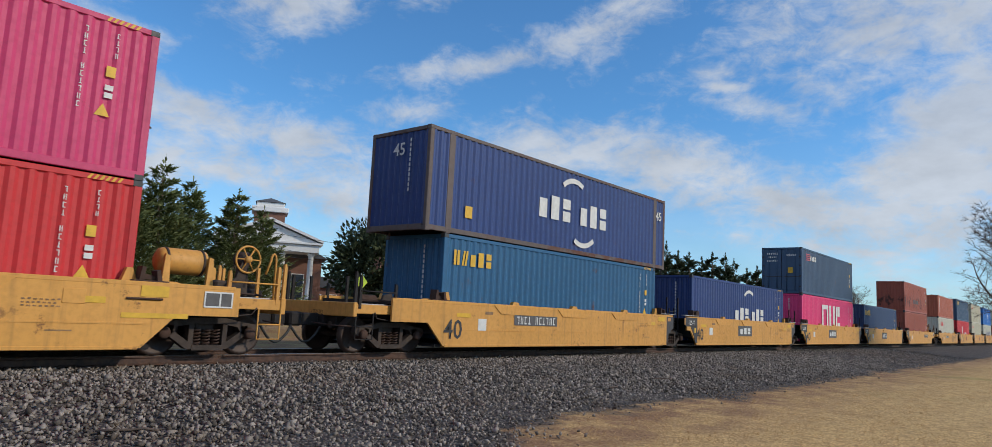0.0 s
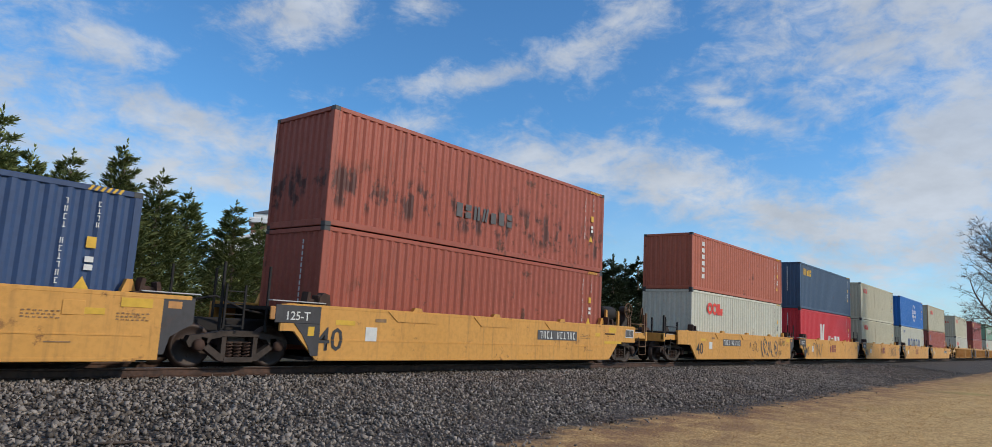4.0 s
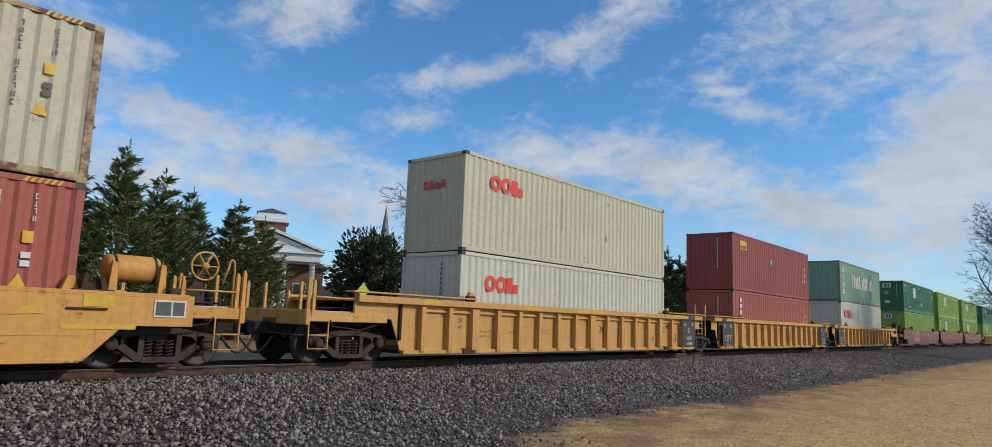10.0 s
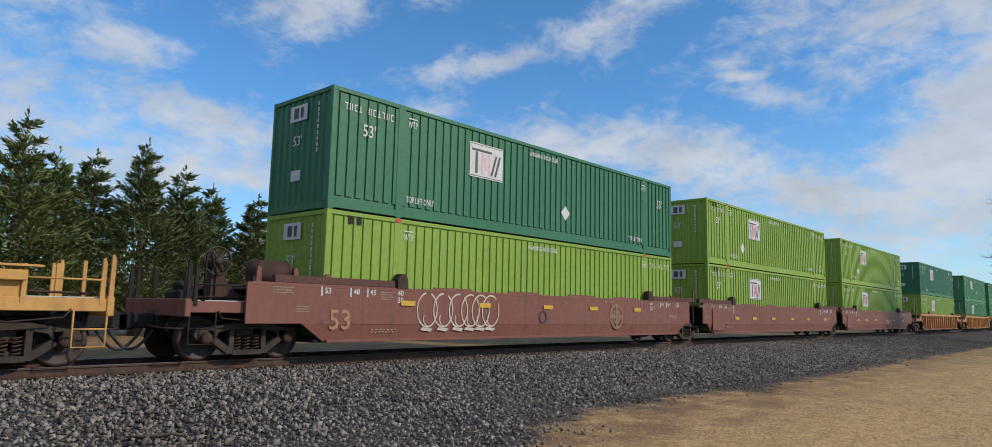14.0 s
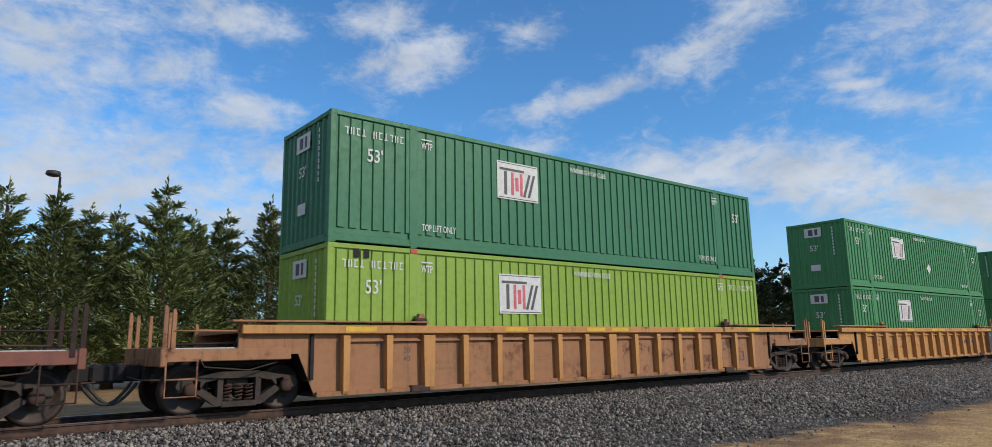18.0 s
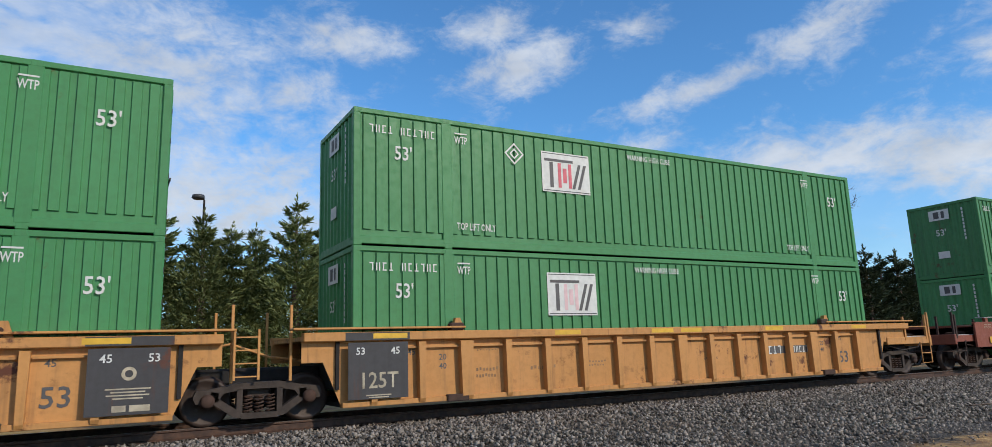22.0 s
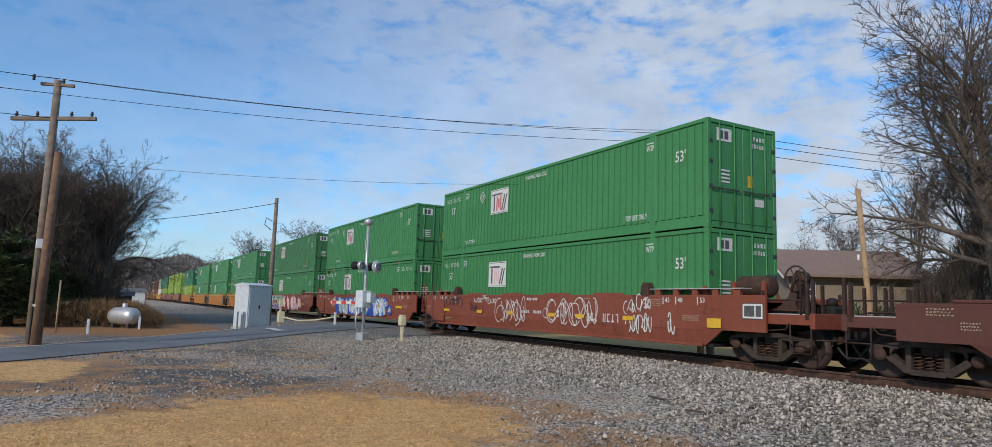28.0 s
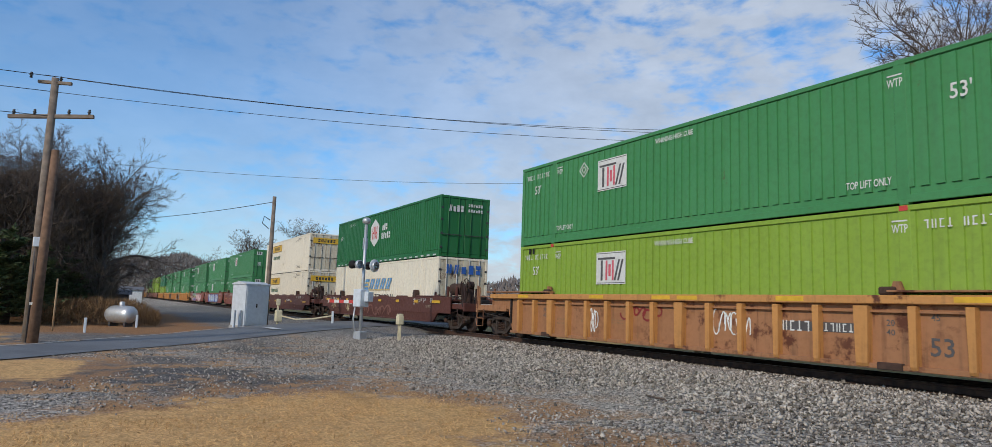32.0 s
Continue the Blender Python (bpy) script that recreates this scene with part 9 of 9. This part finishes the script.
# ---- buildings ----
BRICK = plain("red_brick", (0.24, 0.12, 0.085, 1), 0.9, 0, 0.3, 12)
BUFF = plain("buff_brick", (0.25, 0.205, 0.155, 1), 0.9, 0, 0.25, 12)
TRIMW = plain("white_trim", (0.78, 0.78, 0.76, 1), 0.55, 0, 0.06)
SIDING = plain("white_siding", (0.74, 0.75, 0.76, 1), 0.6, 0, 0.08)
SHINGLE = plain("brown_shingle", (0.26, 0.18, 0.145, 1), 0.9, 0, 0.25, 10)
SHINGLEG = plain("grey_shingle", (0.10, 0.105, 0.115, 1), 0.9, 0, 0.25, 10)
GLASS = plain("window_glass", (0.05, 0.06, 0.075, 1), 0.12, 0, 0.1)
BLUEGREY = plain("blue_grey_siding", (0.26, 0.34, 0.42, 1), 0.65, 0, 0.1)


def windows(h, xs, y, z0, z1, w, out=-1):
    for x in xs:
        f = part("window", B().box(x - w / 2 - 0.08, x + w / 2 + 0.08, y + out * 0.06, y + out * 0.0, z0 - 0.08, z1 + 0.08, 0.01), TRIMW, h)
        part("pane", B().box(x - w / 2, x + w / 2, y + out * 0.08, y + out * 0.065, z0, z1), GLASS, f)
        part("glazing_bar", B().box(x - w / 2, x + w / 2, y + out * 0.1, y + out * 0.08, (z0 + z1) / 2 - 0.03, (z0 + z1) / 2 + 0.03), TRIMW, f)


def build_buildings():
    # church: portico with columns and pediment, brick nave, square tower with a white cap
    x, y = polar(31.2, 75)
    c = thing("church", "red brick church with white columned portico and square tower", "church", (x, y, 0))
    c.rotation_euler = (0, 0, radians(-31))
    part("nave", B().box(-5.6, 5.6, 1.5, 26, 0, 6.4), BRICK, c)
    part("nave_roof", B().prism([(-6.2, 6.4), (6.2, 6.4), (0, 9.4)], 1.0, 26.5), SHINGLEG, c)
    part("portico_floor", B().box(-4.9, 4.9, -2.6, 1.6, 0, 0.5, 0.02), plain("concrete", (0.42, 0.40, 0.37, 1), 0.9), c)
    for i in range(4):
        k = part("column", lambda: B().lathe([(0.42, 0), (0.42, 0.2), (0.33, 0.3), (0.3, 3.0), (0.27, 5.9), (0.36, 6.0), (0.4, 6.25)], (0, 0, 0), "z", 18), TRIMW, c, at=(-4.2 + i * 2.8, -2.0, 0.45), key="col")
    part("entablature", B().box(-4.95, 4.95, -2.6, 1.5, 6.7, 7.5, 0.04), TRIMW, c)
    part("cornice", B().box(-5.25, 5.25, -2.85, 1.5, 7.5, 7.72, 0.03), TRIMW, c)
    part("pediment", B().prism([(-4.9, 7.72), (4.9, 7.72), (0, 9.55)], -2.5, 1.4), TRIMW, c)
    for s in (-1, 1):
        part("raking_cornice", B().prism([(s * 5.3, 7.7), (s * 5.3, 7.95), (0, 10.0), (0, 9.7)], -2.9, 1.4), TRIMW, c)
    part("church_door", B().box(-1.0, 1.0, 1.42, 1.5, 0.5, 3.4, 0.02), TRIMW, c)
    windows(c, (-3.2, 3.2), 1.5, 2.0, 4.6, 1.2)
    part("tower", B().box(-1.75, 1.45, 3.0, 6.2, 6.0, 11.2, 0.03), BRICK, c)
    part("tower_cap", B().box(-2.05, 1.75, 2.7, 6.5, 11.2, 11.75, 0.06), TRIMW, c)
    part("tower_cap", B().box(-1.6, 1.3, 3.15, 6.05, 11.75, 12.3, 0.05), TRIMW, c)
    part("tower_roof", B().add([(-1.7, 3.0, 12.3), (1.4, 3.0, 12.3), (1.4, 6.2, 12.3), (-1.7, 6.2, 12.3), (-0.15, 4.6, 12.95)], [(0, 1, 4), (1, 2, 4), (2, 3, 4), (3, 0, 4), (0, 3, 2, 1)]), SHINGLEG, c)
    # steeples further off
    for az, d in ((40.1, 150), (53.4, 162)):
        x, y = polar(az, d)
        s = thing("steeple", "slender grey church spire above the trees", "steeple", (x, y, 0))
        part("base", B().box(-1.6, 1.6, -1.6, 1.6, 0, 16), BRICK, s)
        part("spire", B().add([(-0.95, -0.95, 16), (0.95, -0.95, 16), (0.95, 0.95, 16), (-0.95, 0.95, 16), (0, 0, 25.5)], [(0, 1, 4), (1, 2, 4), (2, 3, 4), (3, 0, 4)]), plain("spire_slate", (0.13, 0.15, 0.18, 1), 0.6), s)
    # low brick hall beside the church
    x, y = polar(36.4, 105)
    h = thing("brick_hall", "low red brick hall with white windows", "building", (x, y, 0))
    h.rotation_euler = (0, 0, radians(-36))
    part("wall", B().box(-6, 6, 0, 8, 0, 4.0), BRICK, h)
    part("roof", B().prism([(-6.4, 4.0), (6.4, 4.0), (5.0, 5.6), (-5.0, 5.6)], -0.4, 8.4), SHINGLEG, h)
    windows(h, (-4.5, -2.2, 0, 2.2, 4.5), 0, 1.2, 3.0, 1.1)
    # ranch house across the track
    x, y = polar(-37.9, 45)
    h = thing("ranch_house", "low buff brick house with brown shingle roof", "house", (x, y, 0))
    h.rotation_euler = (0, 0, radians(55))
    part("wall", B().prism([(0, 0), (8.0, 0), (8.0, 4.2), (4.0, 5.7), (0, 4.2)], 0, 7.6), BUFF, h).matrix_basis = pose(0, 0, 0, 0, 0, 90) @ Matrix.Diagonal((1, -1, 1, 1))
    for a, b_ in (((-0.6, 4.0), (4.0, 5.85)), ((8.6, 4.0), (4.0, 5.85))):
        part("roof_slope", B().prism([a, b_, (b_[0], b_[1] + 0.14), (a[0], a[1] + 0.14)], -0.5, 8.1), SHINGLE, h).matrix_basis = pose(0, 0, 0, 0, 0, 90) @ Matrix.Diagonal((1, -1, 1, 1))
        part("barge_board", B().prism([(a[0], a[1] - 0.14), (b_[0], b_[1] - 0.12), b_, a], -0.54, -0.48), TRIMW, h).matrix_basis = pose(0, 0, 0, 0, 0, 90) @ Matrix.Diagonal((1, -1, 1, 1))
    part("gutter", B().box(-0.5, 8.1, -0.68, -0.58, 3.98, 4.1), SHINGLE, h)
    for px in (0.3, 7.4):
        part("drain_pipe", B().tube((px, -0.1, 0), (px, -0.1, 4.0), 0.06, 8), TRIMW, h)
    part("vent_pipe", B().tube((4.9, 2.2, 5.0), (4.9, 2.2, 5.6), 0.07, 8), TRIMW, h)
    windows(h, (1.1,), 0, 2.9, 3.6, 0.7)
    for dx in (3.2, 4.6, 5.8):
        rng = np.random.default_rng(int(dx * 10))
        p = rng.normal(0, 0.42, (500, 3)) + [0, 0, 1.5]
        solo("shrub", spray_mesh("shrub", p, p + rng.normal(0, 0.3, (500, 3)), 0.2, 0.05, rng), NEEDLE2, "clipped dark green shrub against the brick house", "shrub", at=(x + dx * 0.57 + 0.8, y + dx * 0.82 - 0.6, 0), group="shrubs by the house")
    # white house with grey roof and a blue-grey shed
    x, y = polar(-49.2, 62)
    h = thing("white_house", "white sided house with a grey shingle roof", "house", (x, y, 0))
    h.rotation_euler = (0, 0, radians(36))
    part("wall", B().box(-7, 7, 0, 8, 0, 4.9), SIDING, h)
    part("roof", B().prism([(-0.6, 4.9), (8.6, 4.9), (4.0, 6.9)], -7.4, 7.4), SHINGLEG, h).matrix_basis = pose(0, 0, 0, 0, 0, 90)
    part("gable_front", B().prism([(-7.0, 0), (-2.4, 0), (-2.4, 4.7), (-4.7, 6.4), (-7.0, 4.7)], -2.5, 0.2), SIDING, h)
    for s_ in (-1, 1):
        part("barge_board", B().prism([(-4.7 + s_ * 2.6, 4.5), (-4.7 + s_ * 2.6, 4.7), (-4.7, 6.7), (-4.7, 6.45)], -2.8, 0.2), TRIMW, h)
    part("garage_door", B().box(0.2, 4.6, -0.08, -0.02, 0.0, 3.55, 0.01), TRIMW, h)
    part("awning", B().box(0.0, 4.8, -1.0, 0.0, 3.7, 3.8, 0.01), SHINGLEG, h)
    windows(h, (0.9, 1.9, 2.9, 3.9), -0.08, 2.9, 3.4, 0.7)
    x, y = polar(-49.6, 50)
    s = thing("garden_shed", "small blue-grey garden shed with a white door", "shed", (x, y, 0))
    s.rotation_euler = (0, 0, radians(42))
    part("wall", B().prism([(-1.7, 0), (1.7, 0), (1.7, 2.5), (0, 3.4), (-1.7, 2.5)], -1.6, 2.4), BLUEGREY, s)
    for q in (-1, 1):
        part("roof", B().prism([(q * 1.95, 2.38), (q * 1.95, 2.5), (0, 3.62), (0, 3.48)], -1.8, 2.6), SHINGLEG, s)
    part("shed_door", B().box(-0.6, 0.6, -1.66, -1.6, 0.1, 2.0, 0.01), TRIMW, s)
    # beige gable seen past the end of the train
    x, y = polar(-43.2, 70)
    h = thing("beige_house", "beige gabled house behind the bare trees", "house", (x, y, 0))
    part("wall", B().prism([(-4, 0), (4, 0), (4, 4.6), (0, 7.4), (-4, 4.6)], 0, 9), plain("beige_wall", (0.5, 0.42, 0.33, 1), 0.8), h)
    for q in (-1, 1):
        part("roof", B().prism([(q * 4.5, 4.3), (q * 4.5, 4.5), (0, 7.75), (0, 7.5)], -0.4, 9.4), SHINGLE, h)
    # street lamp among the cypresses
    x, y = polar(5.9, 42)
    p = thing("street_lamp", "tall dark street lamp above the cypress row", "street lamp", (x, y, 0))
    part("pole", B().tube((0, 0, 0), (0, 0, tall(42, 12.3)), 0.09, 10, 0.06), DARKST, p)
    part("lamp_head", B().lathe([(0.05, 0.0), (0.32, -0.05), (0.36, -0.22), (0.26, -0.3), (0, -0.3)], (-0.32, 0, tall(42, 12.7)), "z", 16), CAST, p)
    part("arm", B().tube((0, 0, tall(42, 12.3)), (-0.3, 0, tall(42, 12.6)), 0.04, 8), DARKST, p)
    x, y = polar(63.0, 80)
    p = thing("street_lamp", "street lamp beyond the pines", "street lamp", (x, y, 0))
    part("pole", B().tube((0, 0, 0), (0, 0, 9.6), 0.09, 10, 0.06), DARKST, p)
    part("lamp_head", B().lathe([(0.05, 0.0), (0.3, -0.05), (0.36, -0.2), (0, -0.24)], (-0.4, 0, 9.7), "z", 12), CAST, p)
    # cars parked by the church and a road sign
    for az, d, col, lab in ((33.9, 58, (0.02, 0.05, 0.16, 1), "dark blue estate car parked by the church"), (36.2, 60, (0.015, 0.02, 0.035, 1), "black off-road car parked by the church"), (37.6, 56, (0.03, 0.09, 0.24, 1), "blue car parked beside the lawn")):
        x, y = polar(az, d)
        k = thing("parked_car", lab, "car", (x, y, 0), group="parked cars")
        m = plain("car_paint_%d" % int(az * 10), col, 0.25, 0.2, 0.1)
        body = [(-2.2, 0.35), (2.2, 0.35), (2.25, 0.85), (1.3, 1.0), (0.8, 1.55), (-1.7, 1.6), (-2.2, 1.0)]
        part("body", B().prism([(-2.2, 0.35), (2.2, 0.35), (2.25, 0.85), (1.3, 1.0), (-2.2, 1.02)], -0.9, 0.9), m, k)
        part("cabin", B().prism([(1.25, 1.0), (0.75, 1.55), (-1.75, 1.6), (-2.15, 1.0)], -0.78, 0.78), m, k)
        part("side_glass", B().prism([(1.0, 1.05), (0.65, 1.48), (-1.6, 1.5), (-1.9, 1.05)], -0.8, -0.785), GLASS, k)
        for dx in (-1.4, 1.4):
            w = part("wheel", lambda: B().lathe([(0.0, -0.1), (0.2, -0.1), (0.33, -0.09), (0.34, 0.09), (0, 0.09)], (0, 0, 0), "y", 18), RUBBER, k, at=(dx, -0.85, 0.34), key="cw")
            part("rim", lambda: B().lathe([(0, -0.115), (0.2, -0.105)], (0, 0, 0), "y", 14), ALU, w, key="rim")
    x, y = polar(38.6, 50)
    s = thing("road_sign", "yellow-green diamond road sign on a post", "road sign", (x, y, 0))
    part("post", B().tube((0, 0, 0), (0, 0, 3.9), 0.035, 8), ALU, s)
    part("sign_plate", B().prism([(-0.55, 3.3), (0, 2.75), (0.55, 3.3), (0, 3.85)], -0.05, -0.035), plain("sign_lime", (0.45, 0.6, 0.03, 1), 0.5), s)


build_trees()
build_crossing()
build_buildings()
build_stones()
build_grass()
motions()
